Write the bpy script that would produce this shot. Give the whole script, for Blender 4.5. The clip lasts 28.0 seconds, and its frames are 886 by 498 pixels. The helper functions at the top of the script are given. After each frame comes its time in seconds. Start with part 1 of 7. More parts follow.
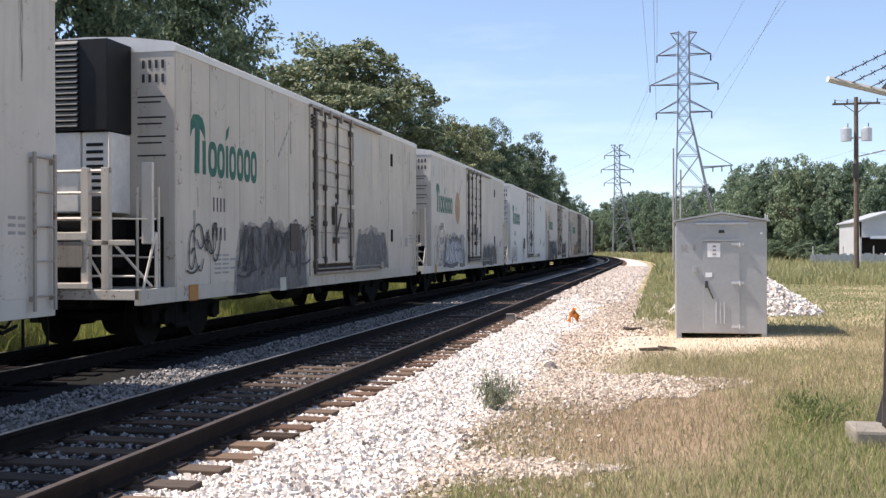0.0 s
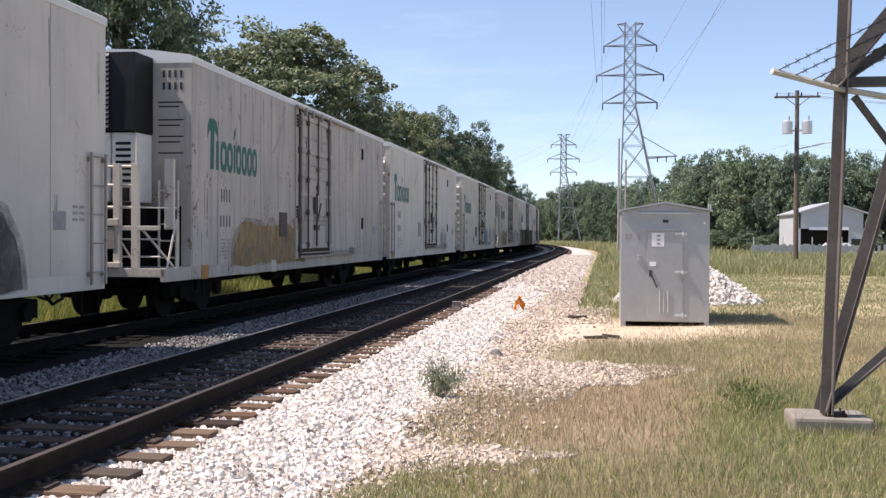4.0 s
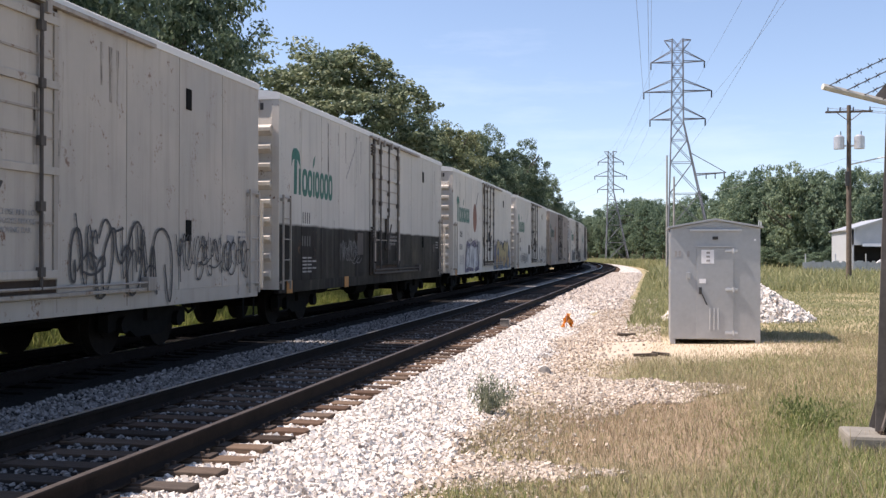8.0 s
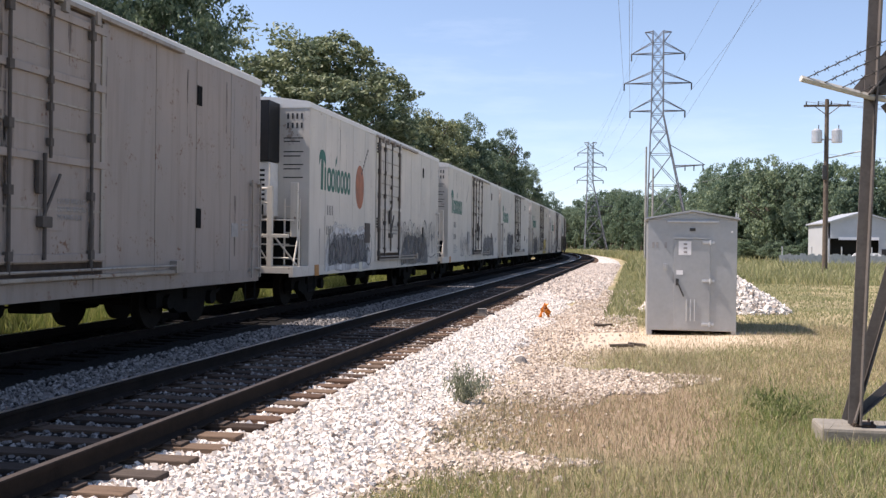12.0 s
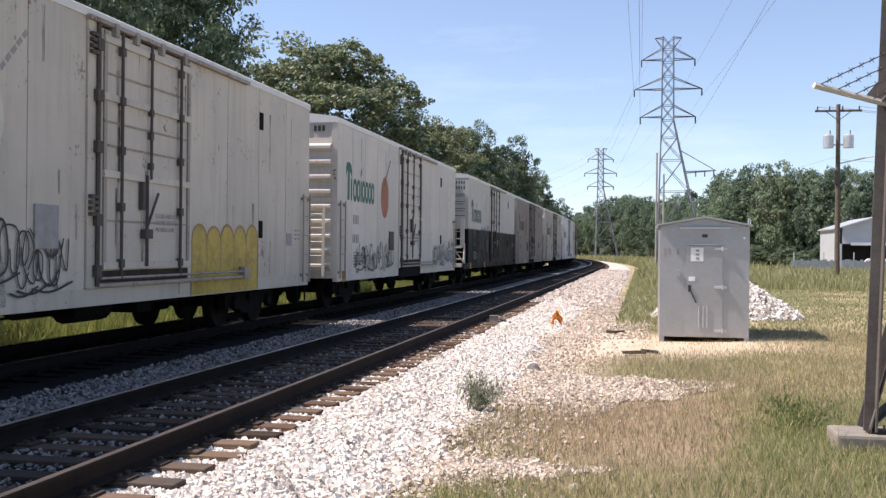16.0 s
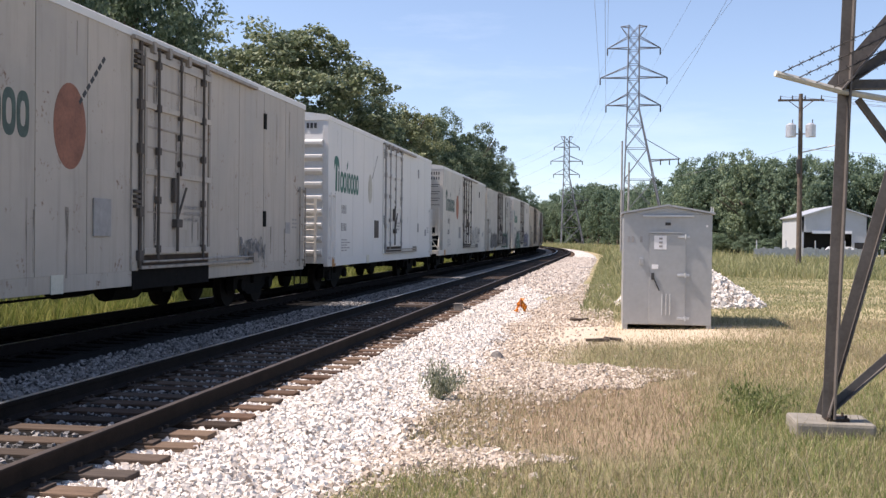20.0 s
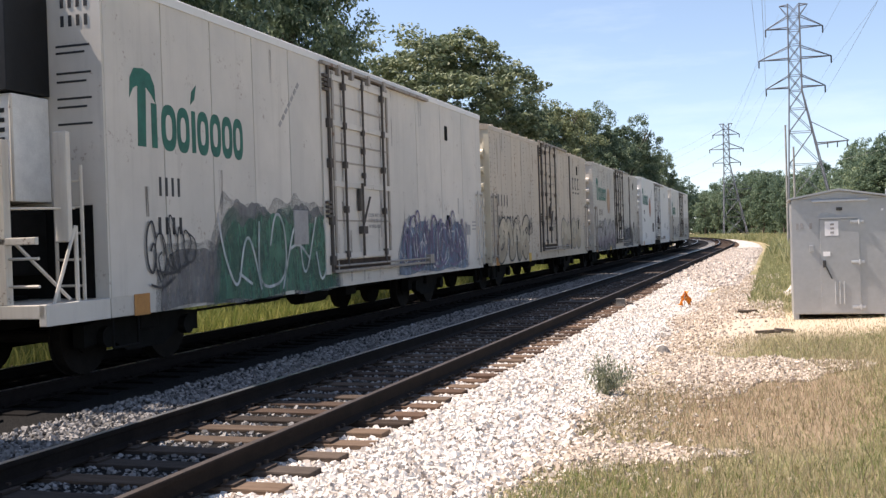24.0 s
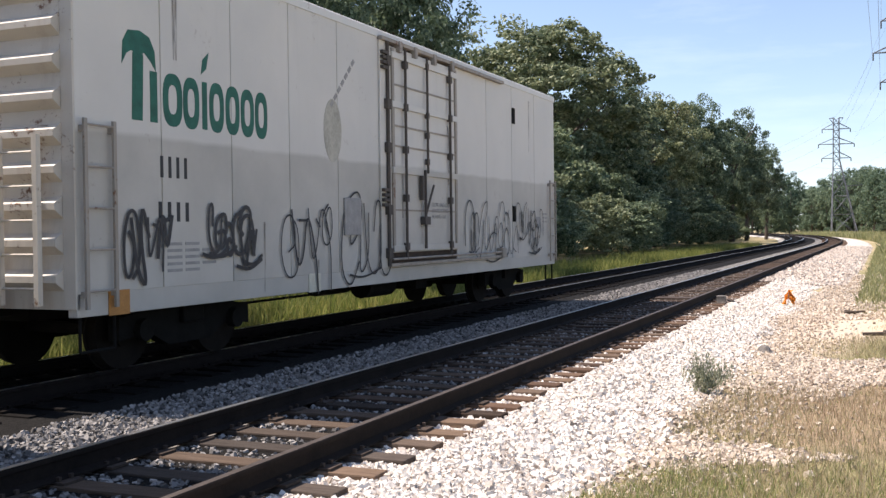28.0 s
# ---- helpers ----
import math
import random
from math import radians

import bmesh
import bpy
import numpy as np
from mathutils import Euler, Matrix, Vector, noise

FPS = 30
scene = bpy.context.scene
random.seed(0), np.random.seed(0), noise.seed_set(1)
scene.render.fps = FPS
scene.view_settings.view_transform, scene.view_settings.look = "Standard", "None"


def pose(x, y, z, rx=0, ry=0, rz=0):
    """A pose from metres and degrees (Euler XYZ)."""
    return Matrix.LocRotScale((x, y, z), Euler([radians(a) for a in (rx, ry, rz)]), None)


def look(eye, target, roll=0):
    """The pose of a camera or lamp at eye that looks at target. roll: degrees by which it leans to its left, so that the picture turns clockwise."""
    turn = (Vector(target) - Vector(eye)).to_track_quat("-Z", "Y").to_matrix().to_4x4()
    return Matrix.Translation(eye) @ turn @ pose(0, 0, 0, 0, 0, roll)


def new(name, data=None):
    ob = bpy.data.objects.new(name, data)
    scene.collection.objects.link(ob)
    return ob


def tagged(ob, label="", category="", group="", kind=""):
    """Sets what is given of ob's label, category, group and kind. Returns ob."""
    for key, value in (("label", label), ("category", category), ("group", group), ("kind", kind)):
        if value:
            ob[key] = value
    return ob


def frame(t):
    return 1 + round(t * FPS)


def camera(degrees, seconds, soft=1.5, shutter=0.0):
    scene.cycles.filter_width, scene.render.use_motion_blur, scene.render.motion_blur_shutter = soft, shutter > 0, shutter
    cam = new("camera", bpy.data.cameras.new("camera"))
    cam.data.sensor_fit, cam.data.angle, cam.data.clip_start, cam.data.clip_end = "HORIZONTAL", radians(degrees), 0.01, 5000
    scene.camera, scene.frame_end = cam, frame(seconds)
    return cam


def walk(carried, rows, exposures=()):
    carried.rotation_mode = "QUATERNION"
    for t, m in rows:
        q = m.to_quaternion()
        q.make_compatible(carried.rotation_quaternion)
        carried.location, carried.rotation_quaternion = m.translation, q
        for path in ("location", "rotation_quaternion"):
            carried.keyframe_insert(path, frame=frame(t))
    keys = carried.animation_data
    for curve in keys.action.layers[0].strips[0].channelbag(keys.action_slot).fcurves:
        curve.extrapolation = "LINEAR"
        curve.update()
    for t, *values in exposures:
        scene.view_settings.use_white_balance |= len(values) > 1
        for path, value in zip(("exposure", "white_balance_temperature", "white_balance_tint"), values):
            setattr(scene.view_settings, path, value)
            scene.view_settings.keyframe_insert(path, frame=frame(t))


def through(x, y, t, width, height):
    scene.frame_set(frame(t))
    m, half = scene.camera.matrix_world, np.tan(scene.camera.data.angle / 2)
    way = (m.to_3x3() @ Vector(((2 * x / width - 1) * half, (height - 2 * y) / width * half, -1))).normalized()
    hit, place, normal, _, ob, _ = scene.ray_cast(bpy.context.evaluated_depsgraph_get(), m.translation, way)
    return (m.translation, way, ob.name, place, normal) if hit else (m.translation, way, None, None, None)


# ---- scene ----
cam = camera(47.0, 28.0, soft=1.42)
PATH = [
    (0, (4.645, -0.169, 1.547), (4.228, 1.787, 1.545), -0.2),
    (0.5, (4.647, -0.14, 1.542), (4.314, 1.832, 1.556), 0.1),
    (1, (4.626, -0.147, 1.541), (4.346, 1.834, 1.511), 0.0),
    (1.5, (4.622, -0.149, 1.546), (4.317, 1.827, 1.514), -0.2),
    (2, (4.627, -0.134, 1.538), (4.336, 1.844, 1.508), 0.2),
    (2.5, (4.621, -0.155, 1.538), (4.323, 1.822, 1.511), 0.1),
    (3, (4.624, -0.133, 1.539), (4.328, 1.844, 1.501), 0.1),
    (3.5, (4.63, -0.134, 1.541), (4.321, 1.842, 1.509), 0.4),
    (5.5, (4.636, -0.108, 1.538), (4.31, 1.865, 1.523), -0.0),
    (6, (4.626, -0.103, 1.545), (4.304, 1.871, 1.537), 0.2),
    (6.5, (4.624, -0.119, 1.537), (4.281, 1.852, 1.519), 0.1),
    (7, (4.624, -0.117, 1.541), (4.273, 1.852, 1.524), 0.3),
    (7.5, (4.625, -0.152, 1.538), (4.251, 1.812, 1.551), 0.3),
    (8, (4.62, -0.216, 1.534), (4.216, 1.743, 1.543), 0.1),
    (8.5, (4.623, -0.191, 1.545), (4.209, 1.766, 1.536), -0.3),
    (9, (4.642, -0.153, 1.544), (4.214, 1.8, 1.534), -0.1),
    (9.5, (4.7, -0.153, 1.532), (4.298, 1.806, 1.501), 0.6),
    (10, (4.627, -0.18, 1.535), (4.224, 1.779, 1.514), 0.0),
    (10.5, (4.615, -0.214, 1.52), (4.228, 1.748, 1.504), 0.4),
    (11, (4.624, -0.138, 1.545), (4.261, 1.829, 1.524), 0.4),
    (11.5, (4.629, -0.151, 1.534), (4.266, 1.816, 1.519), 0.4),
    (12, (4.638, -0.146, 1.527), (4.274, 1.821, 1.515), 0.7),
    (12.5, (4.624, -0.142, 1.534), (4.288, 1.829, 1.535), 0.8),
    (14.5, (4.615, -0.137, 1.542), (4.268, 1.833, 1.532), 0.1),
    (15, (4.61, -0.169, 1.54), (4.254, 1.799, 1.54), 0.1),
    (15.5, (4.608, -0.182, 1.534), (4.247, 1.785, 1.543), 0.2),
    (16, (4.611, -0.182, 1.537), (4.227, 1.781, 1.538), 0.5),
    (16.5, (4.609, -0.185, 1.541), (4.24, 1.78, 1.533), 0.5),
    (17, (4.62, -0.152, 1.541), (4.273, 1.817, 1.529), 0.4),
    (17.5, (4.62, -0.168, 1.535), (4.252, 1.798, 1.527), 0.0),
    (18, (4.626, -0.157, 1.534), (4.253, 1.808, 1.539), 0.3),
    (18.5, (4.619, -0.167, 1.532), (4.272, 1.802, 1.528), 0.7),
    (19, (4.614, -0.166, 1.526), (4.284, 1.806, 1.516), 0.8),
    (19.5, (4.628, -0.116, 1.544), (4.304, 1.857, 1.51), 0.5),
    (20, (4.646, -0.081, 1.54), (4.327, 1.893, 1.517), 0.6),
    (20.5, (4.65, -0.114, 1.53), (4.331, 1.86, 1.488), 0.2),
    (21, (4.639, -0.135, 1.543), (4.303, 1.836, 1.517), 0.2),
    (21.5, (4.628, -0.204, 1.54), (4.26, 1.761, 1.512), 0.0),
    (23.5, (4.622, -0.177, 1.536), (4.105, 1.755, 1.503), -1.8),
    (24, (4.627, -0.187, 1.537), (4.009, 1.715, 1.515), -1.8),
    (24.5, (4.629, -0.198, 1.537), (3.969, 1.69, 1.53), -1.4),
    (25, (4.629, -0.201, 1.538), (3.95, 1.68, 1.536), -1.3),
    (25.5, (4.629, -0.196, 1.536), (3.976, 1.695, 1.521), -1.3),
    (26, (4.629, -0.191, 1.536), (4.007, 1.709, 1.513), -1.3),
    (26.5, (4.628, -0.194, 1.539), (4.001, 1.705, 1.52), -1.4),
    (27, (4.629, -0.207, 1.536), (3.934, 1.668, 1.512), -1.7),
    (27.5, (4.631, -0.214, 1.537), (3.863, 1.633, 1.525), -1.1),
    (28, (4.628, -0.217, 1.544), (3.832, 1.618, 1.509), -0.7),
]
EXPOSURES = ((0, 0.74, 6700, 17), (1.5, 0.64, 6750, 19), (21.5, 0.64, 6750, 19), (24, 0.75, 7000, 17), (26, 0.84, 6950, 17), (28, 0.78, 6950, 17))
walk(cam, [(t, look(eye, target, roll)) for t, eye, target, roll in PATH], EXPOSURES)

# ---------------------------------------------------------------- light
SUN = Vector((-0.70, -0.11, 1.0)).normalized()
world = bpy.data.worlds.new("sky")
scene.world = world
world.use_nodes = True
wn = world.node_tree
sky = wn.nodes.new("ShaderNodeTexSky")
sky.sky_type = "NISHITA"
sky.sun_disc = False
sky.sun_elevation = math.asin(SUN.z)
sky.sun_rotation = math.atan2(SUN.x, SUN.y)
sky.air_density, sky.dust_density, sky.ozone_density = 1.0, 0.3, 1.3
aim = wn.nodes.new("ShaderNodeTexCoord")
lift = wn.nodes.new("ShaderNodeVectorMath")
lift.inputs[1].default_value = (0, 0, 0.05)
wn.links.new(aim.outputs["Generated"], lift.inputs[0])
wn.links.new(lift.outputs[0], sky.inputs[0])
# faint high haze in long wisps
stretch = wn.nodes.new("ShaderNodeMapping")
stretch.inputs["Rotation"].default_value = (0.0, 0.35, 0.4)
stretch.inputs["Scale"].default_value = (1.2, 1.2, 7.0)
wisp = wn.nodes.new("ShaderNodeTexNoise")
wisp.inputs["Scale"].default_value, wisp.inputs["Detail"].default_value, wisp.inputs["Roughness"].default_value = 2.2, 7.0, 0.62
cut = wn.nodes.new("ShaderNodeMapRange")
for key, value in (("From Min", 0.50), ("From Max", 0.78), ("To Min", 0.0), ("To Max", 0.16)):
    cut.inputs[key].default_value = value
veil = wn.nodes.new("ShaderNodeMix")
veil.data_type = "RGBA"
veil.inputs[7].default_value = (8.4, 9.0, 10.0, 1)
wn.links.new(aim.outputs["Generated"], stretch.inputs["Vector"])
wn.links.new(stretch.outputs[0], wisp.inputs["Vector"])
wn.links.new(wisp.outputs[0], cut.inputs["Value"])
wn.links.new(cut.outputs[0], veil.inputs[0])
wn.links.new(sky.outputs[0], veil.inputs[6])
wn.links.new(veil.outputs[2], wn.nodes["Background"].inputs[0])
wn.nodes["Background"].inputs[1].default_value = 0.126
sun = new("sun", bpy.data.lights.new("sun", "SUN"))
sun.data.energy, sun.data.angle, sun.data.color = 5.0, radians(0.5), (1.0, 0.95, 0.88)
sun.matrix_world = look((0, 0, 60), tuple(Vector((0, 0, 60)) - SUN))

# ---------------------------------------------------------------- materials
MATS = {}


class Nodes:
    """A small helper to write node materials."""

    def __init__(self, name, rough=0.7, metal=0.0, spec=0.35):
        self.m = bpy.data.materials.new(name)
        self.m.use_nodes = True
        self.t = self.m.node_tree
        self.b = self.t.nodes["Principled BSDF"]
        self.b.inputs["Roughness"].default_value = rough
        self.b.inputs["Metallic"].default_value = metal
        self.b.inputs["Specular IOR Level"].default_value = spec
        MATS[name] = self.m

    def put(self, kind, **values):
        n = self.t.nodes.new("ShaderNode" + kind)
        for k, v in values.items():
            if k in n.inputs:
                n.inputs[k].default_value = v
        return n

    def link(self, a, b):
        self.t.links.new(a, b)

    def coords(self, space="Object", scale=(1, 1, 1), shift=False):
        c = self.put("TexCoord")
        m = self.put("Mapping")
        m.inputs["Scale"].default_value = scale
        self.link(c.outputs[space], m.inputs["Vector"])
        if shift:
            info = self.put("ObjectInfo")
            mul = self.put("VectorMath")
            mul.operation = "SCALE"
            mul.inputs[0].default_value = (31.0, 57.0, 43.0)
            self.link(info.outputs["Random"], mul.inputs["Scale"])
            self.link(mul.outputs[0], m.inputs["Location"])
        return m.outputs[0]

    def noise(self, vec, scale, detail=5.0, rough=0.6):
        n = self.put("TexNoise", Scale=scale, Detail=detail, Roughness=rough)
        if vec is not None:
            self.link(vec, n.inputs["Vector"])
        return n.outputs[0]

    def ramp(self, fac, stops):
        r = self.put("ValToRGB")
        while len(r.color_ramp.elements) < len(stops):
            r.color_ramp.elements.new(0.5)
        for e, (p, c) in zip(r.color_ramp.elements, stops):
            e.position = p
            e.color = (c, c, c, 1) if isinstance(c, (int, float)) else (*c, 1)
        self.link(fac, r.inputs[0])
        return r.outputs[0]

    def mix(self, fac, a, b, blend="MIX"):
        n = self.put("Mix")
        n.data_type, n.blend_type = "RGBA", blend
        for sock, v in ((n.inputs[0], fac), (n.inputs[6], a), (n.inputs[7], b)):
            if isinstance(v, (int, float)):
                sock.default_value = v
            elif isinstance(v, tuple):
                sock.default_value = (*v, 1)
            else:
                self.link(v, sock)
        return n.outputs[2]

    def math(self, op, a, b=0.0):
        n = self.put("Math")
        n.operation = op
        for sock, v in ((n.inputs[0], a), (n.inputs[1], b)):
            if isinstance(v, (int, float)):
                sock.default_value = v
            else:
                self.link(v, sock)
        return n.outputs[0]

    def split(self, vec):
        n = self.put("SeparateXYZ")
        self.link(vec, n.inputs[0])
        return n.outputs

    def color(self, sock):
        self.link(sock, self.b.inputs["Base Color"])

    def bump(self, sock, strength=0.3, dist=0.02):
        n = self.put("Bump", Strength=strength, Distance=dist)
        self.link(sock, n.inputs["Height"])
        self.link(n.outputs[0], self.b.inputs["Normal"])


def plain(name, col, rough=0.6, metal=0.0, vary=0.25, scale=6.0, spec=0.35, bump=0.0):
    n = Nodes(name, rough, metal, spec)
    v = n.coords(shift=True)
    lo = tuple(c * (1 - vary) for c in col)
    hi = tuple(min(1, c * (1 + vary)) for c in col)
    f = n.mix(0.35, n.noise(v, scale), n.noise(v, scale * 9, 3))
    n.color(n.ramp(f, [(0.3, lo), (0.7, hi)]))
    if bump:
        n.bump(n.noise(v, scale * 12, 4), bump, 0.01)
    return n.m


def car_paint(name, base, grime, amount, rust=(0.16, 0.08, 0.045), rusty=0.15, lower=None, line=2.5, mottled=0.1):
    """Faded car paint with streaks running down, blotches and rust spots; lower: a darker coat below a height."""
    n = Nodes(name, 0.55, 0.0, 0.12 if lower and lower[0] < 0.1 else 0.3)
    v = n.coords(shift=True)
    streak = n.noise(n.coords(scale=(2.0, 2.2, 0.16), shift=True), 2.4, 6, 0.65)
    blotch = n.noise(v, 0.55, 6, 0.6)
    fine = n.noise(v, 14.0, 4, 0.7)
    tone = n.mix(mottled, base, n.ramp(blotch, [(0.35, tuple(c * 0.72 for c in base)), (0.65, tuple(min(1, c * 1.12) for c in base))]))
    x, y, z = n.split(n.coords())
    if lower:
        wav = n.math("ADD", z, n.math("MULTIPLY", n.math("SUBTRACT", n.noise(v, 0.9, 2), 0.5), 0.12))
        edge = n.ramp(n.math("MULTIPLY", n.math("SUBTRACT", wav, line - 0.5), 1.0), [(0.47, 1.0), (0.53, 0.0)])
        tone = n.mix(edge, tone, n.mix(0.5, lower, n.ramp(blotch, [(0.3, tuple(c * 0.6 for c in lower)), (0.7, tuple(c * 1.3 for c in lower))])))
    dirt = n.ramp(streak, [(0.60 - 0.24 * amount, 0.0), (0.86 - 0.12 * amount, min(1.0, 0.35 + amount))])
    tone = n.mix(n.math("MULTIPLY", dirt, min(0.9, amount + 0.12)), tone, grime)
    spots = n.ramp(n.math("MULTIPLY", fine, n.noise(v, 2.0, 3)), [(0.38 - 0.1 * rusty, 0.0), (0.46 - 0.1 * rusty, 1.0)])
    tone = n.mix(n.math("MULTIPLY", spots, min(1.0, rusty * 3)), tone, rust)
    n.color(tone)
    n.link(n.ramp(blotch, [(0.3, 0.42), (0.7, 0.72)]), n.b.inputs["Roughness"])
    n.bump(n.mix(0.5, fine, streak), 0.05, 0.01)
    return n.m


WHITE = (0.595, 0.552, 0.488)
car_paint("paint_white", WHITE, (0.25, 0.22, 0.185), 0.34, rusty=0.2, mottled=0.5)
car_paint("paint_dull", (0.435, 0.39, 0.335), (0.20, 0.165, 0.13), 0.42, rusty=0.3, mottled=0.55)
car_paint("paint_clean", (0.66, 0.645, 0.615), (0.36, 0.34, 0.31), 0.12, rusty=0.06, mottled=0.2)
car_paint("paint_cream", (0.535, 0.488, 0.415), (0.24, 0.205, 0.16), 0.42, rusty=0.28, mottled=0.55)
car_paint("paint_grimy", (0.46, 0.42, 0.37), (0.16, 0.125, 0.10), 0.60, rusty=0.5, mottled=0.6)
car_paint("paint_brown", (0.31, 0.262, 0.23), (0.15, 0.112, 0.092), 0.50, rusty=0.35, mottled=0.5)
car_paint("paint_two_tone", (0.53, 0.505, 0.455), (0.25, 0.23, 0.20), 0.28, lower=(0.011, 0.0095, 0.0085), line=2.45, rusty=0.1, mottled=0.3)
car_paint("paint_two_tone_low", (0.50, 0.475, 0.43), (0.17, 0.15, 0.13), 0.36, lower=(0.013, 0.0105, 0.009), line=2.13, rusty=0.2, mottled=0.4)
car_paint("paint_band", (0.63, 0.605, 0.56), (0.34, 0.32, 0.28), 0.14, lower=(0.48, 0.455, 0.41), line=2.62, rusty=0.08, mottled=0.25)
car_paint("paint_brown_dark", (0.25, 0.205, 0.178), (0.12, 0.09, 0.074), 0.52, rusty=0.4, mottled=0.5)
car_paint("paint_tan", (0.505, 0.43, 0.34), (0.24, 0.17, 0.125), 0.36, rusty=0.5, mottled=0.45)
car_paint("paint_off_white", (0.50, 0.465, 0.41), (0.17, 0.125, 0.095), 0.45, rusty=0.5, mottled=0.45)
car_paint("paint_roof", (0.66, 0.65, 0.62), (0.30, 0.26, 0.21), 0.2)
car_paint("paint_end", (0.60, 0.55, 0.48), (0.24, 0.165, 0.11), 0.42, rusty=0.4, mottled=0.5)
car_paint("paint_end_cream", (0.66, 0.60, 0.475), (0.32, 0.24, 0.15), 0.35, rusty=0.4, mottled=0.4)
car_paint("paint_end_brown", (0.40, 0.33, 0.26), (0.16, 0.105, 0.065), 0.5, rusty=0.5, mottled=0.5)
car_paint("paint_hardware", (0.34, 0.30, 0.255), (0.13, 0.095, 0.07), 0.6, rusty=0.55, mottled=0.6)
car_paint("paint_railing", (0.66, 0.60, 0.51), (0.25, 0.18, 0.12), 0.45, rusty=0.4, mottled=0.5)
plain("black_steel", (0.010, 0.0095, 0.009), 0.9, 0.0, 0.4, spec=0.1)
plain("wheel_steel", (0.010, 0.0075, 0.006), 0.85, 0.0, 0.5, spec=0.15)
plain("dark_rust", (0.055, 0.038, 0.028), 0.85, 0.1, 0.5, bump=0.2)
plain("louvre_black", (0.012, 0.012, 0.013), 0.5, 0.3, 0.3)
plain("unit_white", (0.70, 0.69, 0.66), 0.5, 0.0, 0.15)
plain("seam_grey", (0.20, 0.19, 0.17), 0.8)
plain("mark_green", (0.010, 0.105, 0.072), 0.55, 0.0, 0.35)
plain("mark_green_faded", (0.055, 0.085, 0.07), 0.6, 0.0, 0.35)
plain("mark_orange_faded", (0.38, 0.235, 0.145), 0.6, 0.0, 0.35, 2.5)
plain("mark_orange_dull", (0.215, 0.085, 0.05), 0.6, 0.0, 0.45, 2.5)
plain("mark_stain", (0.40, 0.38, 0.32), 0.65, 0.0, 0.35, 2.5)
n = Nodes("rust_streak", 0.8)
v = n.coords(shift=True)
n.color(n.ramp(n.noise(v, 5, 4), [(0.3, (0.045, 0.030, 0.022)), (0.7, (0.13, 0.085, 0.058))]))
n.link(n.ramp(n.noise(n.coords(scale=(3, 14, 0.8), shift=True), 2.0, 6, 0.7), [(0.42, 0.0), (0.66, 0.75)]), n.b.inputs["Alpha"])
plain("mark_black", (0.03, 0.03, 0.032), 0.6)
plain("mark_dark_grey", (0.10, 0.097, 0.095), 0.65)
plain("mark_grey", (0.30, 0.29, 0.28), 0.7)
plain("mark_orange", (0.31, 0.105, 0.048), 0.55, 0.0, 0.5, 2.5)
plain("mark_pale", (0.55, 0.53, 0.44), 0.6, 0.0, 0.2, 2.5)
plain("reflector_yellow", (0.55, 0.33, 0.04), 0.45)
plain("reflector_orange", (0.42, 0.19, 0.05), 0.5)
plain("plate_dark", (0.085, 0.072, 0.062), 0.8, 0.0)
SPRAY = {
    "spray_black": (0.035, 0.033, 0.035), "spray_grey": (0.16, 0.155, 0.155), "spray_blue": (0.17, 0.22, 0.30),
    "spray_violet": (0.13, 0.10, 0.17), "spray_green": (0.065, 0.165, 0.11), "spray_yellow": (0.45, 0.33, 0.07),
    "spray_ochre": (0.30, 0.20, 0.09), "spray_tan": (0.42, 0.355, 0.26), "spray_dust": (0.33, 0.265, 0.185), "spray_soot": (0.085, 0.077, 0.072), "spray_smoke": (0.27, 0.255, 0.25), "spray_mauve": (0.17, 0.135, 0.15), "spray_old_gold": (0.34, 0.27, 0.13), "spray_teal": (0.10, 0.26, 0.29), "spray_white": (0.60, 0.60, 0.60), "spray_pink": (0.36, 0.20, 0.19),
}
for key, value in SPRAY.items():
    plain(key, value, 0.6, 0.0, 0.4, 1.6)
    # thin rolled or sprayed coat that lets the paint below show through
    n = Nodes(key + "_thin", 0.65)
    v = n.coords(shift=True)
    n.color(n.ramp(n.noise(v, 3.0, 5), [(0.3, tuple(c * 0.7 for c in value)), (0.7, tuple(min(1, c * 1.3) for c in value))]))
    n.link(n.ramp(n.noise(n.coords(scale=(2, 2.2, 0.7), shift=True), 2.6, 7, 0.7), [(0.30, 0.25), (0.62, 0.92)]), n.b.inputs["Alpha"])
    # overspray: a faint speckled film round a patch
    n = Nodes(key + "_haze", 0.65)
    v = n.coords(shift=True)
    n.color(n.ramp(n.noise(v, 3.0, 5), [(0.3, tuple(c * 0.8 for c in value)), (0.7, tuple(min(1, c * 1.2) for c in value))]))
    n.link(n.ramp(n.mix(0.5, n.noise(v, 2.5, 6, 0.7), n.noise(v, 60, 3, 0.7)), [(0.40, 0.0), (0.62, 0.65)]), n.b.inputs["Alpha"])

# rails, ties, stone
n = Nodes("rail_side", 0.85, 0.1, 0.15)
v = n.coords()
n.color(n.ramp(n.mix(0.4, n.noise(v, 3), n.noise(v, 40, 3)), [(0.3, (0.006, 0.0045, 0.004)), (0.7, (0.024, 0.017, 0.0135))]))
n.bump(n.noise(v, 60, 3), 0.25, 0.005)
n = Nodes("rail_head", 0.28, 0.9, 0.5)
v = n.coords(scale=(8, 0.2, 8))
n.color(n.ramp(n.noise(v, 8), [(0.3, (0.50, 0.49, 0.48)), (0.7, (0.72, 0.71, 0.70))]))
plain("rail_head_dull", (0.085, 0.068, 0.058), 0.6, 0.5, 0.35, 3)
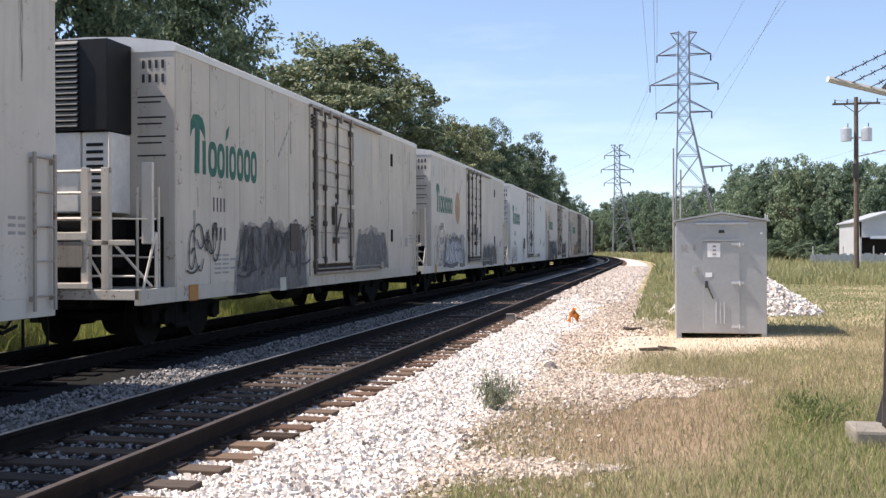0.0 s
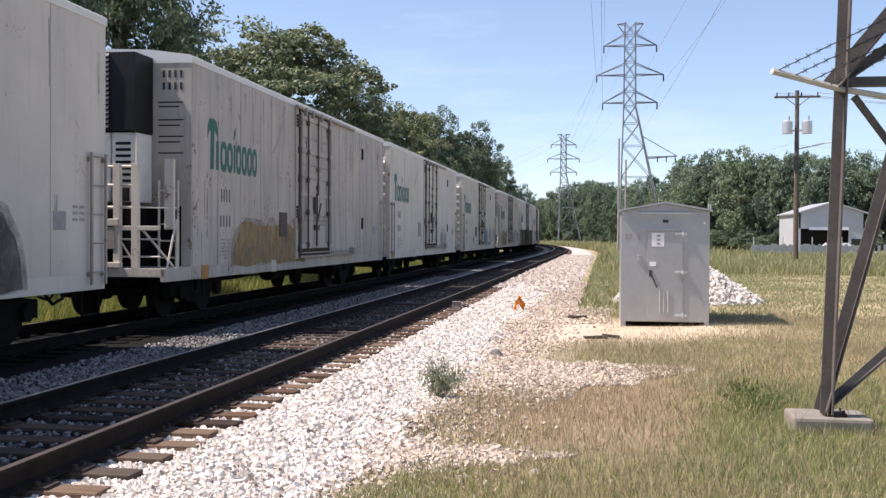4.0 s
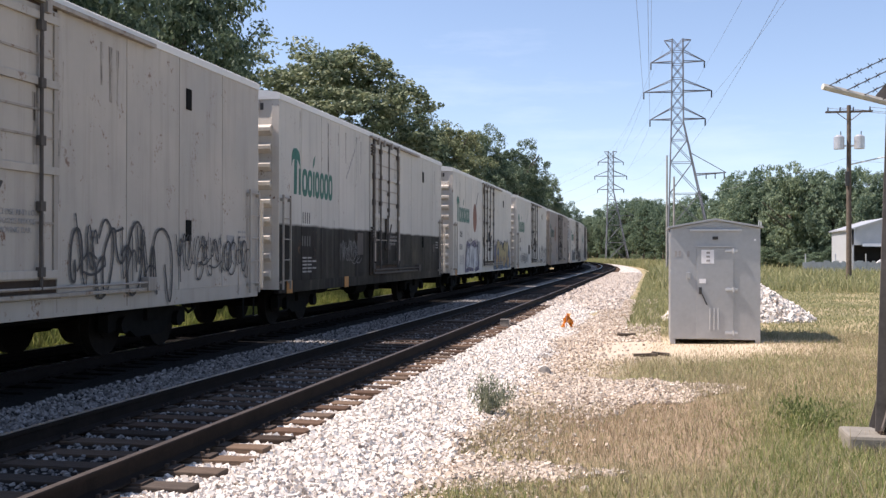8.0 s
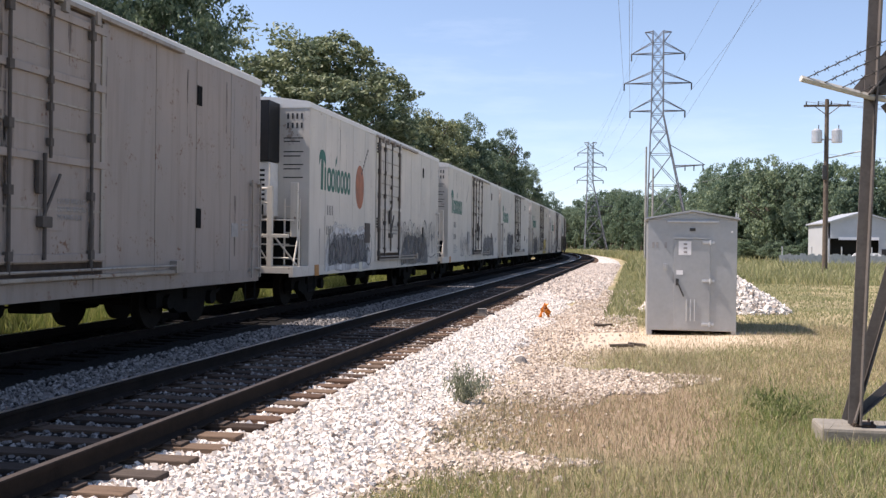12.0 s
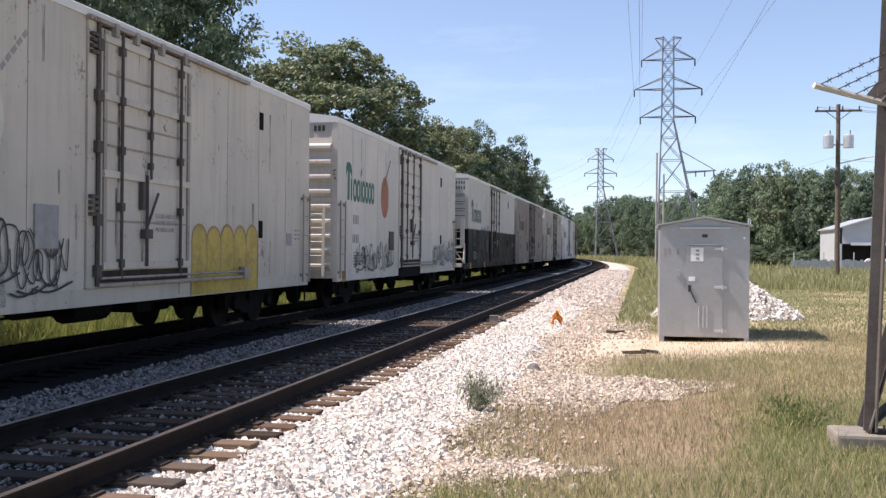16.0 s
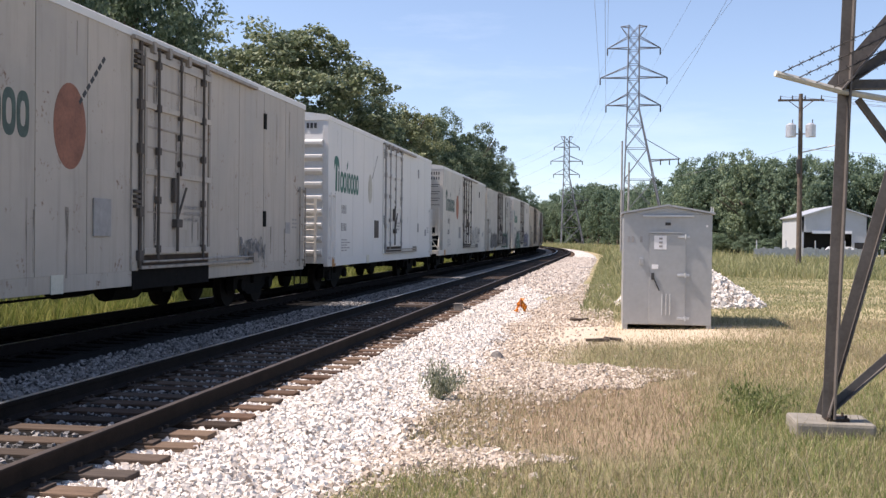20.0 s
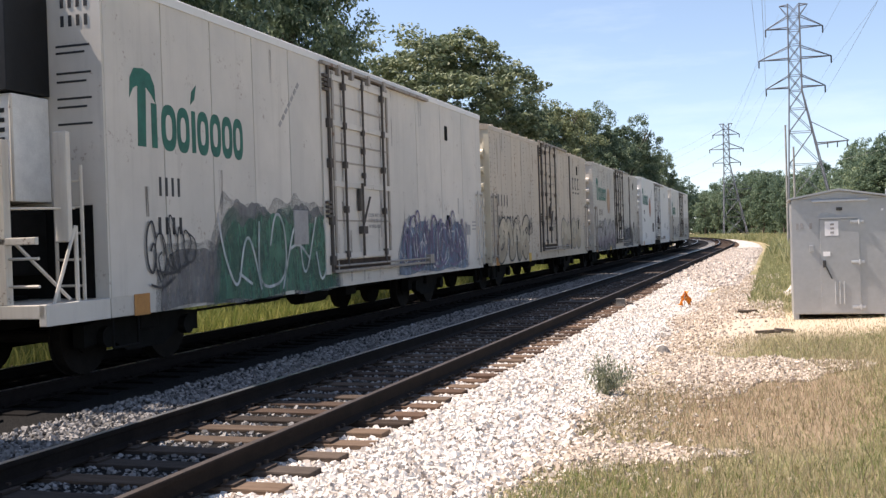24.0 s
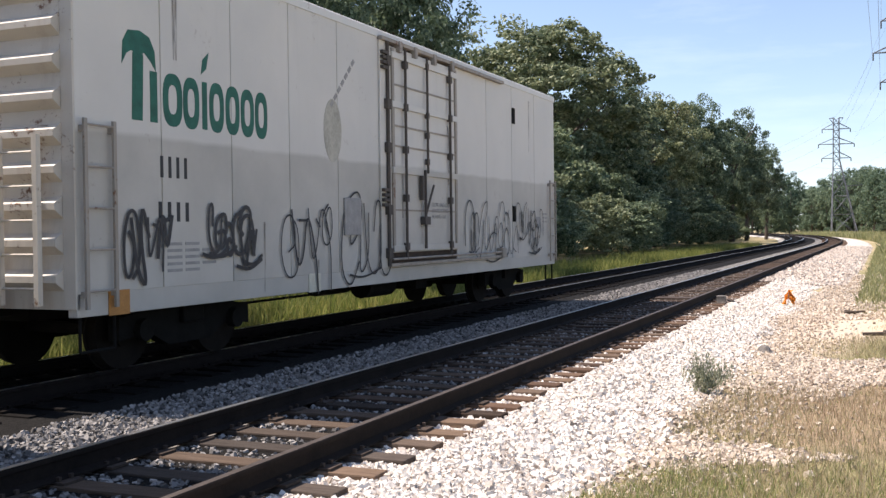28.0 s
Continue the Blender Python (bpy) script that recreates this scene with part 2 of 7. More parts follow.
# Far track's rails and ties: shade below the train is painted into these colours.
plain("rail_shaded", (0.012, 0.009, 0.008), 0.9, 0.0, 0.4, 6, spec=0.1)
plain("tie_shaded", (0.008, 0.007, 0.0065), 0.95, 0.0, 0.4, 6, spec=0.1, bump=0.5)
n = Nodes("tie_wood", 0.9, 0.0, 0.15)
info = n.put("ObjectInfo")
v = n.coords(scale=(0.7, 9, 9), shift=True)
g = n.noise(v, 5, 6, 0.7)
tone = n.ramp(info.outputs["Random"], [(0.0, (0.055, 0.040, 0.031)), (0.35, (0.17, 0.105, 0.072)), (0.7, (0.24, 0.165, 0.115)), (1.0, (0.10, 0.085, 0.075))])
tx, _, _ = n.split(n.coords())
# Middle of each tie darkened: the train's shade is put into the colour.
mid_shade = n.ramp(n.math("ADD", n.math("ABSOLUTE", tx), n.math("MULTIPLY", n.math("SUBTRACT", g, 0.5), 0.3)), [(0.62, 0.5), (0.84, 0.0)])
tone = n.mix(mid_shade, tone, (0.045, 0.040, 0.036))
n.color(n.mix(0.75, tone, n.ramp(g, [(0.25, (0.18, 0.16, 0.15)), (0.75, (1.0, 0.98, 0.95))]), "MULTIPLY"))
n.bump(g, 0.6, 0.02)


def stone_mat(name, dark, mid, light):
    n = Nodes(name, 0.9, 0.0, 0.2)
    geo = n.put("NewGeometry")
    v = n.coords()
    t = n.ramp(geo.outputs["Random Per Island"], [(0.0, dark), (0.2, mid), (0.55, light), (0.8, mid), (1.0, light)])
    n.color(n.mix(0.4, t, n.ramp(n.noise(v, 45, 4), [(0.3, (0.62, 0.58, 0.53)), (0.7, (1, 1, 1))]), "MULTIPLY"))
    n.bump(n.noise(v, 90, 3), 0.35, 0.004)
    return n.m


stone_mat("limestone", (0.27, 0.22, 0.18), (0.62, 0.56, 0.50), (0.80, 0.76, 0.70))
# Same pale stone as the shoulder, its colour darkened for the train's shade.
stone_mat("track_stone", (0.038, 0.036, 0.035), (0.13, 0.125, 0.12), (0.39, 0.37, 0.35))
stone_mat("bank_stone", (0.30, 0.245, 0.20), (0.50, 0.43, 0.37), (0.66, 0.59, 0.52))
stone_mat("dusty_stone", (0.24, 0.185, 0.14), (0.44, 0.36, 0.285), (0.66, 0.58, 0.49))

n = Nodes("ballast_bed", 0.95, 0.0, 0.15)
v = n.coords()
vor = n.put("TexVoronoi", Scale=17.0)
n.link(v, vor.inputs["Vector"])
big = n.noise(v, 0.5, 5)
n.color(n.mix(n.ramp(big, [(0.4, 0.0), (0.62, 0.5)]), n.ramp(vor.outputs["Color"], [(0.15, (0.36, 0.33, 0.30)), (0.5, (0.58, 0.55, 0.51)), (0.85, (0.74, 0.71, 0.67))]), (0.40, 0.33, 0.25)))
n.bump(vor.outputs["Distance"], 0.9, 0.04)
# Near-black ballast: the shade under the train is put into its colour.
n = Nodes("shaded_bed", 0.95, 0.0, 0.15)
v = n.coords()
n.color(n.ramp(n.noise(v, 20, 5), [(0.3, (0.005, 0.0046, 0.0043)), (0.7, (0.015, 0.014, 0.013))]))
n.bump(n.noise(v, 30, 4), 0.9, 0.04)
# Pale ballast with its colour lowered to carry the train's shade.
n = Nodes("track_bed", 0.95, 0.0, 0.15)
v = n.coords()
vor = n.put("TexVoronoi", Scale=18.0)
n.link(v, vor.inputs["Vector"])
n.color(n.ramp(vor.outputs["Color"], [(0.15, (0.06, 0.057, 0.054)), (0.5, (0.17, 0.162, 0.152)), (0.9, (0.36, 0.34, 0.315))]))
n.bump(vor.outputs["Distance"], 0.9, 0.04)

# the ground: dry grass, green grass, bare sand and spilt stone
n = Nodes("ground_soil", 0.95, 0.0, 0.1)
v = n.coords()
x, y, z = n.split(v)
big, mid, fine = n.noise(v, 0.16, 5), n.noise(v, 0.9, 6, 0.65), n.noise(v, 22, 5, 0.7)
green = n.ramp(mid, [(0.3, (0.15, 0.145, 0.068)), (0.7, (0.27, 0.245, 0.125))])
dry = n.ramp(mid, [(0.3, (0.30, 0.235, 0.135)), (0.7, (0.48, 0.39, 0.25))])
tone = n.mix(n.ramp(big, [(0.42, 0.0), (0.58, 1.0)]), green, dry)


def patch(n, x, y, cx, cy, rx, ry, wob, soft=0.35):
    """1 inside an uneven oval."""
    a = n.math("POWER", n.math("DIVIDE", n.math("SUBTRACT", x, cx), rx), 2.0)
    b = n.math("POWER", n.math("DIVIDE", n.math("SUBTRACT", y, cy), ry), 2.0)
    r = n.math("ADD", n.math("ADD", a, b), n.math("MULTIPLY", n.math("SUBTRACT", wob, 0.5), 1.4))
    return n.ramp(n.math("MULTIPLY", r, 0.5), [(0.5 - soft / 2, 1.0), (0.5 + soft / 2, 0.0)])


brown = patch(n, x, y, 4.4, 11.2, 1.5, 2.6, mid)
tone = n.mix(n.math("MULTIPLY", brown, 0.65), tone, n.ramp(fine, [(0.3, (0.23, 0.150, 0.105)), (0.7, (0.44, 0.32, 0.235))]))
sand = patch(n, x, y, 5.0, 20.6, 2.7, 2.5, mid, 0.6)
tone = n.mix(n.math("MULTIPLY", sand, 0.9), tone, n.ramp(fine, [(0.3, (0.44, 0.345, 0.245)), (0.7, (0.68, 0.56, 0.42))]))
sand = patch(n, x, y, 3.0, 21.0, 1.5, 6.5, mid)
tone = n.mix(n.math("MULTIPLY", sand, 0.85), tone, n.ramp(fine, [(0.3, (0.42, 0.34, 0.26)), (0.7, (0.64, 0.54, 0.43))]))
path = patch(n, x, y, 15.0, 33.0, 10.0, 2.2, mid)
tone = n.mix(n.math("MULTIPLY", path, 0.6), tone, (0.38, 0.31, 0.20))
n.color(tone)
n.bump(n.mix(0.5, fine, mid), 0.8, 0.05)


def blade_mat(name, stops):
    n = Nodes(name, 0.75, 0.0, 0.2)
    geo = n.put("NewGeometry")
    n.color(n.ramp(geo.outputs["Random Per Island"], stops))
    tr = n.put("BsdfTranslucent")
    n.link(n.b.inputs["Base Color"].links[0].from_socket, tr.inputs["Color"])
    mx = n.put("MixShader")
    mx.inputs[0].default_value = 0.42
    n.link(n.b.outputs[0], mx.inputs[1])
    n.link(tr.outputs[0], mx.inputs[2])
    n.link(mx.outputs[0], n.t.nodes["Material Output"].inputs[0])
    return n.m


blade_mat("blades_green", [(0.0, (0.14, 0.185, 0.062)), (0.5, (0.26, 0.295, 0.115)), (0.8, (0.40, 0.385, 0.185)), (1.0, (0.58, 0.51, 0.31))])
blade_mat("blades_dry", [(0.0, (0.20, 0.20, 0.095)), (0.4, (0.36, 0.305, 0.18)), (0.8, (0.53, 0.445, 0.30)), (1.0, (0.29, 0.20, 0.135))])
blade_mat("blades_red", [(0.0, (0.25, 0.175, 0.105)), (0.5, (0.37, 0.275, 0.18)), (1.0, (0.52, 0.42, 0.29))])
blade_mat("blades_field", [(0.0, (0.17, 0.19, 0.085)), (0.5, (0.29, 0.30, 0.145)), (1.0, (0.42, 0.39, 0.225))])
blade_mat("blades_field_dry", [(0.0, (0.24, 0.235, 0.12)), (0.5, (0.36, 0.335, 0.19)), (1.0, (0.50, 0.44, 0.27))])
blade_mat("blades_low_weed", [(0.0, (0.10, 0.135, 0.045)), (0.5, (0.19, 0.225, 0.085)), (1.0, (0.34, 0.345, 0.16))])
blade_mat("blades_verge", [(0.0, (0.075, 0.105, 0.026)), (0.5, (0.15, 0.18, 0.05)), (1.0, (0.27, 0.265, 0.09))])
blade_mat("blades_weed", [(0.0, (0.15, 0.17, 0.11)), (0.5, (0.28, 0.30, 0.20)), (1.0, (0.46, 0.46, 0.35))])
def leaf_mat(name, dark, mid, light, through=0.28, spread=0.6):
    """Foliage: tone shifts from branch to branch, and a little from leaf to leaf."""
    n = Nodes(name, 0.6, 0.0, 0.3)
    geo = n.put("NewGeometry")
    v = n.coords(shift=True)
    f = n.math("ADD", n.math("MULTIPLY", n.noise(v, 7.0, 4, 0.6), 0.62), n.math("MULTIPLY", geo.outputs["Random Per Island"], 0.38))
    tone = n.ramp(f, [(0.28, dark), (0.50, mid), (0.74, light)])
    info = n.put("ObjectInfo")
    own = n.ramp(info.outputs["Random"], [(0.0, (0.42, 0.50, 0.46)), (0.3, (0.70, 0.76, 0.66)), (0.7, (1.0, 1.0, 0.90)), (1.0, (1.20, 1.12, 0.86))])
    n.color(n.mix(spread, tone, own, "MULTIPLY"))
    tr = n.put("BsdfTranslucent")
    n.link(n.b.inputs["Base Color"].links[0].from_socket, tr.inputs["Color"])
    mx = n.put("MixShader")
    mx.inputs[0].default_value = through
    n.link(n.b.outputs[0], mx.inputs[1])
    n.link(tr.outputs[0], mx.inputs[2])
    n.link(mx.outputs[0], n.t.nodes["Material Output"].inputs[0])
    return n.m


leaf_mat("leaves_dark", (0.060, 0.095, 0.060), (0.152, 0.203, 0.126), (0.295, 0.345, 0.228))
leaf_mat("leaves_light", (0.080, 0.112, 0.064), (0.190, 0.226, 0.132), (0.345, 0.36, 0.23))
# Tree line leaves: distance haze is put into a paler, bluer green.
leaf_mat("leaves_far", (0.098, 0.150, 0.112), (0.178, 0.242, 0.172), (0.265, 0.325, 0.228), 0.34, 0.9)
plain("bark", (0.10, 0.082, 0.065), 0.95, 0.0, 0.4, 3, bump=0.6)
plain("tower_steel", (0.135, 0.145, 0.165), 0.75, 0.0, 0.2)
plain("near_steel", (0.125, 0.11, 0.098), 0.7, 0.15, 0.35, 3, bump=0.15)
plain("wire_grey", (0.26, 0.27, 0.30), 0.6, 0.0)
plain("barbed_wire", (0.07, 0.065, 0.06), 0.6, 0.6)
plain("concrete", (0.22, 0.20, 0.165), 0.95, 0.0, 0.3, 5, bump=0.4)
plain("cabinet_grey", (0.40, 0.405, 0.41), 0.38, 0.45, 0.12, 1.2)
plain("cabinet_dark", (0.05, 0.05, 0.05), 0.7)
plain("sticker_white", (0.80, 0.80, 0.80), 0.5, 0.0, 0.05)
plain("pole_wood", (0.12, 0.095, 0.075), 0.95, 0.0, 0.4, 4, bump=0.4)
plain("mast_grey", (0.30, 0.29, 0.27), 0.85, 0.0, 0.3, 2)
plain("galvanised", (0.55, 0.56, 0.57), 0.45, 0.6, 0.15)
plain("arm_wood", (0.50, 0.47, 0.41), 0.9, 0.0, 0.3, 4)
plain("shed_white", (0.42, 0.44, 0.455), 0.5, 0.1, 0.08, 1.0)
plain("shed_roof", (0.46, 0.48, 0.50), 0.45, 0.3, 0.1, 1.0)
plain("shed_dark", (0.03, 0.03, 0.032), 0.8)
plain("fence_slat", (0.33, 0.355, 0.36), 0.7, 0.0, 0.25, 2)
plain("house_wall", (0.62, 0.57, 0.47), 0.8, 0.0, 0.1)
plain("house_roof", (0.30, 0.24, 0.20), 0.9)
plain("orange_plastic", (0.92, 0.44, 0.12), 0.5, 0.0, 0.25)
plain("grey_box", (0.20, 0.18, 0.16), 0.85, 0.0, 0.4)
plain("old_board", (0.09, 0.07, 0.055), 0.95)


# ---------------------------------------------------------------- building helpers
def mesh_of(name, bm, mat):
    me = bpy.data.meshes.new(name)
    bm.to_mesh(me)
    bm.free()
    me.materials.append(MATS[mat])
    return me


def part(name, bm, mat, parent, label=""):
    ob = new(name, mesh_of(name, bm, mat))
    ob.parent = parent
    return tagged(ob, label)


CACHE = {}


def piece(name, key, build, mat, parent, at=(0, 0, 0), label="", turn=0):
    """A part whose mesh is shared by all that have the same key and material."""
    if (key, mat) not in CACHE:
        bm = bmesh.new()
        build(bm)
        CACHE[key, mat] = mesh_of(name, bm, mat)
    ob = new(name, CACHE[key, mat])
    ob.parent = parent
    ob.location = at
    ob.rotation_euler.z = turn
    return tagged(ob, label)


def empty(name, m, label, category, group="", kind=""):
    ob = new(name)
    ob.matrix_basis = m
    return tagged(ob, label, category, group, kind)


def box(bm, x0, x1, y0, y1, z0, z1, bevel=0.0):
    vs = [bm.verts.new((x, y, z)) for z in (z0, z1) for y in (y0, y1) for x in (x0, x1)]
    fs = [bm.faces.new([vs[i] for i in f]) for f in ((0, 2, 3, 1), (4, 5, 7, 6), (0, 1, 5, 4), (2, 6, 7, 3), (0, 4, 6, 2), (1, 3, 7, 5))]
    if bevel:
        es = list({e for f in fs for e in f.edges})
        bmesh.ops.bevel(bm, geom=es, offset=bevel, segments=2, affect="EDGES", profile=0.6)
    return vs


def rod(bm, a, b, r, sides=6, r2=None):
    """A bar from a to b."""
    a, b = Vector(a), Vector(b)
    d = (b - a).normalized()
    u = d.cross((0, 0, 1) if abs(d.z) < 0.9 else (1, 0, 0)).normalized()
    w = d.cross(u)
    rings = []
    for p, q in ((a, r), (b, r if r2 is None else r2)):
        rings.append([bm.verts.new(p + q * (math.cos(k * math.tau / sides) * u + math.sin(k * math.tau / sides) * w)) for k in range(sides)])
    for k in range(sides):
        bm.faces.new((rings[0][k], rings[0][(k + 1) % sides], rings[1][(k + 1) % sides], rings[1][k]))
    bm.faces.new(rings[0][::-1])
    bm.faces.new(rings[1])


def angle_bar(bm, a, b, w, t=0.012, side=1):
    """An L-shaped steel member from a to b."""
    a, b = Vector(a), Vector(b)
    d = (b - a).normalized()
    u = d.cross((0, 1, 0)).normalized() * side
    v = d.cross(u).normalized()
    ring = [Vector(), u * w, u * w + v * t, u * t + v * t, u * t + v * w, v * w]
    lo = [bm.verts.new(a + s) for s in ring]
    hi = [bm.verts.new(b + s) for s in ring]
    for k in range(6):
        bm.faces.new((lo[k], lo[(k + 1) % 6], hi[(k + 1) % 6], hi[k]))
    for some in (lo, hi):
        bm.faces.new(some[:4]), bm.faces.new((some[0], some[3], some[4], some[5]))
    bmesh.ops.recalc_face_normals(bm, faces=bm.faces)


def tube(bm, pts, r, sides=6):
    """One bar through several points."""
    pts = [Vector(p) for p in pts]
    rings = []
    for i, p in enumerate(pts):
        d = (pts[min(i + 1, len(pts) - 1)] - pts[max(i - 1, 0)]).normalized()
        u = d.cross((0, 1, 0.01) if abs(d.y) < 0.9 else (1, 0, 0)).normalized()
        w = d.cross(u)
        rings.append([bm.verts.new(p + r * (math.cos(k * math.tau / sides) * u + math.sin(k * math.tau / sides) * w)) for k in range(sides)])
    for p, q in zip(rings, rings[1:]):
        for k in range(sides):
            bm.faces.new((p[k], p[(k + 1) % sides], q[(k + 1) % sides], q[k]))
    bm.faces.new(rings[0][::-1])
    bm.faces.new(rings[-1])


def prism(bm, outline, x0, x1):
    """A polygon in y, z given depth from x0 to x1."""
    lo = [bm.verts.new((x0, y, z)) for y, z in outline]
    hi = [bm.verts.new((x1, y, z)) for y, z in outline]
    k = len(outline)
    for i in range(k):
        bm.faces.new((lo[i], lo[(i + 1) % k], hi[(i + 1) % k], hi[i]))
    bm.faces.new(lo[::-1])
    bm.faces.new(hi)
    bmesh.ops.recalc_face_normals(bm, faces=bm.faces)


def oval(cy, cz, ry, rz, k=20):
    return [(cy + ry * math.cos(i * math.tau / k), cz + rz * math.sin(i * math.tau / k)) for i in range(k)]


def from_arrays(name, verts, faces, mat):
    me = bpy.data.meshes.new(name)
    me.from_pydata(verts.tolist() if hasattr(verts, "tolist") else verts, [], faces.tolist() if hasattr(faces, "tolist") else faces)
    me.materials.append(MATS[mat])
    return me


# ---------------------------------------------------------------- the line of the tracks
BEND, RADIUS = 95.0, 650.0


def along(s, off=0.0):
    """Place and heading at s metres along the line, off metres to its right."""
    if s <= BEND:
        return off, s, 0.0
    a = (s - BEND) / RADIUS
    return -RADIUS + (RADIUS + off) * math.cos(a), BEND + (RADIUS + off) * math.sin(a), a


FAR_TRACK = -4.27
STATIONS = [-560, -120, -40, -10, 0, 20, 40, 60, 80] + [95 + 8 * k for k in range(60)]


def sweep(bm, profile, off=0.0, stations=STATIONS, close=True):
    """A profile of (offset, height) carried along the line."""
    rows = []
    for s in stations:
        ring = []
        for o, z in profile:
            px, py, _ = along(s, off + o)
            ring.append(bm.verts.new((px, py, z)))
        rows.append(ring)
    k = len(profile)
    for a, b in zip(rows, rows[1:]):
        for i in range(k if close else k - 1):
            bm.faces.new((a[i], a[(i + 1) % k], b[(i + 1) % k], b[i]))
    bmesh.ops.recalc_face_normals(bm, faces=bm.faces)

# ---------------------------------------------------------------- ground and tracks
GROUND_Z = -0.36


def ground_z(x, y):
    """Height of the grass sheet: it rises a little away from the line."""
    return GROUND_Z + 0.10 * max(0.0, min(1.0, (x - 3.0) / 4.0)) + 0.05 * noise.noise(Vector((x * 0.35, y * 0.35, 0)))


def build_ground():
    xs = [-3000, -600, -150, -60, -30, -20, -14, -11, -9, -7.5, -6.5, 3.2] + [3.2 + 0.5 * k for k in range(1, 40)] + [25, 30, 40, 60, 100, 200, 600, 3000]
    ys = [-3000, -600, -100, -20, 0] + [2 + 0.6 * k for k in range(70)] + [46, 52, 60, 75, 100, 140, 200, 300, 600, 3000]
    verts, faces = [], []
    for y in ys:
        for x in xs:
            near = -6 < x < 60 and -5 < y < 120
            verts.append((x, y, ground_z(x, y) if near else GROUND_Z - (0.15 if x < -6 else 0.0)))
    w = len(xs)
    for j in range(len(ys) - 1):
        for i in range(w - 1):
            faces.append((j * w + i, j * w + i + 1, (j + 1) * w + i + 1, (j + 1) * w + i))
    me = from_arrays("ground", verts, faces, "ground_soil")
    for p in me.polygons:
        p.use_smooth = True
    tagged(new("ground", me), "rough ground of dry and green grass with bare sand", "ground", kind="structure")


build_ground()

bm = bmesh.new()
sweep(bm, [(-7.3, -0.75), (-6.3, -0.32), (-1.35, -0.235), (1.35, -0.235), (1.75, -0.25), (2.5, -0.345), (3.4, -0.56)], close=False)
bed = tagged(new("ballast", mesh_of("ballast", bm, "ballast_bed")), "shoulder of pale limestone ballast under two tracks", "ballast", kind="structure")
bm = bmesh.new()
sweep(bm, [(1.5, -0.26), (1.9, -0.228), (3.3, -0.27), (4.1, -0.55)], stations=[24 + 4 * k for k in range(48)], close=False)
for vert in bm.verts:
    vert.co.z -= 0.26 * max(0.0, min(1.0, (40 - vert.co.y) / 16))
tagged(new("ballast", mesh_of("ballast", bm, "ballast_bed")), "wide bank of newer pale ballast along the track", "ballast", kind="structure")
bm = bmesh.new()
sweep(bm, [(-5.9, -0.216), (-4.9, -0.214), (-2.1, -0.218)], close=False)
tagged(new("track_bed", mesh_of("track_bed", bm, "shaded_bed")), "ballast under the far track, blackened for the train's shade", "ballast", kind="structure")
# Strip between the near rails, coloured with the train's shade out to 60 m.
bm = bmesh.new()
sweep(bm, [(-0.70, -0.219), (0.0, -0.217), (0.70, -0.219)], stations=[-560, -120, -40, -10, 0, 20, 40, 60], close=False)
tagged(new("track_bed", mesh_of("track_bed", bm, "shaded_bed")), "ballast between the rails, blackened for the train's shade", "ballast", kind="structure")
bm = bmesh.new()
sweep(bm, [(-5.75, -0.226), (-1.0, -0.222), (0.72, -0.224)], close=False)
tagged(new("track_bed", mesh_of("track_bed", bm, "track_bed")), "ballast between and under the rails, darkened for the train's shade", "ballast", kind="structure")

RAIL = [(-0.075, -0.175), (0.075, -0.175), (0.075, -0.163), (0.013, -0.135), (0.010, -0.045), (0.036, -0.035), (0.036, -0.006), (0.030, -0.001), (-0.030, -0.001), (-0.036, -0.006), (-0.036, -0.035), (-0.010, -0.045), (-0.013, -0.135), (-0.075, -0.163)]


def tie(bm):
    box(bm, -1.3, 1.3, -0.112, 0.112, -0.37, -0.19, 0.012)


def plate(bm):
    for x in (-0.7525, 0.7525):
        box(bm, x - 0.18, x + 0.18, -0.095, 0.095, -0.192, -0.172)
        for dx in (-0.10, 0.10):
            for dy in (-0.06, 0.06):
                box(bm, x + dx - 0.014, x + dx + 0.014, dy - 0.014, dy + 0.014, -0.18, -0.140)


TIES = []


def build_track(off, label, first, last, joined_to, wood):
    track = empty("railway_track", pose(0, 0, 0), label, "railway track", "tracks", "structure")
    for x in (-0.7525, 0.7525):
        bm = bmesh.new()
        sweep(bm, RAIL, off + x)
        rail = part("rail", bm, "rail_side" if off == 0 else "rail_shaded", track, "rusty steel rail")
        bm = bmesh.new()
        sweep(bm, [(-0.029, 0.002), (0.029, 0.002), (0.024, 0.0), (-0.024, 0.0)], off + x)
        part("running_surface", bm, "rail_head_dull" if off == 0 and x > 0 else "rail_head", rail, "dull rusted top of the rail" if off == 0 and x > 0 else "polished top of the rail")
    rng = random.Random(5 + int(off))
    s, k = -14.0, 0
    bm = bmesh.new()
    while s < joined_to:
        px, py, a = along(s, off + rng.uniform(-0.05, 0.05))
        turn = a + rng.uniform(-0.02, 0.02)
        if off == 0 and s < 60:
            TIES.append((py, turn))
        if first <= s < last and k < 300:
            piece("crosstie", ("tie", k % 1), tie, wood, track, (px, py, rng.uniform(-0.012, 0.004)), turn=turn)
            if s < 34:
                piece("tie_plate", "plate", plate, "dark_rust" if off == 0 else "rail_shaded", track, (px, py, 0.0), turn=turn)
            k += 1
        else:
            m = Matrix.Translation((px, py, 0)) @ Matrix.Rotation(turn, 4, "Z")
            vs = box(bm, -1.3, 1.3, -0.112, 0.112, -0.36, -0.19)
            bmesh.ops.transform(bm, matrix=m, verts=vs)
        s += rng.uniform(0.44, 0.54)
    rest = part("crossties", bm, wood, track)
    tagged(rest, kind="stuff")


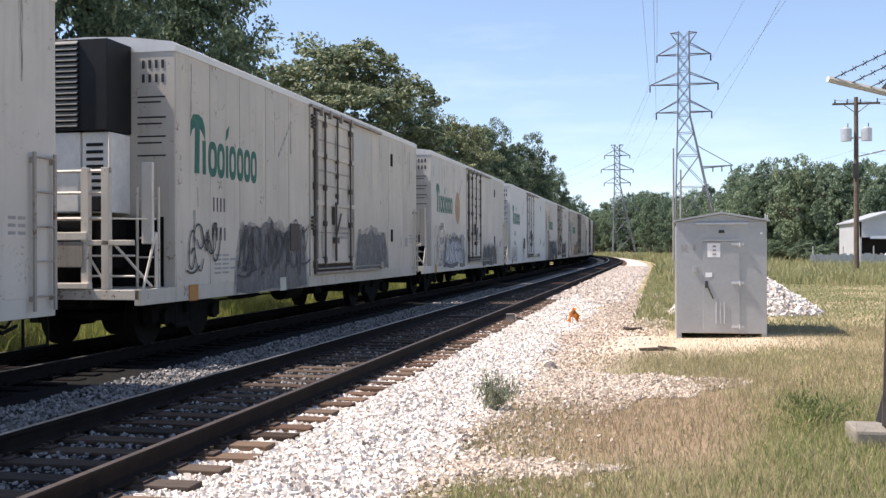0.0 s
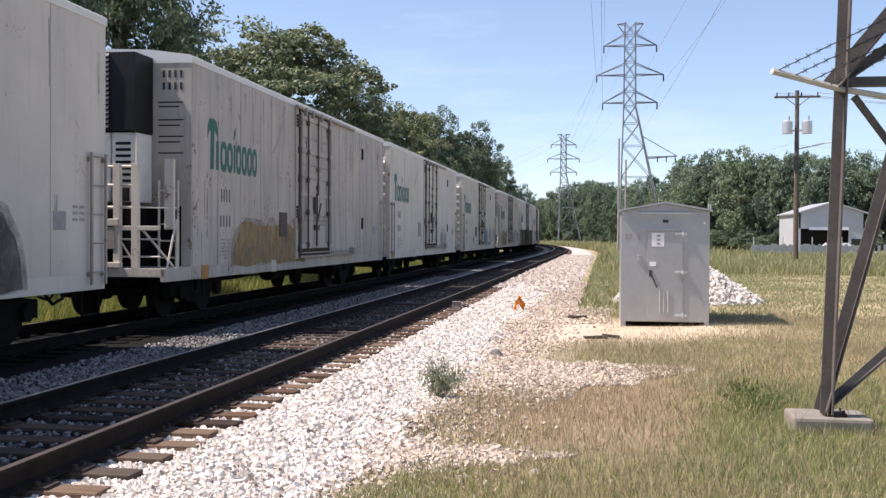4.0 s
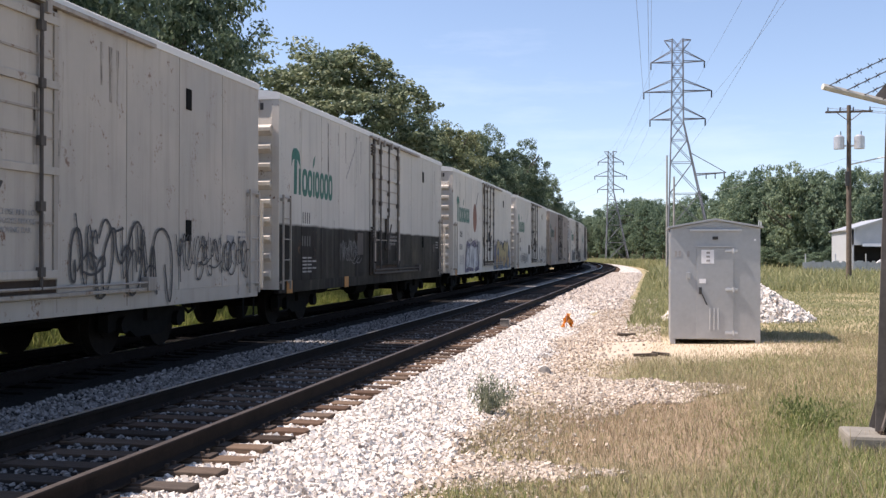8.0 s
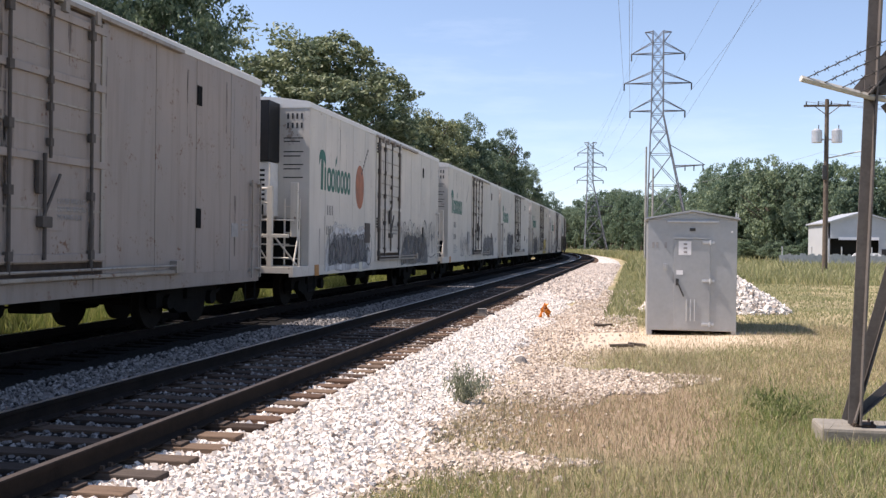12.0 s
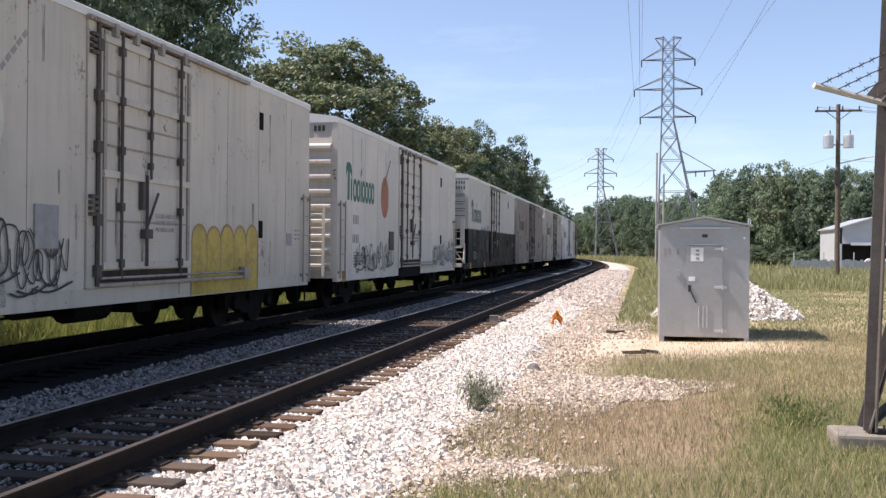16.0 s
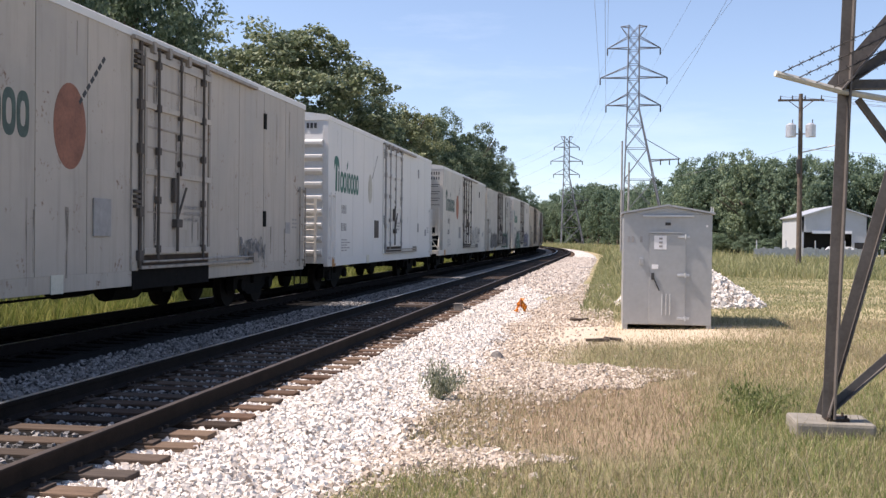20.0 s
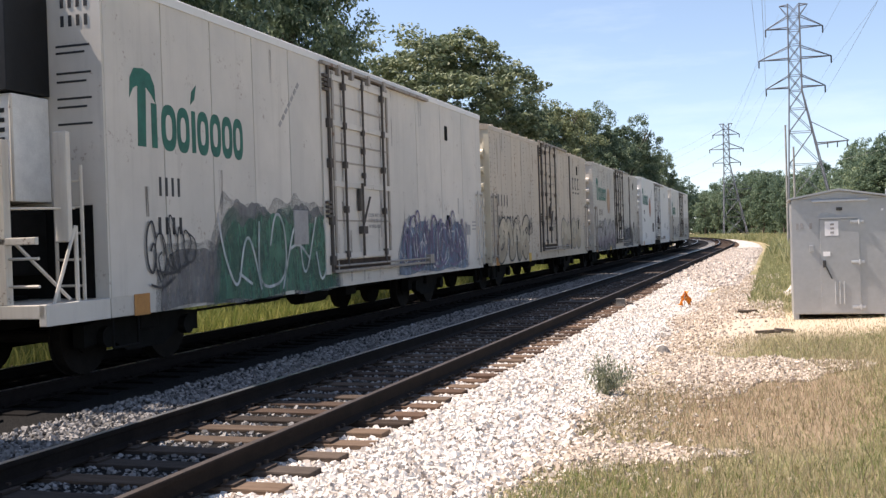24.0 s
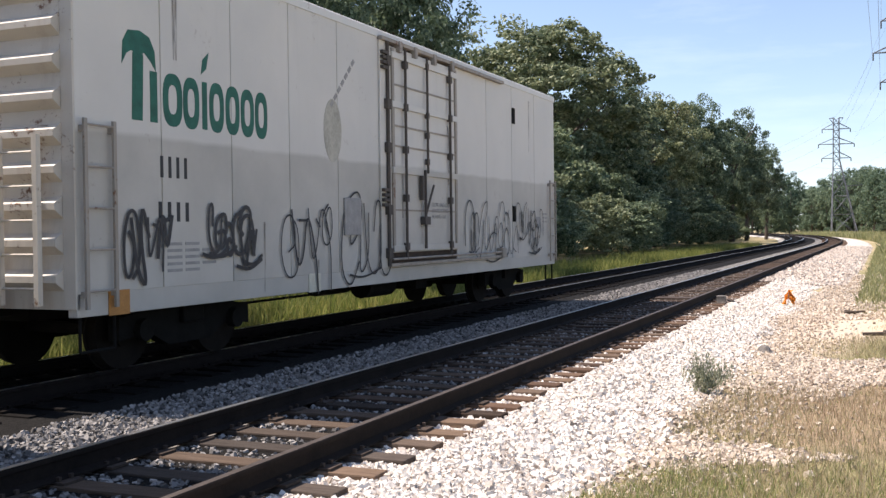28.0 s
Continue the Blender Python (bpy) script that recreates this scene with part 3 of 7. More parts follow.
build_track(0.0, "empty railway track with rusty rails on worn wooden ties", -14.0, 130.0, 220.0, "tie_wood")
build_track(FAR_TRACK, "railway track that the train runs on, rails and ties darkened for its shade", -14.0, 80.0, 130.0, "tie_shaded")


def stones(name, label, count, spots, size, mat, seed):
    """Loose broken stone; spots(rng, k) gives k places."""
    rng = np.random.default_rng(seed)
    p = spots(rng, count)
    k = len(p)
    cube = np.array([(x, y, z) for z in (-1, 1) for y in (-1, 1) for x in (-1, 1)], float)
    faces = np.array([(0, 2, 3, 1), (4, 5, 7, 6), (0, 1, 5, 4), (2, 6, 7, 3), (0, 4, 6, 2), (1, 3, 7, 5)])
    q = rng.normal(size=(k, 4))
    q /= np.linalg.norm(q, axis=1)[:, None]
    a, b, c, d = q.T
    rot = np.stack([1 - 2 * (c * c + d * d), 2 * (b * c - a * d), 2 * (b * d + a * c), 2 * (b * c + a * d), 1 - 2 * (b * b + d * d), 2 * (c * d - a * b),
                    2 * (b * d - a * c), 2 * (c * d + a * b), 1 - 2 * (b * b + c * c)], 1).reshape(k, 3, 3)
    shape = cube[None] * rng.uniform(0.55, 1.0, (k, 8, 3)) * rng.uniform(0.6, 1.1, (k, 1, 3))
    shape *= (size * rng.uniform(0.55, 1.25, k) ** 1.3)[:, None, None]
    verts = np.einsum("kij,kvj->kvi", rot, shape) + p[:, None]
    idx = faces[None] + 8 * np.arange(k)[:, None, None]
    ob = new(name, from_arrays(name, verts.reshape(-1, 3), idx.reshape(-1, 4), mat))
    return tagged(ob, label, "gravel", kind="stuff")


def bed_z(x):
    return np.interp(x, [-7.3, -6.3, -1.35, 1.35, 1.75, 2.5, 3.4], [-0.75, -0.32, -0.235, -0.235, -0.25, -0.345, -0.40])


def off_ties(p):
    """Leaves out stones that would lie on a tie."""
    ty = np.array([t[0] for t in TIES])
    tn = np.array([t[1] for t in TIES])
    near = np.abs(p[:, 1, None] - (ty[None] + p[:, 0, None] * tn[None])).min(1)
    return p[(np.abs(p[:, 0]) > 1.33) | (near > 0.125)]


def shoulder_spots(rng, k):
    y = 3.2 + 34 * rng.random(k) ** 1.9
    edge = 2.70 + 0.16 * np.sin(y * 0.9) + 0.16 * np.sin(y * 2.3 + 1) + 0.25 * np.clip((y - 10) / 3, 0, 1) * np.clip((16 - y) / 3, 0, 1) + 0.25 * rng.random(k) ** 3
    x = 0.86 + (edge - 0.86) * rng.random(k)
    z = bed_z(x) + rng.uniform(-0.012, 0.022, k)
    z[x < 1.33] -= 0.015
    return off_ties(np.stack([x, y, z], 1))


def far_shoulder_spots(rng, k):
    y = 34 + 62 * rng.random(k) ** 1.2
    x = 0.9 + 3.0 * rng.random(k)
    z = np.interp(x, [1.35, 1.75, 3.3, 4.1], [-0.235, -0.228, -0.27, -0.55])
    z = z - 0.26 * np.clip((40 - y) / 16, 0, 1) * (x > 1.5)
    return np.stack([x, y, z + rng.uniform(-0.01, 0.04, k)], 1)


def spilt_spots(rng, k):
    """A tongue of gravel across the dry grass, a small patch nearer, and a thin scatter."""
    pick = rng.random(k)
    a, r = rng.random(k) * math.tau, rng.random(k) ** 0.62
    wob = 1 + 0.25 * np.sin(3 * a + 1) + 0.15 * np.sin(7 * a)
    x = np.select([pick < 0.42, pick < 0.54], [4.0 + 1.35 * r * wob * np.cos(a), 3.25 + 0.85 * r * wob * np.cos(a)], 2.5 + np.abs(rng.normal(0, 0.7, k)))
    y = np.select([pick < 0.42, pick < 0.54], [13.7 + 1.7 * r * wob * np.sin(a), 8.5 + 0.55 * r * wob * np.sin(a)], 6.8 + 23 * rng.random(k))
    z = np.array([ground_z(float(p), float(q)) for p, q in zip(x, y)])
    return np.stack([x, y, z + rng.uniform(-0.008, 0.018, k)], 1)


def between_spots(rng, k):
    y = 3.0 + 40 * rng.random(k) ** 1.6
    inside = rng.random(k) < 0.32
    x = np.where(inside, rng.uniform(-0.68, 0.68, k), -0.85 - 1.6 * rng.random(k) ** 1.25)
    return off_ties(np.stack([x, y, np.where(inside, -0.222, -0.212) + rng.uniform(-0.015, 0.012, k)], 1))


stones("ballast_stones", "loose broken pale limestone ballast", 70000, shoulder_spots, 0.0265, "limestone", 1)
def behind_spots(rng, k):
    y = -14 + 17.3 * rng.random(k)
    x = 0.86 + 1.8 * rng.random(k)
    return np.stack([x, y, bed_z(x) + rng.uniform(-0.012, 0.022, k)], 1)


stones("ballast_stones", "loose broken pale limestone ballast", 9000, behind_spots, 0.034, "limestone", 9)
stones("ballast_stones", "loose broken pale limestone ballast", 14000, far_shoulder_spots, 0.05, "bank_stone", 2)
stones("scattered_stones", "pale stones scattered in dry grass", 17000, spilt_spots, 0.025, "dusty_stone", 3)
def edge_spots(rng, k):
    """Loose stones over the dirt beside the far bank."""
    y = 21.5 + 20 * rng.random(k)
    x = 2.9 + 1.9 * rng.random(k) ** 1.3
    z = np.array([ground_z(float(p), float(q)) for p, q in zip(x, y)])
    return np.stack([x, y, z + rng.uniform(-0.01, 0.02, k)], 1)


stones("scattered_stones", "pale stones scattered over dirt beside the bank", 7000, edge_spots, 0.032, "dusty_stone", 7)
stones("track_stones", "pale stones between the ties, greyed for the train's shade", 48000, between_spots, 0.022, "track_stone", 4)


def pile_spots(rng, k):
    r = np.sqrt(rng.random(k))
    a = rng.random(k) * math.tau
    x, y = 6.9 + 2.0 * r * np.cos(a), 28.6 + 1.5 * r * np.sin(a)
    return np.stack([x, y, GROUND_Z + 0.08 + 1.25 * (1 - r) ** 0.9 + rng.uniform(-0.03, 0.03, k)], 1)


bm = bmesh.new()
bmesh.ops.create_cone(bm, cap_ends=True, segments=24, radius1=2.0, radius2=0.1, depth=1.25)
for vert in bm.verts:
    vert.co = (6.9 + vert.co.x, 28.6 + vert.co.y * 0.75, GROUND_Z + 0.66 + vert.co.z)
heap = empty("gravel_heap", pose(0, 0, 0), "heap of pale gravel on the grass behind the equipment cabinet", "gravel heap")
part("heap_core", bm, "ballast_bed", heap)
heap_stones = stones("loose_gravel", "", 5000, pile_spots, 0.06, "limestone", 6)
heap_stones.parent = heap
del heap_stones["category"]


# ---------------------------------------------------------------- grass and plants
def blades(name, label, spots, count, height, width, mat, seed, category="grass"):
    rng = np.random.default_rng(seed)
    p, scale = spots(rng, count)
    k = len(p)
    h = height * scale * rng.uniform(0.5, 1.25, k)
    a = rng.random(k) * math.tau
    lean = rng.uniform(0.1, 0.75, k) * h
    la = rng.random(k) * math.tau
    side = np.stack([np.cos(a), np.sin(a), 0 * a], 1) * (width * rng.uniform(0.6, 1.4, k))[:, None]
    tilt = np.stack([np.cos(la), np.sin(la), 0 * la], 1)
    up = np.array([0, 0, 1.0])
    mid = p + up * (h * 0.6)[:, None] + tilt * (lean * 0.35)[:, None]
    top = p + up * h[:, None] + tilt * lean[:, None]
    verts = np.stack([p - side, p + side, mid + side * 0.7, mid - side * 0.7, top], 1).reshape(-1, 3)
    base = 5 * np.arange(k)
    faces = [(i, i + 1, i + 2, i + 3) for i in base.tolist()] + [(i + 3, i + 2, i + 4) for i in base.tolist()]
    ob = new(name, from_arrays(name, verts, faces, mat))
    return tagged(ob, label, category, kind="stuff")


def field(rng, count, x0, x1, y0, y1, power, wanted):
    y = y0 + (y1 - y0) * rng.random(count) ** power
    x = x0 + (x1 - x0) * rng.random(count)
    w = wanted(x, y)
    keep = rng.random(count) < w
    x, y, w = x[keep], y[keep], w[keep]
    z = np.array([ground_z(float(a), float(b)) for a, b in zip(x, y)]) - 0.01
    return np.stack([x, y, z], 1), 0.45 + 0.55 * w


def bare(x, y):
    """How bare the ground is: sand by the cabinet, gravel in the dry grass."""
    a = np.exp(-(((x - 5.0) / 2.6) ** 2 + ((y - 20.6) / 2.4) ** 2) ** 2) * (0.8 + 0.2 * np.sin(x * 4.1 + y * 2.3) * np.sin(y * 3.3 - x))
    b = np.exp(-(((x - 2.9) / 1.3) ** 2 + ((y - 21) / 6.5) ** 2) ** 2)
    c = 0.85 * np.exp(-(((x - 3.9) / 1.2) ** 2 + ((y - 13.7) / 1.5) ** 2) ** 2)
    d = 0.75 * np.exp(-(((x - 3.2) / 0.8) ** 2 + ((y - 8.5) / 0.5) ** 2) ** 2)
    return np.clip(a + b + c + d, 0, 0.985)


def patchy(x, y):
    return 0.5 + 0.25 * np.sin(x * 1.3 + 0.7 * y) + 0.25 * np.sin(y * 0.9 - x * 0.6 + 2)


def red_area(x, y):
    return 0.8 * np.exp(-((((x - 4.45) / 1.2) ** 2 + ((y - 11.3) / 2.2) ** 2) * (1 + 0.5 * np.sin(x * 5 + y * 2) * np.sin(y * 3.1))) ** 2)


def green_want(x, y):
    start = 2.42 + 0.25 * np.sin(y * 1.9) + 0.55 * np.clip((y - 7) / 5, 0, 3)
    edge = np.clip((x - start) / 0.5, 0, 1)
    green = np.clip((x - 5.0 - 0.06 * (y - 9)) / 0.9, 0.0, 1) * np.clip((17 - y) / 4, 0.3, 1) + np.clip((8.6 - y) / 1.4, 0, 1) + np.clip((y - 24) / 5, 0, 1) * np.clip((x - 5) / 4, 0, 1) * 0.6
    return np.clip(edge * (1 - bare(x, y)) * (1 - 0.45 * red_area(x, y)) * (0.18 + np.clip(green, 0, 1)) * (0.45 + 0.55 * patchy(x, y)), 0, 1)


def dry_want(x, y):
    edge = np.clip((x - 2.55 - 0.2 * np.sin(y * 1.7)) / 0.6, 0, 1)
    far = np.clip(1 - (y - 26) / 20, 0.5, 1)
    return np.clip(edge * far * (1 - bare(x, y)) * (1 - 0.3 * red_area(x, y)) * (1 - 0.45 * patchy(x, y)), 0, 1)


def red_want(x, y):
    return np.clip(red_area(x, y) * (1 - 0.8 * bare(x, y)) + 0.22 * (x > 5) * (y > 14) * (y < 24) * (1 - bare(x, y)), 0, 1)


blades("green_grass", "uneven green grass beside the track", lambda r, k: field(r, k, 2.3, 11.0, 4.5, 22.0, 1.7, green_want), 230000, 0.115, 0.0036, "blades_green", 11)
blades("dry_grass", "thin dry straw-coloured grass", lambda r, k: field(r, k, 2.8, 11.0, 5.0, 24.0, 1.4, dry_want), 150000, 0.12, 0.0032, "blades_dry", 12)
blades("green_grass", "uneven green grass beside the track", lambda r, k: field(r, k, 2.5, 14.0, -14.0, 4.6, 1.0, lambda x, y: 0.5 + 0.5 * patchy(x, y)), 40000, 0.12, 0.008, "blades_green", 18)
blades("dry_grass", "thin reddish-brown dead grass", lambda r, k: field(r, k, 2.9, 11.0, 8.0, 24.0, 1.5, red_want), 62000, 0.13, 0.0028, "blades_red", 19)
blades("dry_grass", "single taller straw stems standing in the grass", lambda r, k: field(r, k, 2.9, 10.0, 6.0, 17.0, 1.2, dry_want), 2600, 0.34, 0.0028, "blades_dry", 20)
blades("green_grass", "taller green grass out in the field", lambda r, k: field(r, k, 4.0, 30.0, 22.0, 62.0, 1.2, green_want), 90000, 0.11, 0.012, "blades_field", 13)
blades("dry_grass", "dry grass out in the field", lambda r, k: field(r, k, 4.0, 30.0, 22.0, 60.0, 1.2, dry_want), 60000, 0.13, 0.010, "blades_field_dry", 14)


def verge_spots(rng, k):
    y = 26 + 70 * rng.random(k)
    x = 4.0 + np.abs(rng.normal(0, 1.6, k))
    return np.stack([x, y, np.full(k, GROUND_Z - 0.05)], 1), rng.uniform(0.5, 1.3, k)


blades("tall_weeds", "tall weeds along the edge of the ballast", verge_spots, 30000, 0.26, 0.016, "blades_field", 15)


def far_verge(rng, k):
    y = 4 + 110 * rng.random(k) ** 1.4
    x = -7.4 - np.abs(rng.normal(0, 2.4, k))
    return np.stack([x, y, np.full(k, GROUND_Z - 0.2)], 1), rng.uniform(0.5, 1.3, k)


blades("verge_grass", "sunlit yellow-green grass beyond the far track", far_verge, 42000, 0.5, 0.016, "blades_verge", 16)


def bend_weeds(rng, k):
    """Weeds on the open ground inside and outside the far bend."""
    s, off = 70 + 190 * rng.random(k), 4.4 + np.abs(rng.normal(0, 7.0, k))
    p = np.array([along(float(a), float(b))[:2] for a, b in zip(s, off)])
    return np.stack([p[:, 0], p[:, 1], np.full(k, GROUND_Z - 0.05)], 1), rng.uniform(0.4, 1.3, k)


blades("tall_weeds", "tall brown-green weeds beside the bend of the tracks", bend_weeds, 22000, 0.8, 0.05, "blades_field", 24)


def field_weeds(rng, k):
    y = 50 + 45 * rng.random(k)
    x = 5 + 40 * rng.random(k)
    return np.stack([x, y, np.full(k, GROUND_Z)], 1), rng.uniform(0.4, 1.4, k)


blades("tall_weeds", "tall brown-green weeds at the back of the field", field_weeds, 60000, 0.62, 0.03, "blades_field", 17)


def weed_plant(x, y, h, r, seed, label, count=1500, mat="blades_weed"):
    """Open, ragged weed: side sprays of small leaves along a dozen leaning stems."""
    plant = empty("weed_plant", pose(x, y, ground_z(x, y)), label, "weed")
    pick = random.Random(seed)
    stems = []
    for _ in range(22):
        a, q = pick.random() * math.tau, pick.uniform(0.15, 1.0) * r
        stems.append(Vector((q * math.cos(a), q * math.sin(a), h * pick.uniform(0.45, 1.0) * (1.15 - 0.5 * q / r))))
    ends = np.array([tuple(s) for s in stems])

    def spots(rng, k):
        e = ends[rng.integers(0, len(ends), k)]
        f = rng.uniform(0.25, 1.0, k)[:, None]
        return e * f * np.array((1, 1, 1.0)) + rng.normal(0, 0.03, (k, 3)), rng.uniform(0.4, 1.2, k)

    leaves = blades("leaves", "", spots, count, 0.055, 0.0075, mat, seed)
    leaves.parent = plant
    del leaves["category"], leaves["kind"]
    bm = bmesh.new()
    for s in stems:
        rod(bm, (0, 0, -0.03), s, 0.005, 4, 0.002)
    part("stem", bm, mat, plant)


weed_plant(2.73, 11.55, 0.47, 0.38, 21, "bushy grey-green weed growing in the ballast", 1150)
weed_plant(6.2, 11.0, 0.40, 0.55, 22, "dark green weed standing in the grass", 800, "blades_low_weed")
weed_plant(6.1, 10.6, 0.25, 0.35, 23, "low green weed in the grass", 350, "blades_green")


def crown_mesh(name, seed, blobs, leaves, leaf, mat, squash=0.8):
    """Leaves in uneven clumps, about 1 wide and 1 high, base at 0."""
    rng = np.random.default_rng(seed)
    c = []
    while len(c) < blobs:
        q = rng.uniform(-1, 1, 3)
        if 0.25 < q @ q < 1 and all(np.linalg.norm(q - o) > 0.42 for o in c):
            c.append(q)
        elif rng.random() < 0.002:
            c.append(q * 0.8)
    c = np.array(c)
    spread = 1.0 - 0.25 * np.clip(c[:, 2], 0, 1) - 0.25 * np.clip(-c[:, 2], 0, 1)
    c = c * np.stack([spread, spread, np.ones(blobs)], 1) * (0.33, 0.33, 0.36) + (0, 0, 0.52)
    rad = rng.uniform(0.10, 0.19, blobs)
    subs = 26
    e = rng.normal(size=(blobs, subs, 3)) + (0, 0, 0.35)
    e /= np.linalg.norm(e, axis=2)[:, :, None]
    centre = (c[:, None] + e * (rad[:, None] * rng.uniform(0.55, 1.0, (blobs, subs)))[:, :, None] * (1, 1, squash)).reshape(-1, 3)
    small = np.repeat(rad, subs) * rng.uniform(0.16, 0.34, blobs * subs)
    pick = rng.integers(0, blobs * subs, leaves)
    d = rng.normal(size=(leaves, 3))
    d /= np.linalg.norm(d, axis=1)[:, None]
    p = centre[pick] + d * (small[pick] * rng.uniform(0.3, 1.15, leaves) ** 0.6)[:, None] * (1.15, 1.15, 0.62)
    nrm = d * 0.8 + rng.normal(size=(leaves, 3)) * 0.6 + (0, 0, 0.35)
    nrm /= np.linalg.norm(nrm, axis=1)[:, None]
    u = np.cross(nrm, rng.normal(size=(leaves, 3)))
    u /= np.linalg.norm(u, axis=1)[:, None]
    w = np.cross(nrm, u)
    s = (leaf * rng.uniform(0.6, 1.4, leaves))[:, None]
    verts = np.stack([p - u * s, p + w * s * 0.55, p + u * s, p - w * s * 0.55], 1).reshape(-1, 3)
    faces = np.arange(4 * leaves).reshape(-1, 4)
    return from_arrays(name, verts, faces, mat)


CROWNS = {
    "dark": [crown_mesh("crown", 31 + k, 26, 42000, 0.0088, "leaves_dark") for k in range(3)],
    "light": [crown_mesh("crown", 41 + k, 26, 42000, 0.0088, "leaves_light") for k in range(2)],
    "under": [crown_mesh("crown", 61 + k, 20, 14000, 0.0140, "leaves_dark" if k else "leaves_light") for k in range(3)],
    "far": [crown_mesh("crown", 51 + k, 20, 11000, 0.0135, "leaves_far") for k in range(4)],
}


def trunk_mesh(seed):
    bm = bmesh.new()
    rng = random.Random(seed)
    rod(bm, (0, 0, -0.02), (0.01, 0, 0.3), 0.026, 8, 0.019)
    rod(bm, (0.01, 0, 0.3), (0.0, 0.02, 0.7), 0.019, 8, 0.008)
    for _ in range(9):
        a, z = rng.random() * math.tau, rng.uniform(0.24, 0.55)
        q = rng.uniform(0.16, 0.32)
        rod(bm, (0.01, 0, z), (q * math.cos(a), q * math.sin(a), z + rng.uniform(0.12, 0.3)), 0.009, 5, 0.003)
    return mesh_of("trunk", bm, "bark")


TRUNKS = [trunk_mesh(k) for k in range(3)]


def tree(x, y, h, w, kind, seed, label, group, low=0.08):
    rng = random.Random(seed)
    t = empty("tree", pose(x, y, GROUND_Z - 0.2), label, "tree", group)
    tr = new("trunk", TRUNKS[seed % 3])
    tr.parent = t
    tr.scale = (h * 0.8, h * 0.8, h)
    cr = new("crown", CROWNS[kind][seed % len(CROWNS[kind])])
    cr.parent = t
    cr.location.z = h * low
    cr.scale = (w, w, h * (1 - low) * 1.05)
    cr.rotation_euler.z = rng.random() * math.tau


def bush(x, y, h, w, kind, seed, label, group):
    t = empty("bush", pose(x, y, GROUND_Z - 0.2), label, "bush", group)
    cr = new("foliage", CROWNS[kind][seed % len(CROWNS[kind])])
    cr.parent = t
    cr.location.z = -0.12 * h
    cr.scale = (w, w, h * 1.15)
    cr.rotation_euler.z = seed * 1.7


# the wood on the far side of the train
rng = random.Random(8)
WOOD = [(-23, 14, 22, 15), (-24, 27, 23, 16), (-23, 40, 24, 16), (-24.5, 57, 22.5, 15.5), (-23.5, 88, 22.0, 25.5), (-21.5, 100, 17.6, 16.5), (-18.8, 112, 18.0, 14.5), (-22.5, 122, 18.4, 14), (-16.9, 132, 18.4, 12.5), (-15.5, 150, 20.0, 12.5),
        (-15.0, 163, 16.0, 10), (-13.4, 176, 15.4, 8.5), (-18, 190, 14.0, 10), (-24, 206, 14.0, 11), (-30, 224, 14.0, 12), (-38, 242, 14.0, 13)]
for k, (px, py, h, w) in enumerate(WOOD):
    tree(px, py, h, w, "light" if k in (4, 6, 7, 10) else "dark", k, "tall leafy deciduous tree at the edge of the wood", "trees of the wood", 0.10)
for k in range(20):
    px, py, _ = along(10 + k * 11 + rng.uniform(-2, 2), -34 - rng.uniform(0, 6))
    tree(px, py, rng.uniform(14.0, 15.5) if 2 < k < 12 else 13, 19, "under", k + 3, "tall leafy tree deep in the wood", "trees of the wood", 0.05)
for k in range(24):
    px, py, _ = along(14 + k * 8 + rng.uniform(-2, 2), -20 - rng.uniform(0, 3))
    tree(px, py, rng.uniform(9.0, 13.0), rng.uniform(11, 14), "under", k + 5, "young leafy tree under the taller ones", "trees of the wood", 0.0)
for k in range(34):
    s = 6 + k * 5.4
    px, py, _ = along(s + rng.uniform(-1.5, 1.5), -13.6 - rng.uniform(0, 2.6))
    bush(px, py, rng.uniform(3.2, 7.5), rng.uniform(6.5, 9.5), "under", k, "dense shrub under the trees of the wood", "shrubs of the wood")

# the tree line across the field
LINE = ((-40, 305, 15.5), (-13.5, 292, 16.4), (-2.2, 280, 17.2), (6.4, 262, 16.2), (13.0, 225, 15.2), (17.0, 178, 14.2), (16.8, 140, 12.8), (20.9, 130, 13.0), (24, 125, 11.6), (28, 120, 11.8), (36, 118, 11.8), (46, 117, 12.5), (60, 118, 12), (90, 122, 12))
for k in range(66):
    f = k / 65 * (len(LINE) - 1)
    i = min(int(f), len(LINE) - 2)
    q = f - i
    px, py, h = (LINE[i][n] * (1 - q) + LINE[i + 1][n] * q for n in range(3))
    h *= rng.uniform(0.74, 1.10)
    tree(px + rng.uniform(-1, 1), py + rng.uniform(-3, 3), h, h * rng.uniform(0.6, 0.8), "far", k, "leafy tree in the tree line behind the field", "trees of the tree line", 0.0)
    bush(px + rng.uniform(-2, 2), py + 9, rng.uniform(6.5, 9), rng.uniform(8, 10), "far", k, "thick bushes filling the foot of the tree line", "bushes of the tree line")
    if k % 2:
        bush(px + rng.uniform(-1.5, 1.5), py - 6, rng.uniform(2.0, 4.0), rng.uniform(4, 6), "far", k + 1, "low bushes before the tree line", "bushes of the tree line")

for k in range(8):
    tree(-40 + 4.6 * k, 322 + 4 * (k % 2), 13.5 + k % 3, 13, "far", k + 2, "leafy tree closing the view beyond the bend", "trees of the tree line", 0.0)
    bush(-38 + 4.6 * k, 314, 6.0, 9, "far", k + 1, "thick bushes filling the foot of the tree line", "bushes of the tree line")

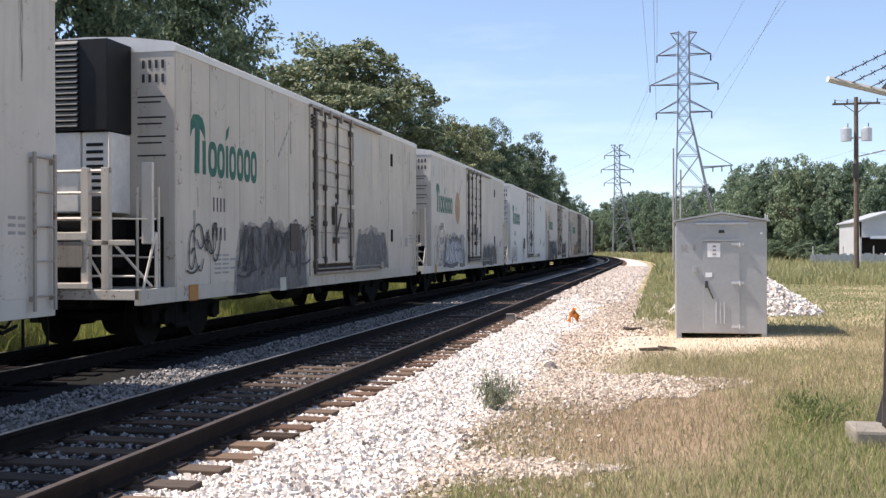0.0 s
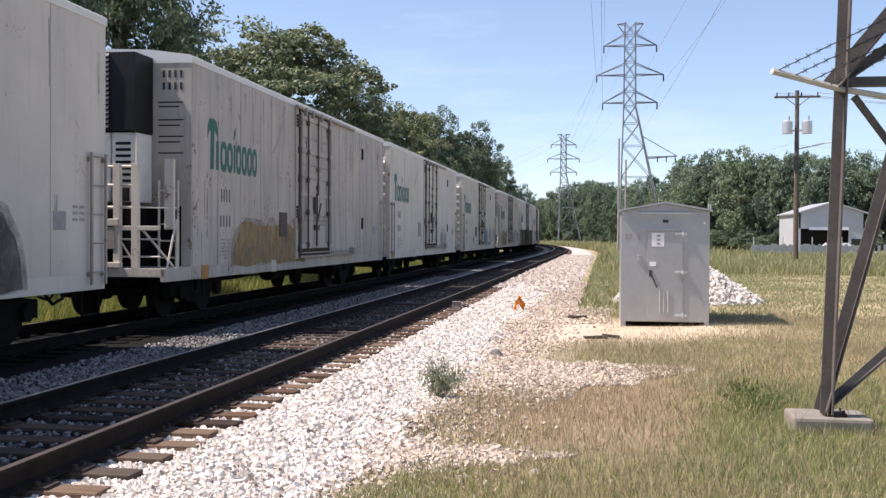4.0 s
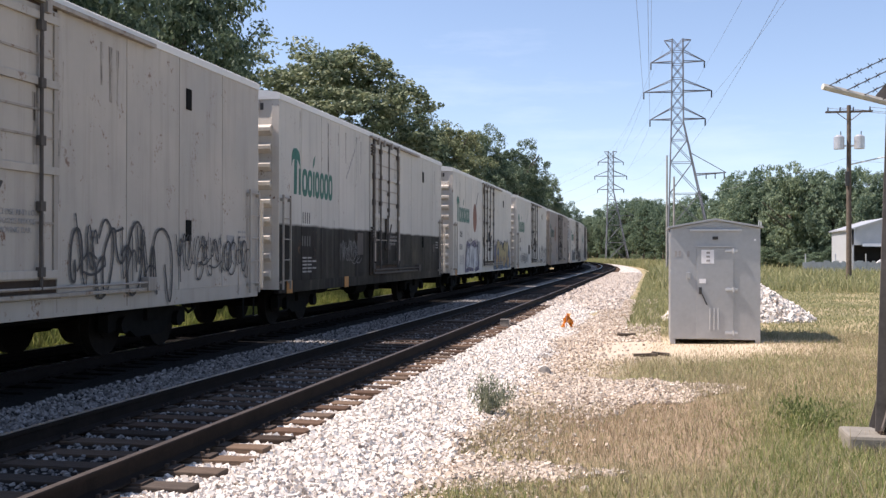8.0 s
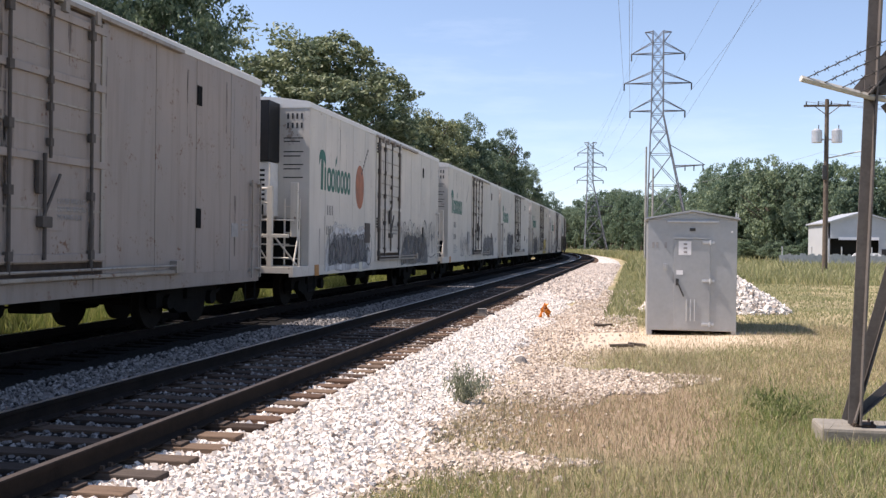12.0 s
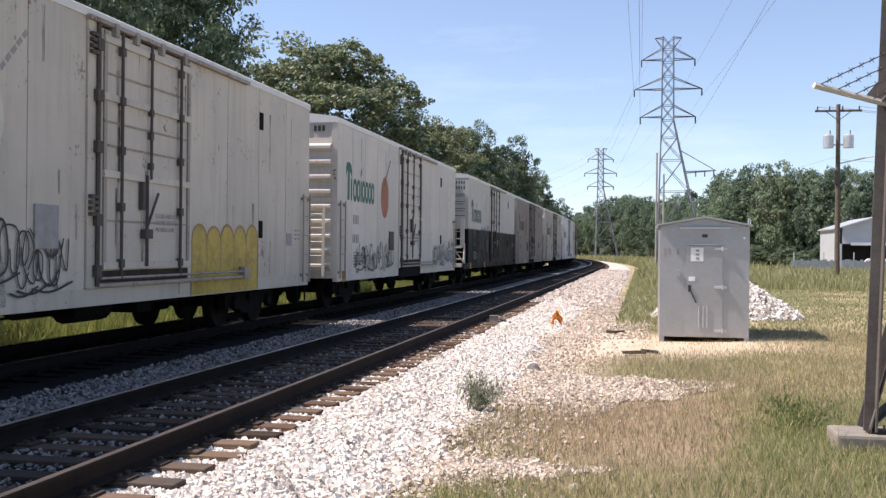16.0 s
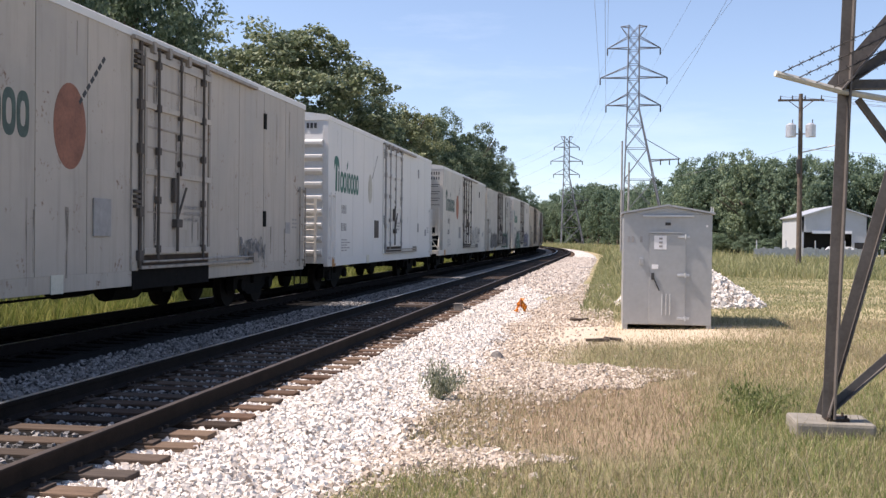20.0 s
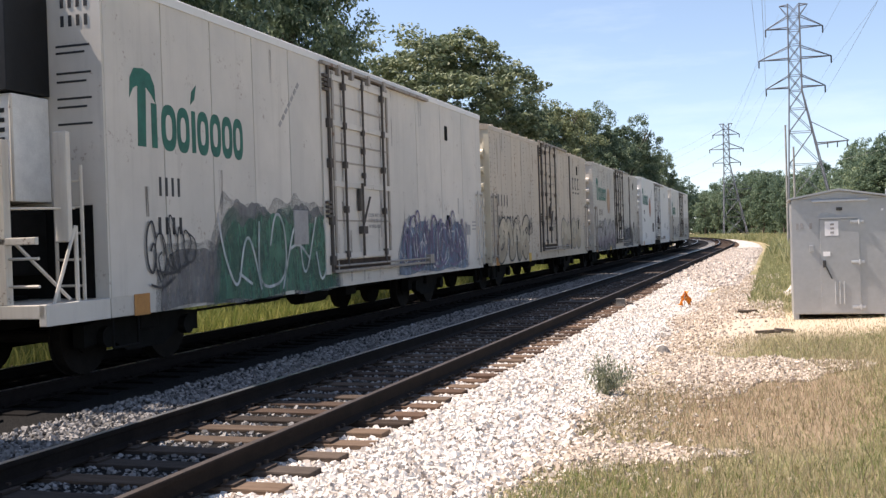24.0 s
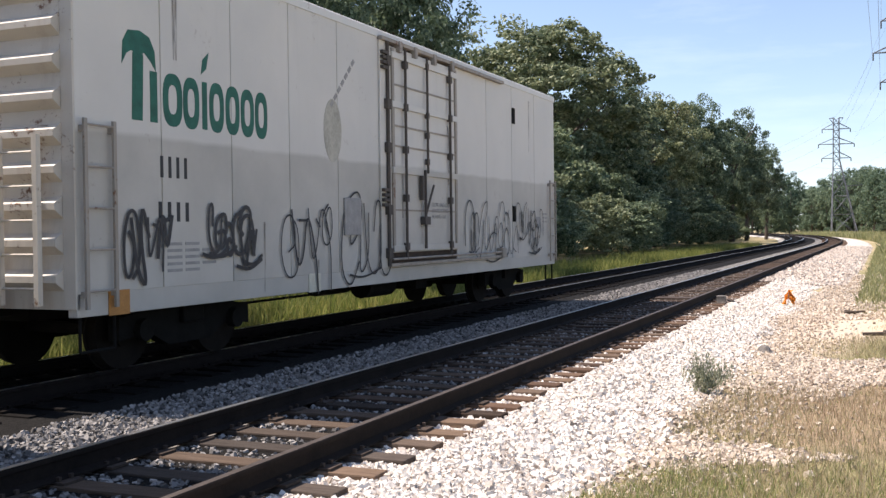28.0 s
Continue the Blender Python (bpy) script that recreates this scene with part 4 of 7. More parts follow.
# ---------------------------------------------------------------- equipment cabinet and things near it
def cabinet():
    c = empty("equipment_cabinet", pose(5.85, 21.15, -0.30, 0, 0, 0), "grey metal railway equipment cabinet with a gabled roof and one door", "equipment cabinet")
    w, d, h = 0.885, 1.2, 2.36
    bm = bmesh.new()
    box(bm, -w, w, 0, 2 * d, 0.10, h, 0.01)
    part("body", bm, "cabinet_grey", c)
    for x in (-w + 0.05, w - 0.05):
        bm = bmesh.new()
        box(bm, x - 0.05, x + 0.05, 0.01, 2 * d - 0.02, -0.12, 0.10)
        part("base_skid", bm, "cabinet_grey", c)
    bm = bmesh.new()
    for y0, y1, lift in ((-0.09, 2 * d + 0.09, 0.0),):
        lo = [(-w - 0.05, h), (0, h + 0.16), (w + 0.05, h), (w + 0.05, h + 0.035), (0, h + 0.2), (-w - 0.05, h + 0.035)]
        a = [bm.verts.new((x, y0, z)) for x, z in lo]
        b = [bm.verts.new((x, y1, z)) for x, z in lo]
        for i in range(6):
            bm.faces.new((a[i], a[(i + 1) % 6], b[(i + 1) % 6], b[i]))
        bm.faces.new((a[0], a[1], a[4], a[5])), bm.faces.new((a[1], a[2], a[3], a[4]))
        bm.faces.new((b[0], b[5], b[4], b[1])), bm.faces.new((b[1], b[4], b[3], b[2]))
    bmesh.ops.recalc_face_normals(bm, faces=bm.faces)
    part("roof", bm, "cabinet_grey", c)
    bm = bmesh.new()
    a = [bm.verts.new((x, y, z)) for y in (-0.004, 0.05) for x, z in ((-w, h), (w, h), (0, h + 0.155))]
    for f in ((0, 1, 2), (5, 4, 3), (0, 3, 4, 1), (1, 4, 5, 2), (2, 5, 3, 0)):
        bm.faces.new([a[i] for i in f])
    bmesh.ops.recalc_face_normals(bm, faces=bm.faces)
    part("gable", bm, "cabinet_grey", c)
    bm = bmesh.new()
    box(bm, -0.5, 0.52, -0.055, 0, h - 0.06, h - 0.02, 0.004)
    part("drip_rail", bm, "galvanised", c, "bright metal drip rail over the door")
    bm = bmesh.new()
    box(bm, -0.05, 0.06, -0.03, 0, 2.13, 2.19, 0.005)
    part("vent", bm, "cabinet_dark", c, "small dark vent")
    bm = bmesh.new()
    box(bm, -0.36, 0.36, -0.022, 0, 0.12, 1.96, 0.006)
    door = part("door", bm, "cabinet_grey", c, "flush metal door")
    bm = bmesh.new()
    box(bm, -0.38, 0.34, -0.05, -0.02, 1.97, 2.0)
    part("door_hood", bm, "cabinet_grey", door)
    for z in (0.24, 1.12, 1.90):
        bm = bmesh.new()
        box(bm, 0.20, 0.44, -0.05, -0.02, z - 0.025, z + 0.025, 0.006)
        rod(bm, (0.36, -0.05, z - 0.05), (0.36, -0.05, z + 0.05), 0.018, 8)
        part("hinge", bm, "galvanised", door)
    bm = bmesh.new()
    box(bm, -0.32, -0.26, -0.05, -0.02, 1.02, 1.16, 0.008)
    rod(bm, (-0.29, -0.06, 1.1), (-0.16, -0.06, 0.80), 0.014, 6)
    part("handle", bm, "cabinet_dark", door, "dark lever handle")
    bm = bmesh.new()
    box(bm, -0.27, -0.02, -0.026, -0.022, 1.64, 1.92)
    sign = part("notice", bm, "sticker_white", door, "white printed notice")
    bm = bmesh.new()
    for z in (1.70, 1.78, 1.86):
        box(bm, -0.17, -0.10, -0.030, -0.026, z - 0.02, z + 0.02)
    part("notice_print", bm, "mark_grey", sign)
    bm = bmesh.new()
    box(bm, -0.31, -0.18, -0.028, -0.022, 1.24, 1.33)
    part("sticker", bm, "sticker_white", door, "small white sticker")
    for x in (-0.10, -0.02, 0.06):
        bm = bmesh.new()
        rod(bm, (x, -0.03, 0.30), (x, -0.03, 0.74), 0.013, 6)
        part("conduit", bm, "galvanised", door, "thin pale conduit")
    bm = bmesh.new()
    box(bm, -0.56, -0.48, -0.05, 0, 1.33, 1.46, 0.01)
    part("switch_box", bm, "cabinet_grey", c)
    bm = bmesh.new()
    for k, x in enumerate((-0.80, -0.72, -0.55)):
        box(bm, x, x + 0.05, -0.005, 0, 1.78, 1.90)
    part("marking", bm, "mark_grey", c, "faded stencilled mark as plain bars")
    bm = bmesh.new()
    box(bm, 0.76, 0.80, -0.012, 0, 2.1, 2.14)
    part("rivet_plate", bm, "sticker_white", c)
    for dy, hh in ((0.1, 0.1), (0.5, 0.14)):
        bm = bmesh.new()
        rod(bm, (w + 0.02, dy, h), (w + 0.02, dy, h + 0.03 + hh), 0.012, 6)
        part("roof_stud", bm, "galvanised", c)


cabinet()


def flag_marker(x, y, z):
    m = empty("marker_flag", pose(x, y, z), "small crumpled orange marker flag on a short stake", "marker flag")
    bm = bmesh.new()
    rod(bm, (0, 0, -0.15), (0.02, 0, 0.34), 0.008, 6)
    part("stake", bm, "galvanised", m)
    bm = bmesh.new()
    rng = random.Random(3)
    for side, foot in ((0.0, -0.10), (0.03, 0.14)):
        rows = []
        for i in range(8):
            f = i / 7
            c = Vector((0.06 + (foot - 0.06) * f ** 1.4, side, 0.36 - 0.33 * f))
            half = 0.055 + 0.03 * math.sin(i * 1.3 + foot * 20)
            rows.append([bm.verts.new(c + Vector((half * q + rng.uniform(-0.012, 0.012), 0.04 * math.cos(q * 2.6) + rng.uniform(-0.02, 0.02), rng.uniform(-0.012, 0.012)))) for q in (-1, -0.5, 0, 0.5, 1)])
        for p, q in zip(rows, rows[1:]):
            for k in range(4):
                bm.faces.new((p[k], p[k + 1], q[k + 1], q[k]))
    bmesh.ops.solidify(bm, geom=bm.faces[:], thickness=0.006)
    part("cloth", bm, "orange_plastic", m)


flag_marker(2.52, 25.0, -0.3)


def rail_box(x, y):
    m = empty("junction_box", pose(x, y, -0.2), "small weathered grey track junction box beside the rail", "junction box")
    bm = bmesh.new()
    box(bm, -0.10, 0.10, -0.09, 0.09, -0.02, 0.13, 0.02)
    part("housing", bm, "grey_box", m)
    bm = bmesh.new()
    box(bm, -0.11, 0.11, -0.10, 0.10, 0.13, 0.15, 0.01)
    part("lid", bm, "grey_box", m)
    bm = bmesh.new()
    rod(bm, (0.14, 0, 0.05), (0.42, 0.1, -0.03), 0.02, 6)
    part("cable", bm, "cabinet_dark", m)


rail_box(1.10, 24.3)
bm = bmesh.new()
box(bm, -0.62, 0.62, -0.3, 0.3, -0.2, -0.165, 0.005)
gauge = empty("track_plate", pose(0.0, 25.2, 0), "rusty flat steel plate bolted across the ties between the rails", "track plate")
part("plate", bm, "dark_rust", gauge)


def debris(x, y, seed):
    rng = random.Random(seed)
    m = empty("scrap_wood", pose(x, y, ground_z(x, y) + 0.02), "small heap of broken dark tie wood on the ground", "scrap wood")
    for _ in range(4):
        bm = bmesh.new()
        vs = box(bm, -0.16, 0.16, -0.04, 0.04, 0, 0.05, 0.008)
        bmesh.ops.rotate(bm, verts=bm.verts, cent=(0, 0, 0), matrix=Matrix.Rotation(rng.uniform(-0.5, 0.5), 3, "Z") @ Matrix.Rotation(rng.uniform(-0.12, 0.12), 3, "Y"))
        bmesh.ops.translate(bm, verts=bm.verts, vec=(rng.uniform(-0.25, 0.25), rng.uniform(-0.2, 0.2), rng.uniform(0, 0.05)))
        part("board", bm, "old_board", m)


debris(3.85, 23.2, 1)
debris(4.6, 18.6, 4)
stone = empty("boulder", pose(2.95, 15.9, -0.36), "single larger grey stone in the ballast", "stone")
bm = bmesh.new()
bmesh.ops.create_icosphere(bm, subdivisions=2, radius=0.12)
for vert in bm.verts:
    vert.co *= 1 + 0.35 * noise.noise(vert.co * 9)
part("rock", bm, "grey_box", stone)


# ---------------------------------------------------------------- lattice towers and the power line
def tower_frame(z, full):
    """Left and right x and half depth at a height: the left legs stand nearly upright, the right ones spread below the waist."""
    waist, top = 17.0, 26.6
    if z >= waist:
        f = (z - waist) / (top - waist)
        return -0.68 + 0.08 * f, 0.68 - 0.08 * f, 0.68 - 0.1 * f
    f = (waist - z) / waist
    return -0.68 - 0.45 * f, 0.68 + 3.7 * f, 0.68 + 1.7 * f


def lattice_tower(x, y, turn, label, scale=1.0, thick=1.0):
    t = empty("transmission_tower", pose(x, y, GROUND_Z, 0, 0, turn), label, "transmission tower", "towers of the power line")
    levels = [0, 4.6, 8.8, 12.4, 15.0, 17.0, 18.7, 20.4, 22.1, 23.7, 25.2, 26.6]

    def corner(z, sx, sy):
        l, r, d = tower_frame(z, True)
        return Vector((r if sx > 0 else l, d * sy, z)) * scale

    for sx in (-1, 1):
        for sy in (-1, 1):
            bm = bmesh.new()
            tube(bm, [corner(z, sx, sy) for z in levels], 0.07 * thick, 4)
            part("leg", bm, "tower_steel", t)
    bm = bmesh.new()
    for k, (a, b) in enumerate(zip(levels, levels[1:])):
        r = 0.034 * thick
        for s in (-1, 1):
            rod(bm, corner(a, -1, s), corner(b, 1, s), r, 4)
            rod(bm, corner(a, 1, s), corner(b, -1, s), r, 4)
            rod(bm, corner(a, s, -1), corner(b, s, 1), r, 4)
            rod(bm, corner(a, s, 1), corner(b, s, -1), r, 4)
            if k:
                rod(bm, corner(a, -1, s), corner(a, 1, s), r, 4)
                rod(bm, corner(a, s, -1), corner(a, s, 1), r, 4)
    tagged(part("bracing", bm, "tower_steel", t), kind="stuff")
    arms = {}
    for z, half, name in ((17.4, 3.1, "low"), (20.6, 3.8, "mid"), (24.0, 3.0, "high"), (26.5, 1.5, "top")):
        for s in (-1, 1):
            bm = bmesh.new()
            tip = Vector((s * half, 0, z)) * scale
            for sy in (-1, 1):
                rod(bm, corner(z, s, sy), tip, 0.06 * thick, 4)
                if name == "top":
                    rod(bm, corner(z - 1.2, s, sy), tip, 0.04 * thick, 4)
                else:
                    rod(bm, corner(z + 1.3, s, sy), tip, 0.05 * thick, 4)
            arm = part("crossarm", bm, "tower_steel", t)
            if name != "top":
                bm = bmesh.new()
                rod(bm, tip, tip - Vector((0, 0, 0.8)), 0.09 * thick, 6)
                part("insulator", bm, "cabinet_dark", arm)
            arms[name, s] = tip - Vector((0, 0, 0.8))
    bm = bmesh.new()
    rod(bm, corner(11.0, 1, -1), Vector((5.4, 0, 11.2)) * scale, 0.06 * thick, 4)
    rod(bm, corner(13.4, 1, -1), Vector((5.4, 0, 11.2)) * scale, 0.045 * thick, 4)
    rod(bm, corner(11.0, 1, 1), Vector((5.4, 0, 11.2)) * scale, 0.06 * thick, 4)
    low = part("side_arm", bm, "tower_steel", t, "single low arm reaching to one side")
    for k in range(3):
        bm = bmesh.new()
        rod(bm, Vector((3.2 + 1.0 * k, 0, 11.15)) * scale, Vector((3.2 + 1.0 * k, 0, 10.5)) * scale, 0.07 * thick, 6)
        part("insulator", bm, "cabinet_dark", low)
    m = t.matrix_basis
    return {k: m @ p for k, p in arms.items()}


ARMS_A = lattice_tower(7.35, 120.0, 0, "tall grey steel lattice transmission tower with four pairs of arms")
ARMS_B = lattice_tower(-5.4, 248.0, 6, "distant grey steel lattice transmission tower above the trees", thick=1.3)


def wire(a, b, sag, r, label="thin overhead power line sagging between towers", group="wires of the power line"):
    a, b = Vector(a), Vector(b)
    bm = bmesh.new()
    k = 24
    pts = [a.lerp(b, i / k) - Vector((0, 0, 4 * sag * (i / k) * (1 - i / k))) for i in range(k + 1)]
    tube(bm, pts, r, 4)
    tagged(new("power_wire", mesh_of("power_wire", bm, "wire_grey")), label, "power wire", group)


OVERHEAD = {("high", 1): 15.7, ("mid", 1): 17.5, ("low", 1): 12.6, ("mid", -1): 3.4, ("low", -1): 4.4, ("high", -1): 4.8}
for key, p in ARMS_A.items():
    q = ARMS_B[key]
    wire(p, q, 3.0 if key[0] != "top" else 2.0, 0.010)
    if key in OVERHEAD:
        wire((OVERHEAD[key], -10.0, p.z + 1.0), p, 1.0, 0.013)
    if key[1] < 0:
        wire(q, (q.x - 55, 400, q.z), 3.0, 0.02)


def thin_mast(x, y, h, r):
    m = empty("utility_mast", pose(x, y, GROUND_Z), "slim weathered wooden line pole beside the tower", "utility pole", "line poles")
    bm = bmesh.new()
    rod(bm, (0, 0, 0), (0, 0, h), r, 8, r * 0.7)
    part("shaft", bm, "mast_grey", m)


thin_mast(5.85, 95.0, 10.9, 0.11)
thin_mast(6.6, 101.0, 9.4, 0.12)


def near_tower():
    """The foot of the tower that stands close by: one nearly upright leg, a leaning strut and braces."""
    bx, by, bz = 6.73, 9.80, -0.12
    t = empty("transmission_tower", pose(bx, by, bz), "foot of a dark weathered steel lattice tower on a concrete footing", "transmission tower", "towers of the power line")
    footing = empty("tower_footing", pose(bx, by, bz - 0.12), "low weathered concrete footing block in the grass", "footing")
    bm = bmesh.new()
    box(bm, -0.36, 0.34, -0.18, 0.40, -0.45, 0.12, 0.03)
    part("block", bm, "concrete", footing)
    bm = bmesh.new()
    box(bm, -0.07, 0.13, -0.07, 0.13, 0.0, 0.03, 0.004)
    for dx in (-0.05, 0.1):
        for dy in (-0.05, 0.1):
            rod(bm, (dx, dy, 0.0), (dx, dy, 0.06), 0.012, 6)
    part("base_plate", bm, "dark_rust", t)
    top = Vector((0.34, 0.15, 9.5))
    bm = bmesh.new()
    angle_bar(bm, (0.0, 0.0, 0.02), top, 0.105, 0.016)
    part("leg", bm, "near_steel", t, "thick upright angle-steel leg")
    bm = bmesh.new()
    angle_bar(bm, (-0.05, 0.03, 0.03), (2.12, 0.6, 7.9), 0.11, 0.012)
    part("strut", bm, "near_steel", t, "leaning angle-steel strut")
    bm = bmesh.new()
    angle_bar(bm, (-0.03, 0.02, 0.06), (2.5, 1.0, 2.15), 0.08, 0.010)
    part("brace", bm, "near_steel", t)
    zc = 3.06
    bm = bmesh.new()
    angle_bar(bm, (0.12, 0.06, zc), (4.6, 0.8, zc + 0.10), 0.10, 0.012)
    part("cross_beam", bm, "near_steel", t)
    for end, w in (((3.3, 0.9, 7.0), 0.14), ((4.3, 0.9, 6.0), 0.10)):
        bm = bmesh.new()
        angle_bar(bm, (0.02, 0.06, zc - 0.02), end, w, 0.012)
        part("brace", bm, "near_steel", t)
    bm = bmesh.new()
    angle_bar(bm, (0.16, 0.08, zc - 0.1), (1.95, 0.6, 0.70), 0.07, 0.010)
    part("brace", bm, "near_steel", t)
    guard = []
    for a, b in (((-0.60, -0.25, zc + 0.12), (0.05, 0.0, zc - 0.02)), ((0.05, 0.0, zc - 0.02), (1.9, 0.3, zc - 0.32))):
        bm = bmesh.new()
        rod(bm, a, b, 0.03, 6)
        guard.append(part("guard_arm", bm, "arm_wood", t, "pale climbing-guard arm"))
    for k in range(4):
        a = Vector((-0.56 + 0.17 * k, -0.25 + 0.06 * k, zc + 0.12 - 0.035 * k))
        b = a + Vector((2.5, 0.7, 1.25))
        bm = bmesh.new()
        rod(bm, a, b, 0.005, 4)
        for i in range(1, 26):
            p = a.lerp(b, i / 26)
            rod(bm, p + Vector((-0.02, 0, -0.025)), p + Vector((0.02, 0, 0.025)), 0.004, 3)
            rod(bm, p + Vector((0.02, 0.01, -0.02)), p + Vector((-0.02, -0.01, 0.02)), 0.004, 3)
        part("barbed_wire", bm, "barbed_wire", t, "strand of barbed wire")
    bm = bmesh.new()
    for z in (0.75, 0.85, 0.95, 2.1):
        rod(bm, (-0.005 + 0.036 * z, -0.03, z), (-0.005 + 0.036 * z, 0.0, z), 0.014, 6)
    part("bolts", bm, "dark_rust", t)


near_tower()


def utility_pole():
    x, y = 16.2, 65.0
    p = empty("utility_pole", pose(x, y, GROUND_Z), "wooden utility pole with a crossarm and two grey transformers", "utility pole")
    bm = bmesh.new()
    rod(bm, (0, 0, 0), (0, 0, 10.9), 0.17, 10, 0.12)
    part("shaft", bm, "pole_wood", p)
    bm = bmesh.new()
    box(bm, -1.35, 1.35, -0.06, 0.06, 10.45, 10.57)
    rod(bm, (-0.7, -0.07, 10.45), (0, -0.1, 9.9), 0.025, 4)
    rod(bm, (0.7, -0.07, 10.45), (0, -0.1, 9.9), 0.025, 4)
    part("crossarm", bm, "pole_wood", p)
    for dx in (-1.2, -0.5, 0.25, 1.2):
        bm = bmesh.new()
        rod(bm, (dx, 0, 10.57), (dx, 0, 10.8), 0.05, 8, 0.03)
        part("insulator", bm, "cabinet_dark", p)
    for dx in (-0.58, 0.58):
        bm = bmesh.new()
        rod(bm, (dx, -0.1, 8.25), (dx, -0.1, 8.98), 0.31, 16)
        rod(bm, (dx, -0.1, 8.98), (dx, -0.1, 9.10), 0.30, 16, 0.12)
        box(bm, min(dx, 0), max(dx, 0), -0.05, 0.05, 8.4, 8.5)
        can = part("transformer", bm, "galvanised", p, "grey drum transformer")
        bm = bmesh.new()
        rod(bm, (dx + 0.1, -0.1, 9.05), (dx + 0.1, -0.1, 9.32), 0.03, 6)
        part("bushing", bm, "cabinet_dark", can)
    bm = bmesh.new()
    rod(bm, (0, 0, 7.3), (2.1, -0.3, 7.75), 0.045, 6)
    part("lamp_arm", bm, "galvanised", p)
    bm = bmesh.new()
    box(bm, 2.0, 2.75, -0.45, -0.2, 7.66, 7.82, 0.04)
    part("lamp_head", bm, "galvanised", p, "street lamp head")
    bm = bmesh.new()
    box(bm, -0.24, 0.0, -0.28, -0.1, 6.0, 6.9, 0.03)
    part("cable_box", bm, "cabinet_dark", p)
    for dx in (-1.2, -0.5, 1.2):
        wire((x + dx, y, 10.4), (x + dx + 46, y + 12, 10.2), 1.0, 0.014, "thin distribution wire from the utility pole", "wires of the utility pole")
    wire((x, y, 7.4), (x - 19, y + 62, 8.5), 1.2, 0.008, "thin distribution wire from the utility pole", "wires of the utility pole")
    wire((x, y, 7.2), (x + 40, y - 20, 6.5), 1.2, 0.008, "thin distribution wire from the utility pole", "wires of the utility pole")


utility_pole()


def shed():
    x0, x1, y0, dz = 22.7, 28.6, 100.0, GROUND_Z
    s = empty("metal_shed", pose((x0 + x1) / 2, y0, dz), "pale metal shed with a low gable and an open dark bay", "shed")
    w, h, pk, d = (x1 - x0) / 2, 4.2, 5.15, 11.0
    bm = bmesh.new()
    box(bm, -w, -w + 0.15, 0, d, 0, h)
    box(bm, w - 0.15, w, 0, d, 0, h)
    box(bm, -w + 0.15, w - 0.15, d - 0.15, d, 0, h)
    part("wall", bm, "shed_white", s)
    bm = bmesh.new()
    a = [bm.verts.new((x, y, z)) for y in (0.0, 0.15) for x, z in ((-w, h), (w, h), (0, pk), (-w, 2.75), (w, 2.75))]
    for f in ((3, 4, 1, 2, 0), (5, 7, 6, 9, 8), (3, 8, 9, 4), (4, 9, 6, 1), (1, 6, 7, 2), (2, 7, 5, 0), (0, 5, 8, 3)):
        bm.faces.new([a[i] for i in f])
    bmesh.ops.recalc_face_normals(bm, faces=bm.faces)
    part("gable_wall", bm, "shed_white", s)
    bm = bmesh.new()
    box(bm, 1.5, w - 0.15, 0.0, 0.15, 0, 2.75)
    part("front_wall", bm, "shed_white", s)
    bm = bmesh.new()
    box(bm, 1.75, 2.6, -0.06, 0.0, 1.2, 1.8)
    part("window", bm, "shed_dark", s, "small dark window")
    bm = bmesh.new()
    box(bm, -w + 0.9, 1.5, -0.1, 0.0, 2.62, 2.90)
    part("door_header", bm, "sticker_white", s)
    bm = bmesh.new()
    for sx in (-1, 1):
        a = [bm.verts.new(p) for p in ((sx * (w + 0.25), -0.3, h - 0.06), (0, -0.3, pk + 0.02), (0, d + 0.2, pk + 0.02), (sx * (w + 0.25), d + 0.2, h - 0.06), (sx * (w + 0.25), -0.3, h + 0.06), (0, -0.3, pk + 0.14), (0, d + 0.2, pk + 0.14), (sx * (w + 0.25), d + 0.2, h + 0.06))]
        for f in ((0, 1, 2, 3), (4, 5, 6, 7), (0, 1, 5, 4), (2, 3, 7, 6), (0, 3, 7, 4), (1, 2, 6, 5)):
            bm.faces.new([a[i] for i in f])
    bmesh.ops.recalc_face_normals(bm, faces=bm.faces)
    part("roof", bm, "shed_roof", s)
    bm = bmesh.new()
    box(bm, -w + 0.15, w - 0.15, 3.0, 3.1, 0, h)
    part("inner_wall", bm, "shed_dark", s)


shed()


def house():
    s = empty("house", pose(40.5, 112.0, GROUND_Z), "small beige house with a low brown roof", "house")
    bm = bmesh.new()
    box(bm, -5, 5, 0, 8, 0, 2.8)
    part("wall", bm, "house_wall", s)
    bm = bmesh.new()
    prism(bm, [(-0.6, 2.7), (8.6, 2.7), (4, 4.6)], -5.6, 5.6)
    part("roof", bm, "house_roof", s)
    for x in (-3, 0, 3):
        bm = bmesh.new()
        box(bm, x - 0.5, x + 0.5, -0.05, 0, 1.0, 2.1)
        part("window", bm, "shed_dark", s)


house()


def fence():
    f = empty("yard_fence", pose(0, 0, GROUND_Z), "pale slatted wire fence in front of the shed", "fence")
    rng = random.Random(4)

    def slat(bm):
        box(bm, -0.122, 0.122, -0.02, 0.02, 0.05, 1.32)

    def post(bm):
        rod(bm, (0, 0, 0), (0, 0, 1.95), 0.05, 8)

    for k in range(150):
        x = 17.5 + k * 0.25
        if rng.random() < 0.93:
            piece("slat", "slat", slat, "fence_slat", f, (x, 93 + 0.05 * k * 0.25, rng.uniform(-0.15, 0.05)))
        if k % 10 == 0:
            piece("post", "post", post, "galvanised", f, (x + 0.12, 93.1 + 0.05 * k * 0.25, 0))


fence()


